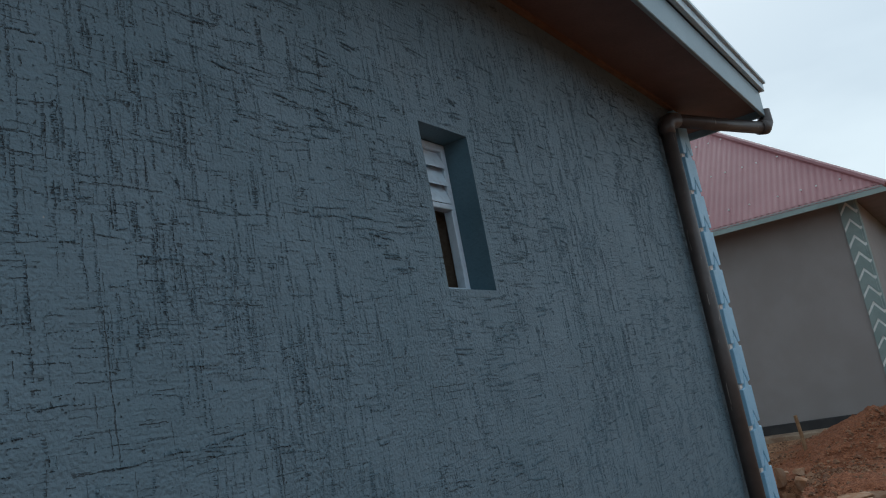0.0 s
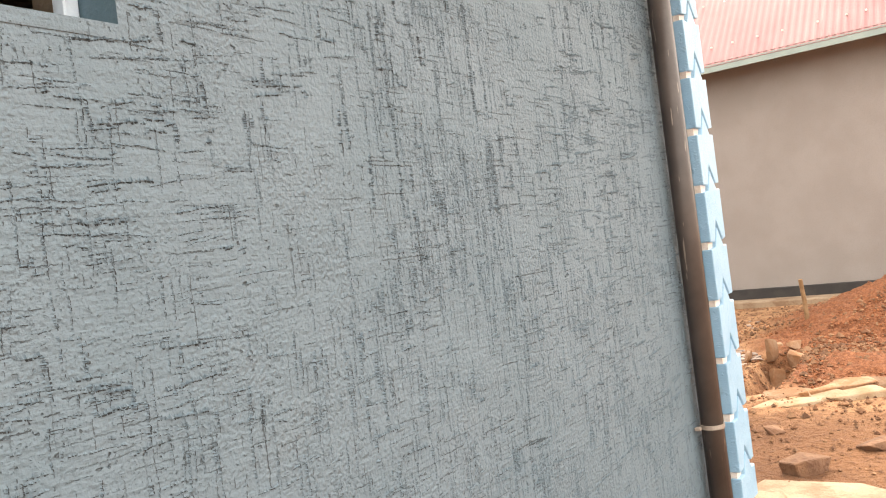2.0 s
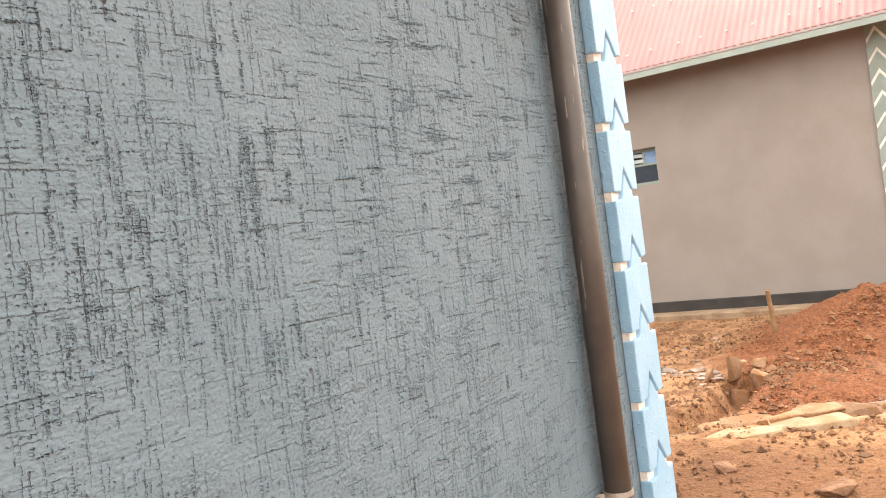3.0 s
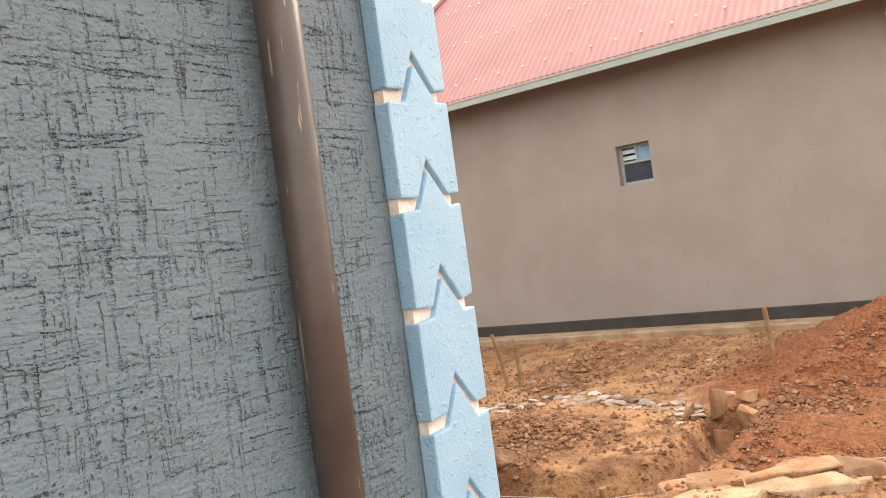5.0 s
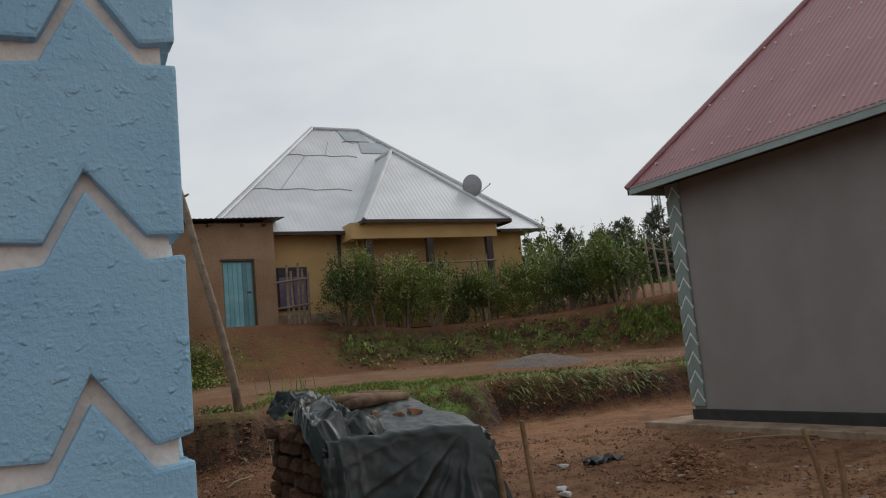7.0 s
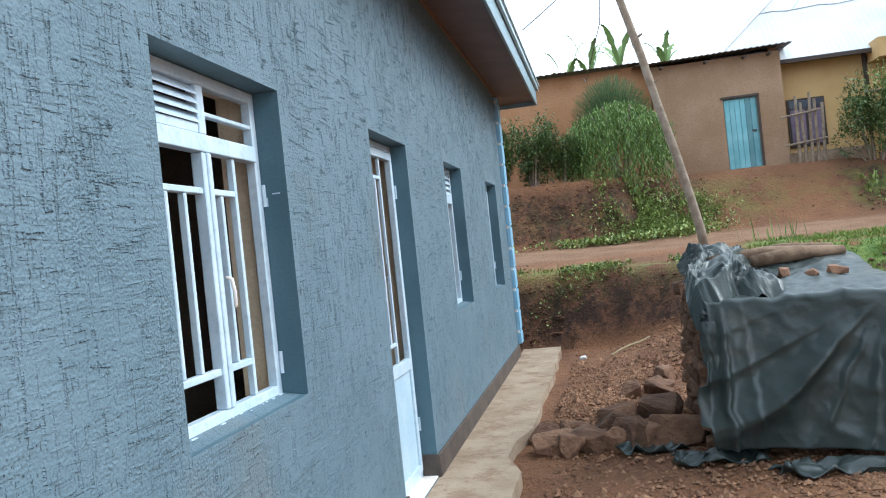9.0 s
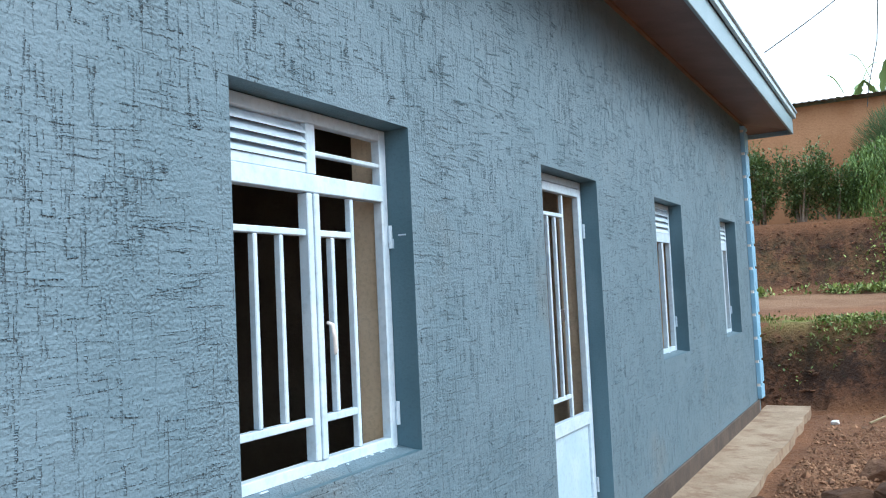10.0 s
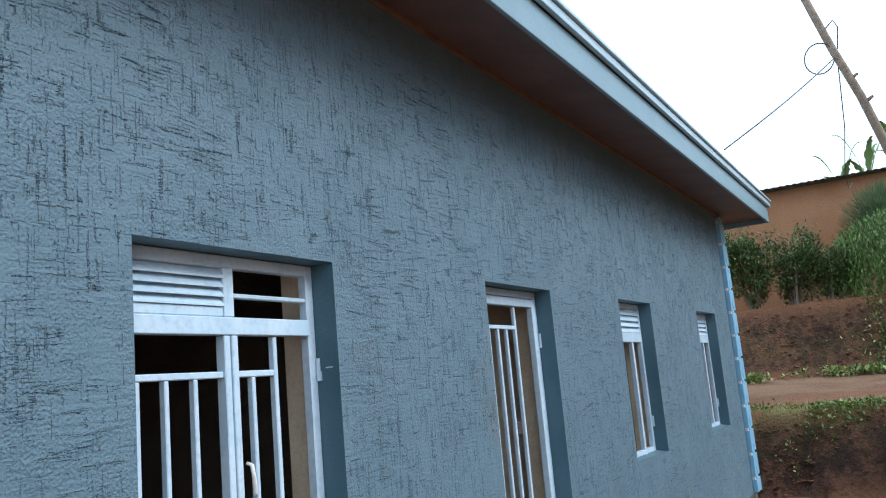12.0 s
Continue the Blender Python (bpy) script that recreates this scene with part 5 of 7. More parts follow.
tube(coil, [c0 + Vector((0.17 * math.cos(a), 0, 0.20 * math.sin(a))) for a in (math.tau * k / 20 * 0.85 + 0.6 for k in range(21))], 0.008, 5)
tube(coil, [PO(1.42, 10.76, 5.72), PO(1.52, 10.74, 5.80), PO(1.56, 10.74, 5.70), PO(1.52, 10.74, 5.42)], 0.008, 5)
part("coil", coil, M_CABLE, pole, "loop of black cable")
down = bmesh.new()
tube(down, [PO(1.50, 10.75, 5.30), PO(1.42, 11.5, 4.6), PO(1.25, 13.5, 4.45), PO(1.15, 16.0, 4.6), PO(1.1, 19.3, 5.3)], 0.007, 5)
part("drop_wire", down, M_CABLE, pole)
wire = bmesh.new()
pa_, pb_ = Vector((1.47, 10.78, 5.33)), Vector((0.58, 7.4, 3.63))
tube(wire, [pa_.lerp(pb_, t) - Vector((0, 0, 0.03 * math.sin(math.pi * t))) for t in (k / 14 for k in range(15))], 0.007, 5)
thing("service_wire", wire, M_CABLE, "thin black service wire from the pole to the eaves", "wire")

# ---- brick stack under a tarpaulin ----
FL, FR, BL, BR = Vector((1.66, 4.80)), Vector((2.72, 4.42)), Vector((1.62, 6.15)), Vector((2.85, 6.05))
stack = empty("brick_stack", "stack of unfired clay bricks on the red earth", "brick stack", (2.2, 5.3, 0))
brick_meshes = []
for s in range(4):
    b = rock(s + 20, 1, 1, 1, 0.12, 3)
    brick_meshes.append(mesh_of("brick", b, M_BRICK))
rs = random.Random(11)
H0, COURSE = 0.08, 0.118


def clay(m, sx, sy, sz, parent, name="brick"):
    ob = new(name, brick_meshes[rs.randrange(4)])
    ob.parent = parent
    ob.matrix_basis = m @ Matrix.Diagonal((sx, sy, sz, 1))
    return ob


def row(p, q, z, inward):
    d = q - p
    n = max(2, round(d.length / 0.27))
    ang = math.degrees(math.atan2(d.y, d.x))
    for i in range(n):
        c = p.lerp(q, (i + 0.5) / n) + inward * rs.uniform(0.12, 0.15)
        clay(pose(c.x - 2.2, c.y - 5.3, z, rs.uniform(-2, 2), rs.uniform(-2, 2), ang + rs.uniform(-5, 5)), d.length / n * rs.uniform(0.96, 1.06), rs.uniform(0.2, 0.26), COURSE * rs.uniform(1.08, 1.2), stack)


for k in range(9):
    z = H0 + k * COURSE
    shift = rs.uniform(-0.02, 0.02)
    row(FL + Vector((shift, 0)), BL + Vector((shift, 0)), z, Vector((1, 0)))
    if k < 8:
        row(FL, FR, z, Vector((0, 1)))
        row(FR, BR, z, Vector((-1, 0)))
core = bmesh.new()
prism(core, [(p.x - 2.2, p.y - 5.3) for p in (FL + Vector((0.2, 0.2)), FR + Vector((-0.2, 0.2)), BR + Vector((-0.2, -0.1)), BL + Vector((0.2, -0.1)))], (0.02, 0.98), "z")
part("core", core, M_CLOD, stack)


def tarp_mesh():
    """Sheet thrown over the stack, hanging down the front and one side, rumpled and weighed down on top."""
    nu, nv = 150, 165
    verts, faces = [], []
    for j in range(nv + 1):
        t = -0.10 + 1.92 * j / nv
        for i in range(nu + 1):
            s0 = 0.02 + 0.03 * math.sin(t * 7.0) + 0.12 * min(max((1.0 - t) * 3.0, 0.0), 1.0)
            s = s0 + (1.65 - s0) * i / nu
            sc, tc = min(max(s, 0.0), 1.0), min(max(t, 0.0), 1.0)
            back, fore = BL.lerp(BR, sc), FL.lerp(FR, sc)
            p = back.lerp(fore, tc)
            over_s, over_t, left = max(s - 1, 0) * 1.25, max(t - 1, 0) * 1.08, max(-s, 0) * 1.2
            top = 1.24 - 0.19 * tc + 0.02 * sc
            q = Vector((s * 2.1, t * 2.6, 3.3))
            crumple = noise.noise(q * 2.3) * 0.5 + (0.5 - abs(noise.noise(q * 4.1))) * 0.5 + (0.4 - abs(noise.noise(q * 9.0))) * 0.18
            hang = over_s + over_t + left
            lift = (0.055 + 0.09 * (1 - tc)) * (1 - min(hang * 3, 1)) * (1.4 - sc)
            z = top + crumple * lift - hang
            reach_, turn_ = math.hypot(1.1 * (1 - s), over_t), math.atan2(over_t, 1.1 * (1 - s) + 0.002)
            wob = 0.7 * noise.noise(Vector((s * 2.2, t * 1.5, 1)))
            sharp = (1 - abs(math.sin(turn_ * 4.6 + wob))) ** 2.2
            small = (1 - abs(math.sin(turn_ * 12.0 + 2 * wob + 1))) ** 2
            left_fold = (1 - abs(math.sin(s * 24 + wob * 2))) ** 2 * max(0.0, 0.30 - s) * 0.5
            fold = ((0.10 * sharp + 0.028 * small) * min(reach_ * 1.5, 1) + left_fold + 0.012 * noise.noise(q * 3)) * min(over_t * 3.0, 1)
            fold2 = (0.07 * (1 - abs(math.sin(t * 9 + over_s * 3)) ** 0.7) + 0.02 * noise.noise(q * 4)) * min(over_s * 2.4, 1)
            corner = min(over_s, over_t)
            outx = over_s * 0.16 + fold2 + (0.085 if s > 1 else 0) - (0.05 + left * 0.2 if s < 0 else 0) + corner * 0.25
            outy = -(over_t * 0.10 + fold + (0.085 if t > 1 else 0)) - corner * 0.25
            z = max(z, 0.13 + 0.03 * noise.noise(q * 6))
            ridge = lambda k, w: 0.55 - abs(noise.noise(Vector((s * 2.1 * k, t * 1.7 * k, w)) + Vector((0.6 * noise.noise(q * 1.3), 0.6 * noise.noise(q * 1.3 + Vector((5, 5, 0))), 0)))) * 2
            crease = 0.020 * ridge(0.7, 2.0) + 0.010 * ridge(2.0, 5.0) + 0.004 * ridge(5.0, 9.0)
            if hang > 0.02:
                outx, outy = outx + crease * (1.2 if over_s > over_t else 0.3) * (-1 if s < 0 else 1), outy - crease * (1.2 if over_t >= over_s else 0.3)
            else:
                z = z + crease * 1.3
            verts.append((p.x + outx + 0.02 * noise.noise(q * 4), p.y + outy, z))
    for j in range(nv):
        for i in range(nu):
            a = j * (nu + 1) + i
            faces.append((a, a + 1, a + nu + 2, a + nu + 1))
    ob = sheet("tarpaulin", verts, faces, M_TARP, smooth=True)
    m = ob.modifiers.new("thickness", "SOLIDIFY")
    m.thickness = 0.004
    return tagged(ob, "dark grey-green tarpaulin, creased and dusty, thrown over the bricks", "tarpaulin")


def bunch(points, radius, seed, parent):
    """The gathered edge of the sheet: a flattened roll, crushed into sharp pleats."""
    pts = [Vector(p) for p in points]
    n, sides, verts, faces = 64, 26, [], []
    for i in range(n + 1):
        f = i / n * (len(pts) - 1)
        k = min(int(f), len(pts) - 2)
        c = pts[k].lerp(pts[k + 1], f - k)
        d = (pts[k + 1] - pts[k]).normalized()
        side = d.cross(Vector((0, 0, 1)))
        side = side.normalized() if side.length > 0.2 else Vector((1, 0, 0))
        up = side.cross(d)
        for j in range(sides):
            a = math.tau * j / sides
            q = Vector((math.cos(a) * 1.3, math.sin(a) * 1.3, i * 0.08 + seed * 9))
            pleat = (0.5 - abs(noise.noise(q * 1.1)) * 1.6) * 0.55 + (0.5 - abs(noise.noise(q * 2.7)) * 1.6) * 0.28 + noise.noise(Vector((i * 0.04, seed, 2))) * 0.35
            r = radius * (0.85 + pleat) * (0.45 + 0.55 * math.sin(math.pi * min(max(i / n, 0.06), 0.94)))
            verts.append(tuple(c + side * math.cos(a) * r * 1.25 + up * math.sin(a) * r))
    for i in range(n):
        for j in range(sides):
            faces.append((i * sides + j, i * sides + (j + 1) % sides, (i + 1) * sides + (j + 1) % sides, (i + 1) * sides + j))
    return sheet("gathered_edge", verts, faces, M_TARP, parent, smooth=True)


tarp = tarp_mesh()


def crumpled(parent):
    """The slack of the sheet, pushed together into sharp creases along the open side of the stack."""
    nu, nv, verts, faces = 70, 150, [], []
    for j in range(nv + 1):
        v = j / nv
        for i in range(nu + 1):
            u = i / nu
            q = Vector((u * 2.4 + v * 1.1, v * 3.0 - u * 0.8, 7.0))
            warp = Vector((noise.noise(q * 0.9), noise.noise(q * 0.9 + Vector((4, 1, 0))), 0)) * 0.55
            rid = lambda k: 1.0 - 2.2 * abs(noise.noise((q + warp) * k))
            x = 1.70 + 0.56 * u + 0.07 * math.sin(v * 6.0) + 0.06 * noise.noise(q * 1.4)
            y = 6.25 - 1.56 * v + 0.05 * noise.noise(q * 1.7 + Vector((0, 6, 0)))
            top = 1.28 - 0.17 * v
            lift = 0.085 * rid(0.9) + 0.045 * rid(2.1) + 0.018 * rid(4.6)
            droop = 0.9 * max(0.0, 0.10 + 0.06 * noise.noise(Vector((v * 4, 2, 2))) - u) + 2.2 * max(0.0, v - 0.93) + 0.30 * max(0.0, u - 0.72)
            verts.append((x, y, top + lift * (1 - 0.6 * max(0.0, u - 0.6)) - droop))
    for j in range(nv):
        for i in range(nu):
            a = j * (nu + 1) + i
            faces.append((a, a + 1, a + nu + 2, a + nu + 1))
    ob = sheet("crumpled_fold", verts, faces, M_TARP, parent)
    ob.modifiers.new("thickness", "SOLIDIFY").thickness = 0.004


crumpled(tarp)
bunch([(1.78, 4.86, 1.12), (1.73, 4.70, 0.95), (1.75, 4.67, 0.6), (1.79, 4.64, 0.2)], 0.055, 3, tarp)
bunch([(2.80, 4.55, 1.05), (2.84, 4.38, 0.95), (2.86, 4.34, 0.6), (2.90, 4.28, 0.2)], 0.07, 4, tarp)


def scrap(x, y, sx, sy, seed):
    n = 16
    verts, faces = [], []
    for j in range(n + 1):
        for i in range(n + 1):
            u, v = i / n - 0.5, j / n - 0.5
            q = Vector((u * 4 + seed, v * 4, seed * 1.7))
            verts.append((x + u * sx * (1 + 0.5 * noise.noise(q)), y + v * sy * (1 + 0.5 * noise.noise(q + Vector((9, 0, 0)))), ground_z(x, y) + 0.015 + 0.09 * max(noise.noise(q * 1.5) + 0.25, 0)))
    for j in range(n):
        for i in range(n):
            a = j * (n + 1) + i
            faces.append((a, a + 1, a + n + 2, a + n + 1))
    ob = sheet("tarpaulin_scrap", verts, faces, M_TARP, smooth=True)
    ob.modifiers.new("thickness", "SOLIDIFY").thickness = 0.004
    tagged(ob, "crumpled dark scrap of tarpaulin on the earth", "scrap", "tarpaulin scraps")


scrap(1.30, 5.05, 0.42, 0.28, 3)
scrap(1.72, 4.62, 0.55, 0.25, 7)
scrap(2.25, 4.20, 0.55, 0.22, 12)
scrap(5.6, 6.7, 0.4, 0.3, 15)

# things weighing the sheet down: split logs and half bricks
for i, (x, y, z, dx, dy, r) in enumerate(((2.28, 5.72, 1.28, 0.40, 0.10, 0.048), (2.50, 5.60, 1.26, 0.34, 0.14, 0.055), (2.46, 5.86, 1.29, 0.32, -0.10, 0.045))):
    b = bmesh.new()
    tube(b, [(x - dx, y - dy, z - 0.01), (x, y, z + 0.015), (x + dx, y + dy, z)], [r * 0.8, r, r * 0.7], 10)
    thing("split_log", b, M_LOG, "short split log weighing down the tarpaulin", "log", "logs on the tarpaulin", smooth=True)
for i, (x, y, z) in enumerate(((2.0, 5.25, 1.15), (2.30, 5.20, 1.14), (2.45, 5.02, 1.12), (2.15, 4.98, 1.10), (2.62, 5.1, 1.13))):
    b = rock(40 + i, 0.16, 0.10, 0.09)
    bmesh.ops.transform(b, matrix=pose(x, y, z, 0, 0, i * 50), verts=b.verts)
    thing("half_brick", b, M_BRICK, "broken brown half brick lying on the tarpaulin", "brick", "half bricks on the tarpaulin")

# ---- clods, rubble, bricks on the ground ----
clod_spots = []
rc = random.Random(21)
for i in range(13):
    x = 0.58 + 0.080 * i + rc.uniform(-0.05, 0.05)
    clod_spots.append((x, 5.25 + rc.uniform(-0.12, 0.42), rc.uniform(0.2, 0.34)))
for i in range(4):
    clod_spots.append((rc.uniform(1.15, 1.6), rc.uniform(5.5, 7.6), rc.uniform(0.12, 0.26)))
clod_spots += [(1.42, 5.55, 0.36), (1.12, 5.45, 0.34), (1.52, 6.6, 0.30), (1.40, 5.25, 0.28)]
for i, (x, y, s) in enumerate(clod_spots):
    b = rock(60 + i, s * rc.uniform(0.9, 1.5), s, s * rc.uniform(0.7, 1.0), 0.22, 2)
    bmesh.ops.transform(b, matrix=pose(x, y, ground_z(x, y) - 0.02, rc.uniform(-12, 12), rc.uniform(-12, 12), rc.uniform(0, 180)), verts=b.verts)
    thing("clay_lump", b, M_CLOD, "broken brown lump of unfired clay on the earth", "clay lump", "clay lumps by the apron")

def stones(spots, mat, label, group, seed, sink=0.15):
    r = random.Random(seed)
    for i, (x, y, sx, sy, sz) in enumerate(spots):
        b = rock(seed + i, sx, sy, sz, 0.22)
        bmesh.ops.transform(b, matrix=pose(x, y, ground_z(x, y) - sz * sink, r.uniform(-10, 10), r.uniform(-10, 10), r.uniform(0, 180)), verts=b.verts)
        thing("stone", b, mat, label, "stone", group)


stones([(4.34, 0.98, 0.24, 0.12, 0.28), (4.16, 0.90, 0.20, 0.14, 0.32), (4.28, 0.72, 0.26, 0.13, 0.22), (4.55, 0.80, 0.30, 0.16, 0.12), (4.30, 1.20, 0.26, 0.16, 0.14), (4.65, 1.02, 0.24, 0.15, 0.10), (3.66, 3.16, 0.26, 0.14, 0.24), (3.45, 3.22, 0.16, 0.12, 0.10)], M_ORANGE_STONE, "rough orange-brown rubble stone at the trench end", "trench stones", 101)
r5 = random.Random(8)
for k in range(8):
    for side, mat, tone in ((-0.10, M_STONE, "flat pale tan"), (0.12, M_ORANGE_STONE, "flat orange")):
        t = (k + r5.uniform(0.3, 0.7)) / 8
        x, y = 2.72 + 0.72 * t + side + r5.uniform(-0.02, 0.02), 0.72 - 1.60 * t + side * 0.4
        b = rock(131 + k * 2 + (side > 0), r5.uniform(0.42, 0.60), r5.uniform(0.24, 0.34), r5.uniform(0.15, 0.19), 0.10)
        bmesh.ops.transform(b, matrix=pose(x, y, ground_z(x, y) - 0.105, r5.uniform(-4, 4), r5.uniform(-4, 4), -66 + r5.uniform(-12, 12)), verts=b.verts)
        thing("stone", b, mat, tone + " foundation stone set along the trench", "stone", "foundation stones")
r2 = random.Random(31)
flat = []
BAND = ((3.72, 3.50), (4.35, 3.10), (4.75, 2.65), (4.72, 1.85), (4.32, 1.10))
for i in range(150):
    if i < 95:
        k = r2.randrange(len(BAND) - 1)
        t, off = r2.random(), r2.gauss(0, 0.13)
        x, y = BAND[k][0] + (BAND[k + 1][0] - BAND[k][0]) * t + off, BAND[k][1] + (BAND[k + 1][1] - BAND[k][1]) * t + off * 0.6
        s = r2.uniform(0.05, 0.13)
    else:
        x = r2.uniform(4.2, 6.6)
        y, s = 0.9 + (x - 4.2) * 0.15 + r2.uniform(0.3, 4.6), r2.uniform(0.03, 0.09)
    flat.append((x, y, s * 1.35, s, s * 0.38))
stones(flat, M_CHIP, "pale chip of broken stone on the trodden earth", "stone chips", 161)
stones([(1.12, 0.02, 0.36, 0.24, 0.20), (1.6, -0.3, 0.26, 0.2, 0.1), (1.9, 0.4, 0.2, 0.16, 0.1), (2.9, 2.05, 0.3, 0.2, 0.2), (3.4, 3.5, 0.28, 0.2, 0.18), (1.5, 0.6, 0.2, 0.12, 0.1)], M_CLOD, "brown lump of earth lying in the yard", "yard clods", 231)

# pebbles and crumbs too many to count
rn = np.random.RandomState(77)
N = 27000
kind = rn.randint(0, 4, N)
mound = np.array([m[:4] for m in MOUNDS])[rn.randint(0, len(MOUNDS), N)]
turn, reach = rn.uniform(0, math.tau, N), mound[:, 3] * 1.9 * np.sqrt(rn.rand(N))
cx = np.where(kind == 0, mound[:, 0] + reach * np.cos(turn), np.where(kind == 1, rn.uniform(0.62, 3.0, N), rn.uniform(1.2, 7.6, N)))
cy = np.where(kind == 0, mound[:, 1] + reach * np.sin(turn), np.where(kind == 1, rn.uniform(3.8, 10.2, N), rn.uniform(-1.6, 9.6, N)))
keep = (cx > 0.6) & (wavy(cx, cy, 2.2, 41) + rn.uniform(-0.5, 0.6, N) > -0.1)
cx, cy = cx[keep], cy[keep]
size = rn.uniform(0.006, 0.022, len(cx)) * np.where(kind[keep] == 0, np.where(mound[keep][:, 2] < 0.3, 1.2, 0.75), 1.0) * np.where(rn.rand(len(cx)) < 0.92, 1.0, rn.uniform(1.5, 2.4, len(cx)))
cz = land(cx, cy)[0]
corners = np.array(((1, 0, 0), (-1, 0, 0), (0, 1, 0), (0, -1, 0), (0, 0, 0.8), (0, 0, -0.6)))
spin = rn.uniform(0, math.tau, len(cx))
jig = rn.uniform(0.6, 1.35, (len(cx), 6, 1)) * corners[None] * size[:, None, None]
cs_, sn_ = np.cos(spin)[:, None], np.sin(spin)[:, None]
crumb_v = np.stack([cx[:, None] + jig[..., 0] * cs_ - jig[..., 1] * sn_, cy[:, None] + jig[..., 0] * sn_ + jig[..., 1] * cs_, cz[:, None] + jig[..., 2] + 0.008], -1).reshape(-1, 3).tolist()
tri = np.array(((0, 2, 4), (2, 1, 4), (1, 3, 4), (3, 0, 4), (2, 0, 5), (1, 2, 5), (3, 1, 5), (0, 3, 5)))
crumb_f = (np.arange(len(cx))[:, None, None] * 6 + tri[None]).reshape(-1, 3).tolist()
M_CRUMB = plain("earth_crumbs", (0.15, 0.068, 0.034), (0.30, 0.165, 0.09), 9, 0.95, relief=0.0, vary="island")
tagged(sheet("earth_crumbs", crumb_v, crumb_f, M_CRUMB), "loose crumbs and pebbles of red earth", "gravel", kind="stuff")

def earth_lumps(name, px, py, sizes, mat, label, seed):
    """Many angular lumps, half sunk, in one mesh."""
    r = np.random.RandomState(seed)
    g = (1 + 5 ** 0.5) / 2
    ico = np.array(((-1, g, 0), (1, g, 0), (-1, -g, 0), (1, -g, 0), (0, -1, g), (0, 1, g), (0, -1, -g), (0, 1, -g), (g, 0, -1), (g, 0, 1), (-g, 0, -1), (-g, 0, 1))) / 1.902
    tri_ = np.array(((0, 11, 5), (0, 5, 1), (0, 1, 7), (0, 7, 10), (0, 10, 11), (1, 5, 9), (5, 11, 4), (11, 10, 2), (10, 7, 6), (7, 1, 8), (3, 9, 4), (3, 4, 2), (3, 2, 6), (3, 6, 8), (3, 8, 9), (4, 9, 5), (2, 4, 11), (6, 2, 10), (8, 6, 7), (9, 8, 1)))
    n = len(px)
    v = ico[None] * r.uniform(0.55, 1.25, (n, 12, 1)) * sizes[:, None, None] * r.uniform(0.6, 1.3, (n, 1, 3)) * np.array((1.0, 1.0, 0.7))
    a = r.uniform(0, math.tau, n)[:, None]
    x, y = v[..., 0] * np.cos(a) - v[..., 1] * np.sin(a) + px[:, None], v[..., 0] * np.sin(a) + v[..., 1] * np.cos(a) + py[:, None]
    z = v[..., 2] + land(px, py)[0][:, None] + sizes[:, None] * 0.15
    ob = sheet(name, np.stack([x, y, z], -1).reshape(-1, 3).tolist(), (np.arange(n)[:, None, None] * 12 + tri_[None]).reshape(-1, 3).tolist(), mat)
    tagged(ob, label, "earth", kind="stuff")


rl = np.random.RandomState(19)
heaps = np.array([m[:4] for m in MOUNDS if not m[4]])[rl.randint(0, 4, 6500)]
ang, out = rl.uniform(0, math.tau, 6500), np.sqrt(rl.rand(6500)) * 1.05
hx, hy = heaps[:, 0] + heaps[:, 3] * out * np.cos(ang), heaps[:, 1] + heaps[:, 3] * out * np.sin(ang)
ok = hx > 0.75
earth_lumps("heap_lumps", hx[ok], hy[ok], (rl.uniform(0.007, 0.026, 6500) * np.where(rl.rand(6500) < 0.93, 1, 1.8))[ok], M_LUMP, "loose brown lumps on the dug heaps", 1)
yx, yy = rl.uniform(0.8, 7.4, 9000), rl.uniform(-1.6, 9.8, 9000)
ok = (wavy(yx, yy, 1.6, 43) + rl.uniform(-0.35, 0.35, 9000) > 0.12) & (yx > 0.7)
earth_lumps("yard_lumps", yx[ok], yy[ok], rl.uniform(0.005, 0.017, 9000)[ok], M_LUMP, "trodden clods scattered over the yard", 2)
spoil_at = np.array([m[:4] for m in MOUNDS if m[4]])[rl.randint(0, 4, 7000)]
sx_, sy_ = spoil_at[:, 0] + spoil_at[:, 3] * 1.5 * rl.normal(0, 0.5, 7000), spoil_at[:, 1] + spoil_at[:, 3] * 1.5 * rl.normal(0, 0.5, 7000)
ok = sx_ > 1.5
earth_lumps("spoil_lumps", sx_[ok], sy_[ok], rl.uniform(0.005, 0.015, 7000)[ok], M_SPOIL, "crumbly orange lumps on the spoil heaps", 3)
bx, by = rl.uniform(-1.5, 14.0, 26000), rl.uniform(9.2, 19.0, 26000)
b_share = land(bx, by)[2]
ok = (b_share > rl.uniform(0.15, 0.9, 26000)) & (wavy(bx, by, 1.7, 47) + rl.uniform(-0.5, 0.5, 26000) > -0.15)
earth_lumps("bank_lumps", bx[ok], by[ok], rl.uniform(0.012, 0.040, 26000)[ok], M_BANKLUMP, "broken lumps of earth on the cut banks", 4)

# stakes and string
def stake(x, y, h, lean, r=0.022, label="rough cut branch driven into the earth as a stake"):
    z = ground_z(x, y)
    b = bmesh.new()
    tube(b, [(x, y, z - 0.08), (x + lean[0] * 0.5 + 0.012, y + lean[1] * 0.5, z + h * 0.5), (x + lean[0], y + lean[1], z + h)], [r, r * 0.95, r * 0.85], 8)
    thing("stake", b, M_STAKE, label, "stake", "stakes in the yard")


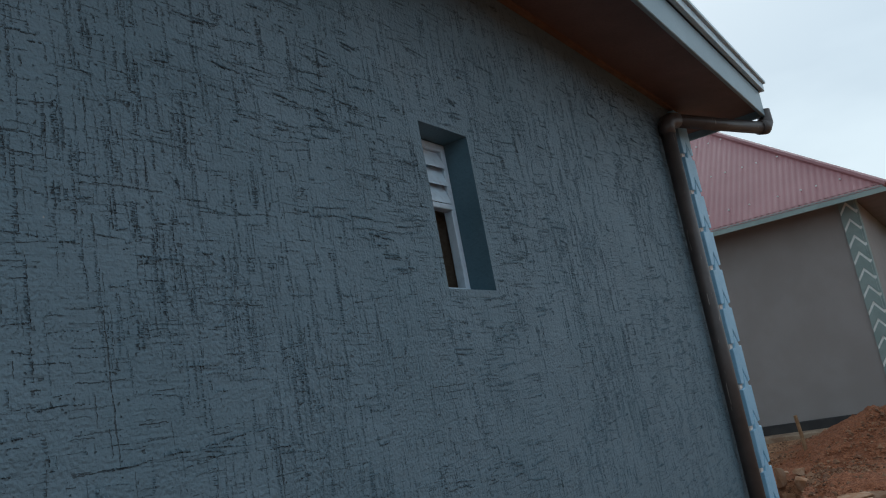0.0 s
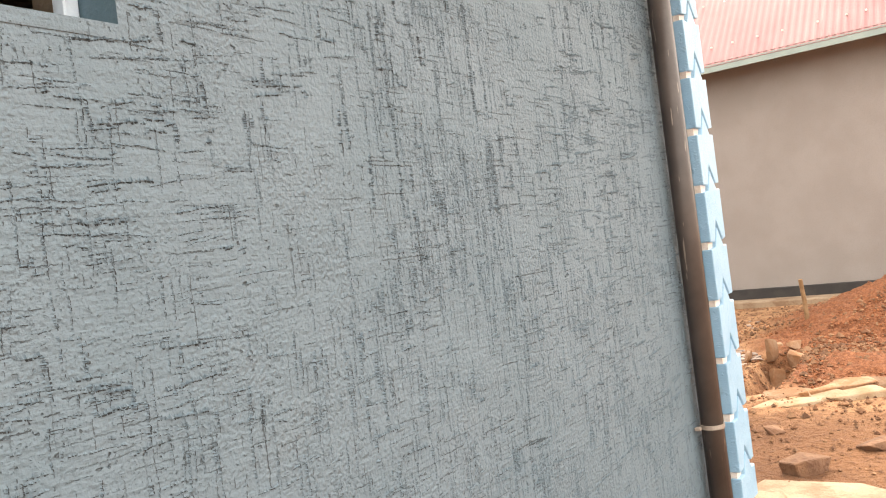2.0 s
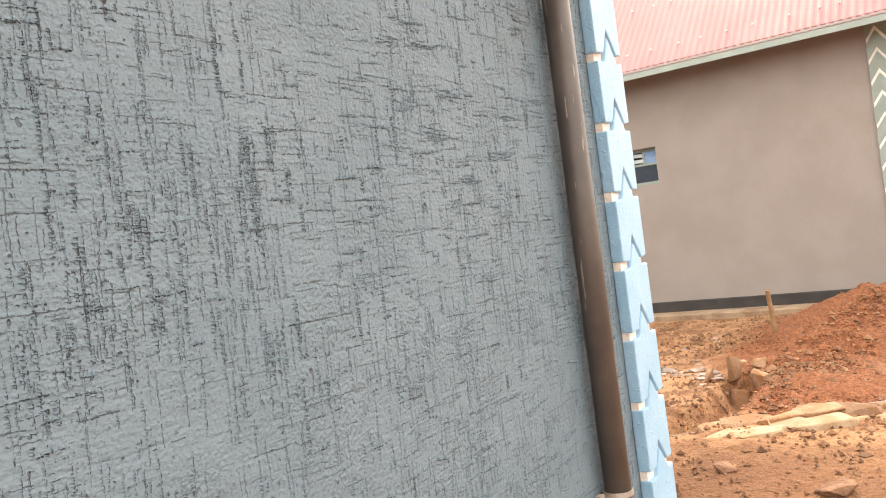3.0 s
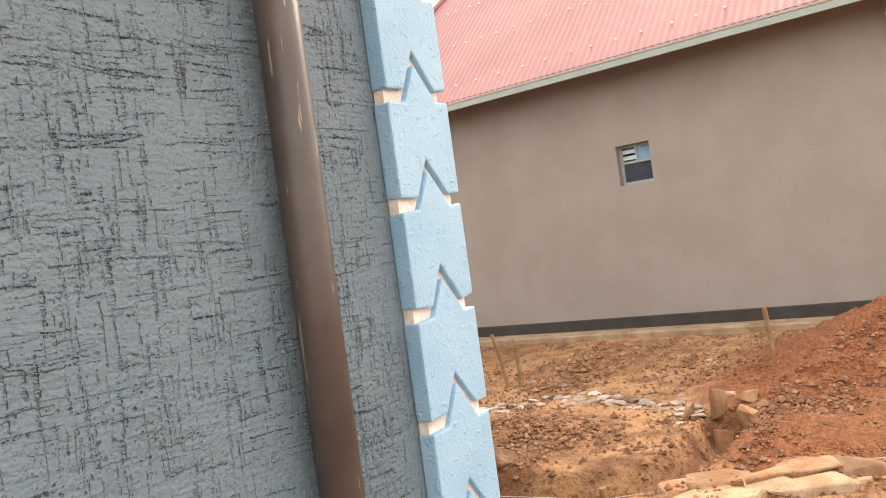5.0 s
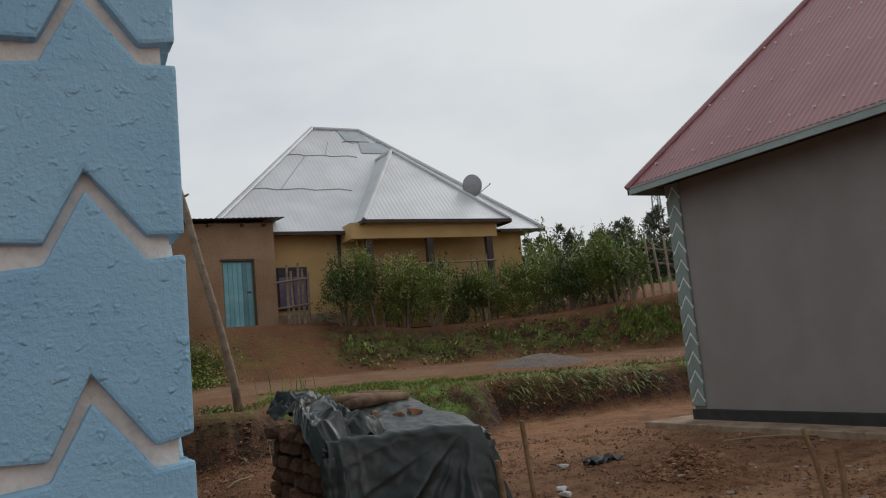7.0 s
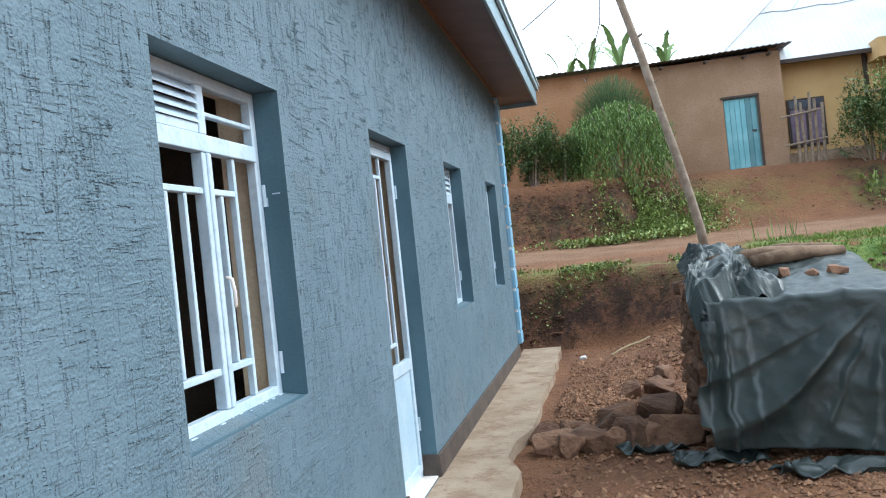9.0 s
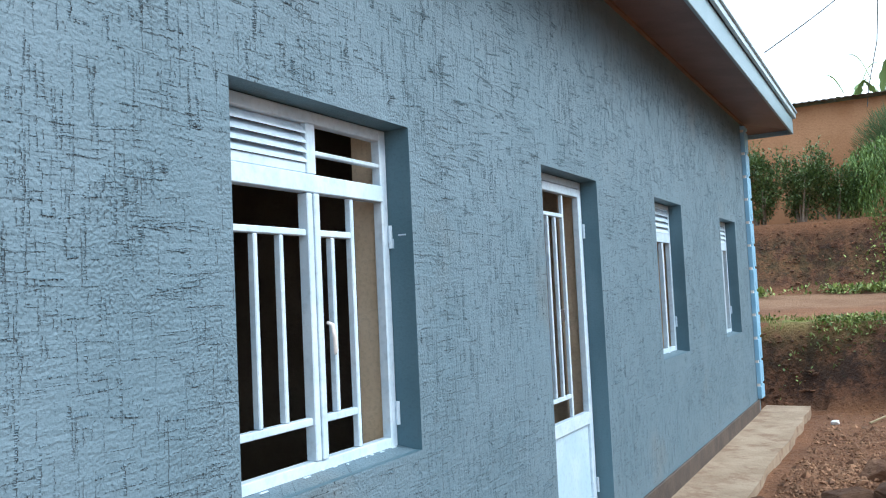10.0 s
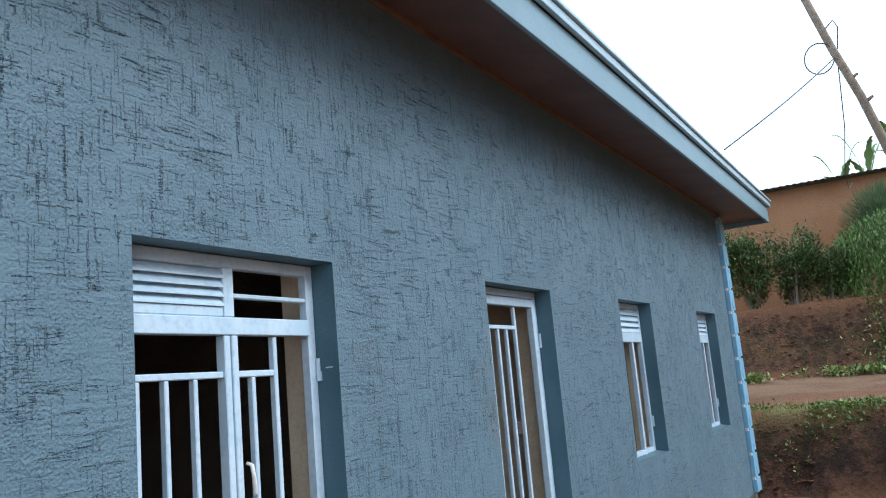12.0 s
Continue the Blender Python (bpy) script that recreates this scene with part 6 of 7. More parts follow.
stake(5.50, 0.85, 0.46, (-0.03, 0.02), 0.026)
stake(5.32, 3.46, 0.56, (-0.08, 0.08))
stake(5.39, 3.36, 0.40, (-0.01, 0.0), 0.026)
stake(2.74, 3.55, 1.02, (-0.05, 0.02), 0.020, "straight pale sawn stake beside the covered stack")
stake(2.52, 3.55, 0.80, (-0.04, 0.02), 0.022, "rough brown branch stake beside the covered stack")
stake(2.70, 1.15, 0.27, (-0.01, 0.0), 0.024, "short sawn stake holding a string line")
stake(5.05, -0.28, 0.45, (-0.03, 0.0), 0.03)
string = bmesh.new()
tube(string, [(2.69, 1.15, ground_z(2.70, 1.15) + 0.2), (1.9, 3.4, 0.22)], 0.0018, 4)
tube(string, [(2.69, 1.15, ground_z(2.70, 1.15) + 0.2), (4.0, -1.9, 0.34)], 0.0018, 4)
thing("string_line", string, M_PAPER, "thin builder's string stretched between stakes", "string")
for i, (x, y, s) in enumerate(((0.755, 9.60, 0.10), (4.45, 5.8, 0.12), (4.3, 5.55, 0.14), (3.6, 4.9, 0.12), (5.2, 6.85, 0.12))):
    b = rock(300 + i, s * 1.4, s, s * 0.6, 0.45)
    bmesh.ops.transform(b, matrix=pose(x, y, ground_z(x, y), 0, 0, i * 40), verts=b.verts)
    thing("litter", b, M_PAPER, "crumpled white scrap of litter on the earth", "litter", "litter")
for i, (x, y, dx, dy) in enumerate(((1.1, 9.4, 0.5, 0.6), (1.9, 9.0, 0.35, 0.2), (7.0, 6.2, 0.9, -0.9))):
    b = bmesh.new()
    tube(b, [(x + dx * t, y + dy * t, ground_z(x + dx * t, y + dy * t) + 0.035 + 0.02 * math.sin(5 * t)) for t in (0, 0.25, 0.5, 0.75, 1)], 0.012, 6)
    thing("dry_branch", b, M_DRY, "thin dry branch lying on the earth", "branch", "dry branches")
gravel = bmesh.new()
bmesh.ops.create_grid(gravel, x_segments=40, y_segments=30, size=0.5)
for v in gravel.verts:
    d = math.hypot(v.co.x, v.co.y) * 2
    x, y = 9.6 + v.co.x * 2.6, 13.8 + v.co.y * 1.8
    v.co = (x, y, ground_z(x, y) - 0.04 + 0.27 * max(1 - d, 0) ** 0.8 + 0.04 * noise.noise(Vector((x * 6, y * 6, 0))))
thing("gravel_pile", gravel, M_GRAVEL, "heap of grey gravel beside the dirt road", "gravel heap", kind="stuff", smooth=True)


# ---- plants ----
class Leaves:
    """Collects many small leaf blades into one mesh."""

    def __init__(self):
        self.v, self.f = [], []

    def blade(self, p, d, length, width, bend=0.3):
        d = d.normalized()
        side = d.cross(Vector((0, 0, 1)))
        side = side.normalized() if side.length > 0.05 else Vector((1, 0, 0))
        up = side.cross(d)
        m, e = p + d * length * 0.5 + up * bend * length * 0.25, p + d * length
        b = len(self.v)
        self.v += [tuple(p), tuple(m + side * width * 0.5), tuple(e), tuple(m - side * width * 0.5)]
        self.f.append((b, b + 1, b + 2, b + 3))

    def put(self, name, mat, parent, label=""):
        ob = sheet(name, self.v, self.f, mat, parent)
        return tagged(ob, label)


def any_way(r):
    while True:
        v = Vector((r.uniform(-1, 1), r.uniform(-1, 1), r.uniform(-1, 1)))
        if 0.1 < v.length < 1:
            return v.normalized()


def bush(name, x, y, z, rx, ry, rz, mat, label, seed, count=1600, size=0.10, clumps=9, stems=6, category="bush", group=""):
    """Stems and clumps of leaves with an uneven outline; foot at z."""
    r = random.Random(seed)
    root = empty(name, label, category, (x, y, z), group)
    wood = bmesh.new()
    centres = []
    for i in range(clumps):
        a = r.uniform(0, math.tau)
        k = math.sqrt(r.random())
        centres.append((Vector((rx * 0.75 * k * math.cos(a), ry * 0.75 * k * math.sin(a), rz * r.uniform(0.25, 0.88))), r.uniform(0.28, 0.5)))
    for c, _ in centres[:stems]:
        tube(wood, [(c.x * 0.2, c.y * 0.2, -0.1), (c.x * 0.6, c.y * 0.6, c.z * 0.5), tuple(c)], [0.03, 0.02, 0.008], 5)
    part("stem", wood, M_BARK, root)
    lv = Leaves()
    for i in range(count):
        c, s = centres[r.randrange(len(centres))]
        w = any_way(r)
        rad = s * (0.35 + 0.65 * r.random() ** 0.6)
        p = c + Vector((w.x * rad * rx, w.y * rad * ry, w.z * rad * rz * 0.6))
        if p.z < 0.02:
            continue
        d = (w + Vector((0, 0, 0.25)) + any_way(r) * 0.8)
        lv.blade(p, d, size * r.uniform(0.6, 1.3), size * r.uniform(0.35, 0.6))
    for i in range(clumps * 3):
        c, s = centres[r.randrange(len(centres))]
        base = c + Vector((r.uniform(-0.4, 0.4) * s * rx, r.uniform(-0.4, 0.4) * s * ry, s * rz * 0.35))
        way = Vector((r.uniform(-0.5, 0.5), r.uniform(-0.5, 0.5), 1)).normalized()
        for k in range(12):
            p = base + way * size * 0.42 * k
            lv.blade(p, way * 0.5 + any_way(r), size * r.uniform(0.6, 1.1), size * r.uniform(0.3, 0.5))
    lv.put("foliage", mat, root)
    return root


rh = random.Random(5)
for i in range(11):
    x = 7.0 + i * 0.72
    y = np.interp(x, [7, 9, 12, 15], [18.2, 17.9, 17.2, 16.4]) + rh.uniform(-0.15, 0.15)
    bush("hedge_shrub", x, float(y), ground_z(x, float(y)) - 0.03, 0.75, 0.65, rh.uniform(1.30, 1.80) + (0.1 if i > 8 else 0), M_LEAF if i % 4 else M_LEAF2, "leafy green hedge shrub on the bank", 50 + i, 4400, 0.08, 15, 6, "shrub", "hedge before the yellow house")
for i, (x, y, h) in enumerate(((-1.6, 17.4, 1.5), (-0.9, 17.5, 1.45), (-0.2, 17.5, 1.35), (0.45, 17.5, 1.15))):
    bush("dark_shrub", x, y, ground_z(x, y) - 0.03, 0.65, 0.6, h, M_LEAF2, "dark leafy shrub against the outhouse wall", 80 + i, 5600, 0.075, 16, 6, "shrub", "shrubs by the outhouse")


def weeping(x, y, z, rx, rz, seed):
    r = random.Random(seed)
    root = empty("weeping_shrub", "pale green trailing shrub hanging over the bank", "shrub", (x, y, z))
    wood = bmesh.new()
    for k in range(6):
        a = k * 1.05
        tube(wood, [(0, 0, -0.1), (0.25 * math.cos(a), 0.2 * math.sin(a), rz * 0.5), (rx * 0.5 * math.cos(a), rx * 0.4 * math.sin(a), rz * 0.92)], [0.05, 0.035, 0.015], 6)
    part("stem", wood, M_BARK, root)
    lv = Leaves()
    for k in range(900):
        a, d = r.uniform(0, math.tau), math.sqrt(r.random())
        px, py = rx * d * math.cos(a), rx * 0.7 * d * math.sin(a)
        top = rz * (1.0 - 0.30 * d * d) + r.uniform(-0.1, 0.05)
        run = r.uniform(0.3, 0.75) * rz * (0.5 + 0.6 * d)
        n = int(run / 0.055)
        for i in range(n):
            zz = top - run * i / n
            if zz < 0.02:
                break
            p = Vector((px + 0.05 * math.sin(i * 0.6 + k), py + 0.04 * math.cos(i * 0.5 + k), zz))
            lv.blade(p, any_way(r) * 0.55 + Vector((0, 0, -1.0)), r.uniform(0.06, 0.11), r.uniform(0.018, 0.032))
    lv.put("foliage", M_VINE, root)


weeping(1.72, 17.6, 2.35, 1.15, 2.05, 4)


def feathery(x, y, z, rx, rz, seed):
    r = random.Random(seed)
    root = empty("feathery_bush", "soft feathery green bush above the trailing shrub", "bush", (x, y, z))
    trunk = bmesh.new()
    tube(trunk, [(0, 0, -1.6), (0, 0, 0.3)], [0.06, 0.03], 6)
    part("stem", trunk, M_BARK, root)
    lv = Leaves()
    for k in range(4200):
        w = any_way(r)
        w.z = abs(w.z) * 0.9 - 0.1
        p = Vector((w.x * rx, w.y * rx * 0.8, w.z * rz)) * r.uniform(0.35, 0.9) + Vector((0, 0, 0.05))
        lv.blade(p, w + Vector((0, 0, 0.7)) + any_way(r) * 0.3, r.uniform(0.14, 0.28), 0.014, 0.1)
    lv.put("foliage", M_NEEDLE, root)


feathery(1.65, 18.3, 4.0, 0.95, 1.25, 6)


def banana(x, y, z, h, seed, leaves=6):
    r = random.Random(seed)
    root = empty("banana_plant", "banana plant with torn leaves behind the mud shed", "banana plant", (x, y, z))
    t = bmesh.new()
    tube(t, [(0, 0, -0.2), (0.03, 0, h * 0.6), (0, 0, h)], [0.13, 0.1, 0.06], 8)
    part("trunk", t, M_DRY, root)
    for k in range(leaves):
        a, rise = k * math.tau / leaves + r.uniform(-0.3, 0.3), r.uniform(0.7, 1.7)
        verts, faces = [], []
        n, ln = 16, r.uniform(0.8, 1.25)
        out = Vector((math.cos(a), math.sin(a), 0))
        side = Vector((-math.sin(a), math.cos(a), 0))
        for i in range(n + 1):
            s = i / n
            c = Vector((0, 0, h)) + out * ln * s * 0.6 + Vector((0, 0, rise * (1.7 * s - 0.95 * s * s) * ln))
            w = 0.13 * math.sin(math.pi * min(s * 0.9 + 0.1, 1)) * r.uniform(0.35, 1.0)
            verts += [tuple(c - side * w + Vector((0, 0, -w * 0.4))), tuple(c), tuple(c + side * w + Vector((0, 0, -w * 0.4)))]
        for i in range(n):
            b = i * 3
            faces += [(b, b + 1, b + 4, b + 3), (b + 1, b + 2, b + 5, b + 4)]
        ob = sheet("leaf", verts, faces, M_BANANA, root)
        ob.modifiers.new("thickness", "SOLIDIFY").thickness = 0.006


for i, (x, y, h) in enumerate(((1.3, 24.0, 3.7), (2.2, 24.4, 4.0), (3.5, 24.6, 3.9), (0.6, 25.0, 3.6))):
    banana(x, y, ground_z(x, y), h - 0.55, 20 + i)

# low plants: reeds on the road side, creeper patches on the banks
reed = Leaves()
rr = random.Random(9)
for i in range(16):
    x, y = 3.75 + rr.gauss(0, 0.25), 12.6 + rr.gauss(0, 0.2)
    reed.blade(Vector((x, y, ground_z(x, y))), Vector((rr.uniform(-0.2, 0.2), rr.uniform(-0.2, 0.2), 1)), rr.uniform(0.25, 0.55), 0.022, 0.05)
tagged(reed.put("reed_clump", M_VINE, None), "clump of upright pale reeds beside the road", "reeds")
dry = Leaves()
for i in range(260):
    x, y = 3.2 + rr.gauss(0, 0.45), 9.6 + rr.gauss(0, 0.3)
    dry.blade(Vector((x, y, ground_z(x, y) + rr.uniform(0, 0.18))), any_way(rr) + Vector((0, 0, 0.3)), rr.uniform(0.15, 0.4), 0.02)
tagged(dry.put("dry_straw", M_DRY, None), "heap of dry roots and straw behind the stack", "straw", kind="stuff")


def scatter_grass(name, n, spots, lo, hi, mat, label, seed, width=0.012):
    r, lv = random.Random(seed), Leaves()
    made = 0
    while made < n:
        x0, x1, y0, y1 = spots[r.randrange(len(spots))]
        x, y = r.uniform(x0, x1), r.uniform(y0, y1)
        z, _, bank_, road_, grass_, _ = (float(v[0]) for v in land(np.array([x]), np.array([y])))
        made += 1
        if grass_ < r.uniform(0.15, 0.9) or noise.noise(Vector((x * 0.9, y * 0.9, seed))) < -0.15:
            continue
        for _ in range(5):
            p = Vector((x + r.uniform(-0.08, 0.08), y + r.uniform(-0.08, 0.08), z - 0.01))
            lv.blade(p, Vector((r.uniform(-0.6, 0.6), r.uniform(-0.8, 0.3), r.uniform(0.5, 1))), r.uniform(lo, hi), width * r.uniform(0.7, 1.6))
    tagged(lv.put(name, mat, None), label, "grass", kind="stuff")


scatter_grass("grass", 4600, [(-2, 3, 10.9, 13.0), (2.8, 7, 9.9, 13.2), (6.5, 14, 10.5, 13.0), (6.5, 14, 10.5, 13.0), (2.8, 7, 9.9, 13.2)], 0.04, 0.11, M_GRASS, "short green grass on the edge of the terrace", 3)
scatter_grass("bank_weeds", 1300, [(2.4, 3.4, 15.8, 17.4), (6.5, 16, 14.0, 17.6), (6.5, 16, 14.0, 17.6)], 0.10, 0.26, M_LEAF, "green weeds creeping over the earth bank", 4, 0.05)
scatter_grass("far_grass", 5000, [(12, 40, 15, 40), (13, 18, 13.5, 18)], 0.12, 0.32, M_GRASS, "long grass on the far green slope", 6, 0.06)
creeper = Leaves()
rk = random.Random(14)
for i in range(8500):
    u = rk.random() * 0.8
    if u < 0.3:
        x, y = rk.uniform(-1.5, 2.6), 11.2 + rk.gauss(0, 0.2)
    elif u < 0.72:
        x, y = 2.75 + rk.gauss(0, 0.5), 16.9 + rk.gauss(0, 0.45)
    else:
        x, y = rk.uniform(7.0, 13), 11.5 + rk.gauss(0, 0.35)
    if noise.noise(Vector((x * 1.3, y * 1.3, 4))) < -0.05:
        continue
    creeper.blade(Vector((x, float(y), ground_z(x, float(y)) + rk.uniform(0, 0.07))), any_way(rk) + Vector((0, -0.4, 0.5)), rk.uniform(0.035, 0.075), rk.uniform(0.02, 0.045))
for i in range(8000):
    x, y = 2.25 + rk.gauss(0, 0.55), 16.45 + rk.gauss(0, 0.42)
    if noise.noise(Vector((x * 1.6, y * 1.6, 8))) < -0.22:
        continue
    creeper.blade(Vector((x, y, ground_z(x, y) + rk.uniform(0.0, 0.16))), any_way(rk) + Vector((0, -0.5, 0.5)), rk.uniform(0.04, 0.095), rk.uniform(0.025, 0.055))
for i in range(2600):
    x = rk.uniform(-1.6, 2.0)
    y = 15.55 + 0.1 * math.sin(x * 3) + rk.gauss(0, 0.16)
    if noise.noise(Vector((x * 1.9, y * 1.9, 12))) < 0.0:
        continue
    creeper.blade(Vector((x, y, ground_z(x, y) + rk.uniform(0.0, 0.12))), any_way(rk) + Vector((0, -0.3, 0.5)), rk.uniform(0.05, 0.12), rk.uniform(0.03, 0.06))
for i in range(1300):
    x = rk.uniform(6.6, 14.5)
    y = float(np.interp(x, [3.0, 9.0, 15.0], [16.2, 16.2, 14.3])) + rk.gauss(0.25, 0.35)
    if noise.noise(Vector((x * 1.1, y * 1.7, 15))) < 0.02:
        continue
    creeper.blade(Vector((x, y, ground_z(x, y) + rk.uniform(0.0, 0.12))), any_way(rk) + Vector((0, -0.3, 0.6)), rk.uniform(0.05, 0.13), rk.uniform(0.03, 0.06))
tagged(creeper.put("creeper", M_LEAF, None), "small green creeper leaves on the bank edge", "creeper", kind="stuff")

hang = Leaves()
for i in range(800):
    x = rk.uniform(6.9, 13.0)
    y = float(np.interp(x, [6.4, 7.1, 8.3, 12, 40], [9.8, 11.2, 10.7, 9.8, 8])) + rk.uniform(0.35, 1.0)
    if noise.noise(Vector((x * 1.2, 3.0, 5))) < rk.uniform(-0.3, 0.3):
        continue
    p = Vector((x, y, ground_z(x, y) + 0.03))
    for k in range(3):
        hang.blade(p, Vector((rk.uniform(-0.4, 0.4), -0.8, rk.uniform(-0.9, 0.5))), rk.uniform(0.12, 0.34), 0.016)
tagged(hang.put("hanging_grass", M_GRASS, None), "grass hanging over the edge of the cut bank", "grass", kind="stuff")

# stick fence on the slope
fence = empty("stick_fence", "leaning fence of rough poles on the green slope", "fence", (14.2, 16.2, 2.7))
rf = random.Random(8)
for i in range(19):
    t = i / 18
    x, y = 12.6 + 3.4 * t, 17.4 - 2.6 * t
    g = ground_z(x, y)
    lx, h = rf.uniform(-0.18, 0.12), rf.uniform(1.2, 1.7)
    b = bmesh.new()
    tube(b, [(x - 14.2, y - 16.2, g - 2.8), (x - 14.2 + lx, y - 16.2, g - 2.7 + h)], [0.045, 0.03], 6)
    part("post", b, M_STICK, fence)
for z in (0.95, 1.32):
    b = bmesh.new()
    tube(b, [(12.6 - 14.2, 17.4 - 16.2 - 0.05, ground_z(12.6, 17.4) - 2.7 + z), (0.2, -0.15, ground_z(14.4, 16.05) - 2.7 + z + 0.05), (16.0 - 14.2, 14.8 - 16.2 - 0.05, ground_z(16, 14.8) - 2.7 + z)], 0.025, 6)
    part("rail", b, M_BARK, fence)
fence2 = empty("porch_fence", "rough pole fence before the porch", "fence", (8.2, 18.6, 2.6))
for i, x in enumerate((-1.1, -0.75, -0.4, -0.05, 0.3, 2.6, 2.85, 3.1, 3.3)):
    b = bmesh.new()
    tube(b, [(x, 0, -0.2), (x + 0.04 * (i % 3 - 1), 0, 1.55 + 0.12 * (i % 2))], 0.035, 6)
    part("post", b, M_BARK, fence2)
for z in (0.8, 1.42):
    b = bmesh.new()
    tube(b, [(-1.2, -0.05, z), (3.4, -0.05, z + 0.06)], 0.025, 6)
    part("rail", b, M_BARK, fence2)

bush("yellow_bush", 14.0, 15.9, ground_z(14.0, 15.9), 0.6, 0.6, 1.2, M_BANANA, "yellow-green sapling below the fence", 121, 500, 0.16, 7, 5, "bush")
bush("slope_shrub", 16.2, 15.2, ground_z(16.2, 15.2), 0.8, 0.8, 1.0, M_LEAF, "green shrub on the slope", 122, 900, 0.14, 8, 4, "bush")


def tree(x, y, h, spread, seed, label="slim far tree with an open grey-green crown"):
    r = random.Random(seed)
    z = ground_z(x, y)
    root = empty("tree", label, "tree", (x, y, z), "far trees")
    b = bmesh.new()
    tube(b, [(0, 0, -0.3), (0.1, 0, h * 0.5), (0.05, 0, h * 0.85)], [0.16, 0.1, 0.04], 7)
    for k in range(8):
        a, s = k * 2.4, 0.35 + 0.07 * k
        tube(b, [(0.05, 0, h * s), (spread * 0.7 * math.cos(a), spread * 0.7 * math.sin(a), h * (s + 0.14))], [0.05, 0.015], 5)
    part("trunk", b, M_BARK, root)
    lv = Leaves()
    for c in range(13):
        s = 0.35 + 0.62 * r.random()
        a, d = r.uniform(0, math.tau), spread * r.uniform(0.1, 0.85) * (1.15 - s * 0.6)
        cc = Vector((d * math.cos(a), d * math.sin(a), h * s))
        for k in range(130):
            w = any_way(r)
            lv.blade(cc + Vector((w.x * 0.5, w.y * 0.5, w.z * 0.65)) * spread * 0.42 * r.uniform(0.4, 1), w + Vector((0, 0, 0.5)), r.uniform(0.2, 0.42), 0.13)
    lv.put("crown", M_FARLEAF, root)


for i, (x, y, h, s) in enumerate(((27.5, 44, 4.2, 1.1), (29.2, 43.2, 4.0, 1.1), (31.4, 42.2, 4.6, 1.4), (33, 41.2, 4.0, 1.2), (34.6, 40.6, 4.6, 1.4), (37, 40, 5.4, 1.8), (38.5, 39.2, 6.0, 1.9), (25.5, 45, 3.6, 1.2), (40, 39.5, 4.6, 1.4), (36, 44, 4.6, 1.7))):
    tree(x, y, h, s, 200 + i)
rb_ = random.Random(55)
for i in range(9):
    x, y = 24 + i * 2.2, 40 - i * 0.9
    bush("far_bush", x, y, ground_z(x, y) - 0.1, 1.7, 1.4, 1.9, M_FARLEAF, "dense dark bush on the far hillside", 300 + i, 700, 0.34, 9, 3, "bush", "bushes on the hillside")
bush("behind_shrub", 13.6, 19.0, ground_z(13.6, 19.0), 1.0, 0.9, 2.0, M_LEAF, "tall leafy shrub at the house corner", 131, 2200, 0.15, 12, 6, "shrub")
bush("corner_shrub", 14.6, 18.0, ground_z(14.6, 18.0), 1.0, 0.9, 1.0, M_LEAF2, "leafy shrub behind the stick fence", 132, 1800, 0.15, 10, 6, "shrub")
rz_ = random.Random(66)
for i in range(8):
    x, y = 17.0 + i * 0.85, 24.2 - i * 0.35 + rz_.uniform(-0.3, 0.3)
    bush("slope_bush", x, y, ground_z(x, y) - 0.05, 1.0, 0.8, rz_.uniform(1.4, 2.0), M_FARLEAF if i % 2 else M_LEAF2, "dense green bush behind the stick fence", 160 + i, 1500, 0.16, 11, 3, "bush", "bushes behind the fence")
# greenery right of the neighbour's house, seen past its far corner
for i, (x, y, h) in enumerate(((14.0, -2.2, 2.4), (15.5, -1.6, 2.8), (12.5, -2.6, 1.8))):
    bush("garden_bush", x, y, ground_z(x, y), 1.2, 1.0, h, M_BANANA, "bright green garden bush beyond the neighbour's wall", 140 + i, 1200, 0.24, 9, 4, "bush", "garden bushes")


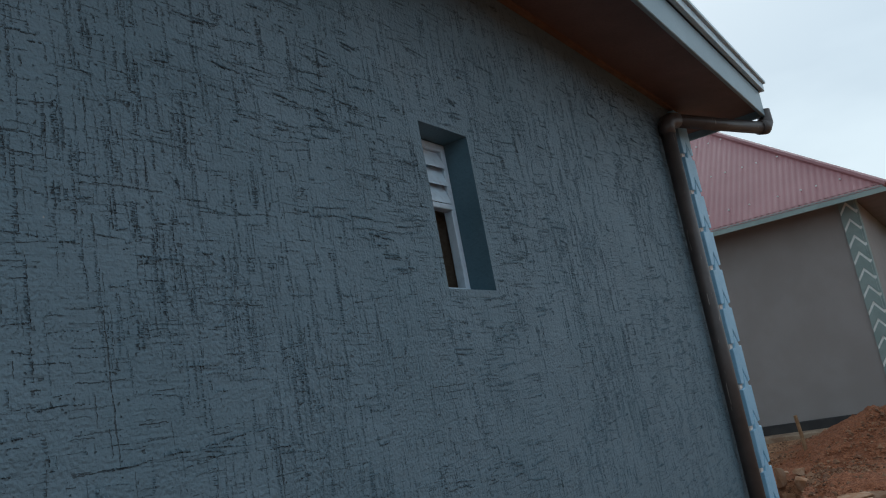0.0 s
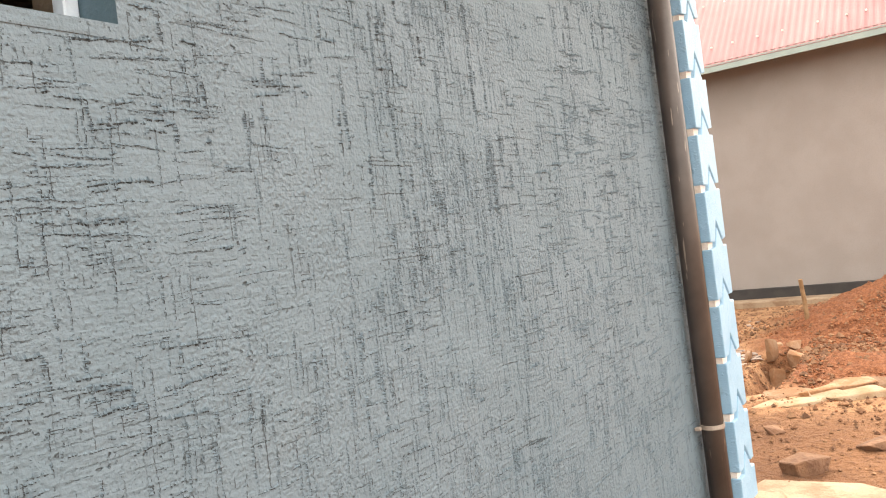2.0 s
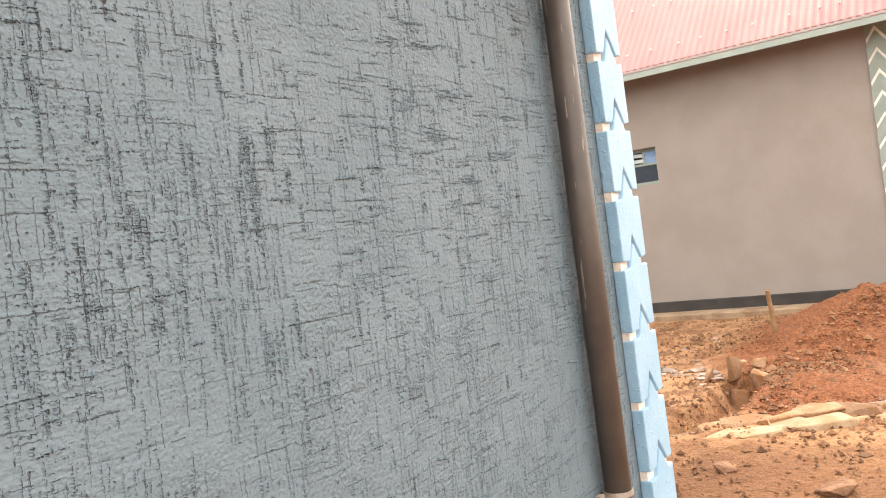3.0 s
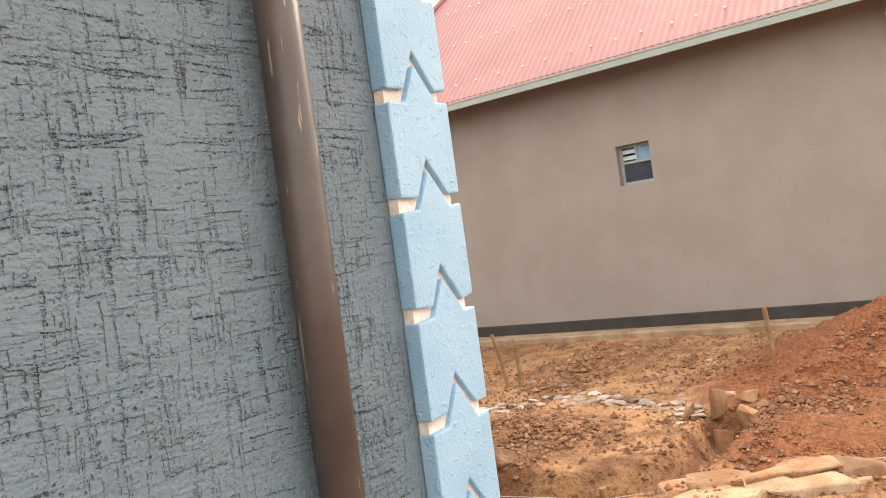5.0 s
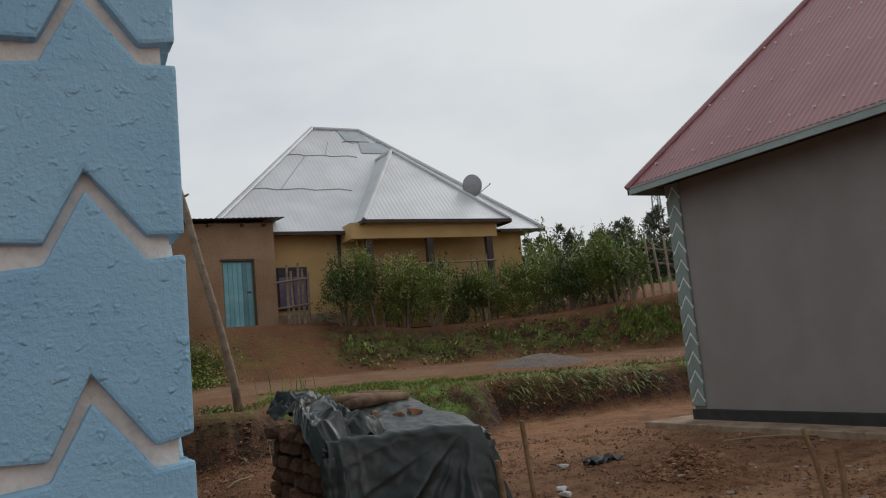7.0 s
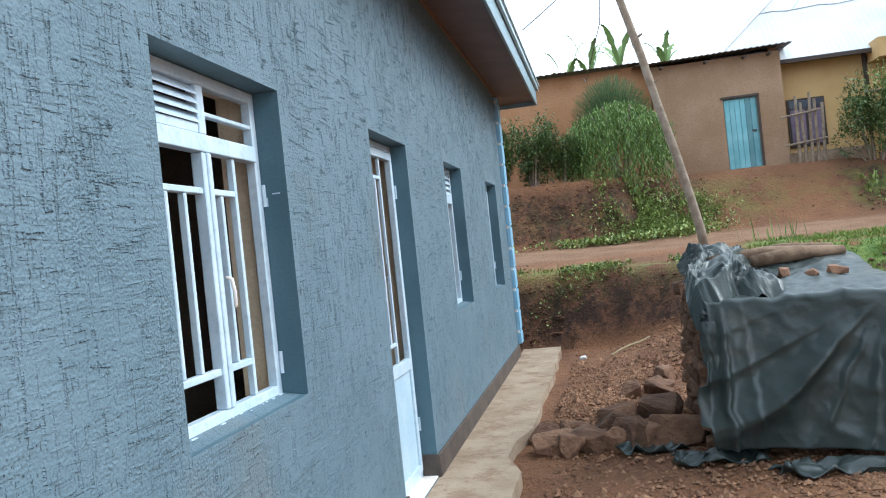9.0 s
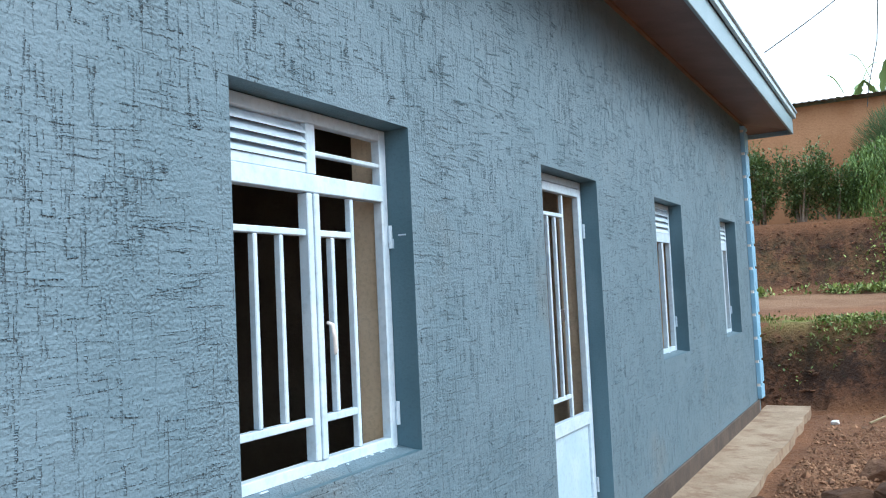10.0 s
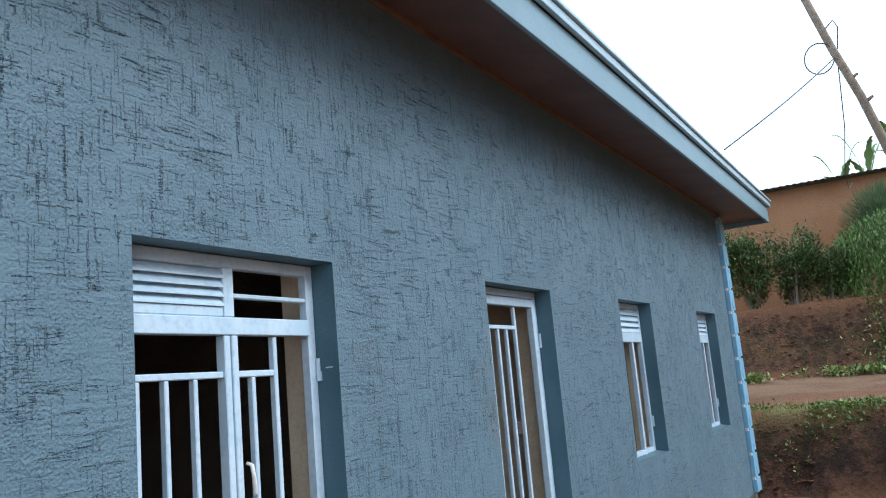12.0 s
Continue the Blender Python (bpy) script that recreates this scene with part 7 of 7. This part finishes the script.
def far_house(x, y, w, d, h, turn, label, wallmat):
    z = ground_z(x, y)
    root = empty("far_house", label, "house", (x, y, z), "far houses", turn=turn)
    part("wall", boxed(-w / 2, w / 2, -d / 2, d / 2, -0.6, h), wallmat, root)
    e0, e1, e2, e3 = (Vector(p) for p in ((-w / 2 - 0.4, -d / 2 - 0.4, h), (w / 2 + 0.4, -d / 2 - 0.4, h), (w / 2 + 0.4, d / 2 + 0.4, h), (-w / 2 - 0.4, d / 2 + 0.4, h)))
    a, b = Vector((-w / 4, 0, h + d * 0.24)), Vector((w / 4, 0, h + d * 0.24))
    for p, q, l, r in ((e0, e1, a, b), (e1, e2, b, b), (e2, e3, b, a), (e3, e0, a, a)):
        straight_ribs("roof", root, p, q, l, r, M_RUST, 0.4, 0.02)
    for k in (-0.28, 0.05, 0.3):
        part("window", boxed(w * k - 0.35, w * k + 0.35, -d / 2 - 0.05, -d / 2 - 0.005, h * 0.4, h * 0.8), M_DARK, root)


far_house(31.5, 39.0, 7, 5, 1.5, 40, "low far house with a rust-red sheet roof", M_MUD2)
far_house(36.5, 35.0, 7, 5, 1.5, 44, "far brick-brown house with a rust-red sheet roof", M_MUD2)

mast_ob = empty("lattice_mast", "slim grey lattice radio mast on the skyline", "mast", (53.0, 57.5, ground_z(53.0, 57.5)))
for k in range(3):
    a = k * math.tau / 3
    b = bmesh.new()
    tube(b, [(0.9 * math.cos(a), 0.9 * math.sin(a), 0), (0.3 * math.cos(a), 0.3 * math.sin(a), 10.8)], 0.07, 5)
    part("leg", b, M_STEEL, mast_ob)
lace = bmesh.new()
for i in range(12):
    for k in range(3):
        a0, a1 = k * math.tau / 3, (k + 1) * math.tau / 3
        r0, r1 = 0.9 - 0.05 * i, 0.9 - 0.05 * (i + 1)
        tube(lace, [(r0 * math.cos(a0), r0 * math.sin(a0), i * 0.9), (r1 * math.cos(a1), r1 * math.sin(a1), (i + 1) * 0.9)], 0.035, 4)
part("bracing", lace, M_STEEL, mast_ob)
drum = bmesh.new()
tube(drum, [(0, 0, 9.6), (0, 0, 11.4)], 0.5, 10)
part("antenna", drum, M_STEEL, mast_ob)
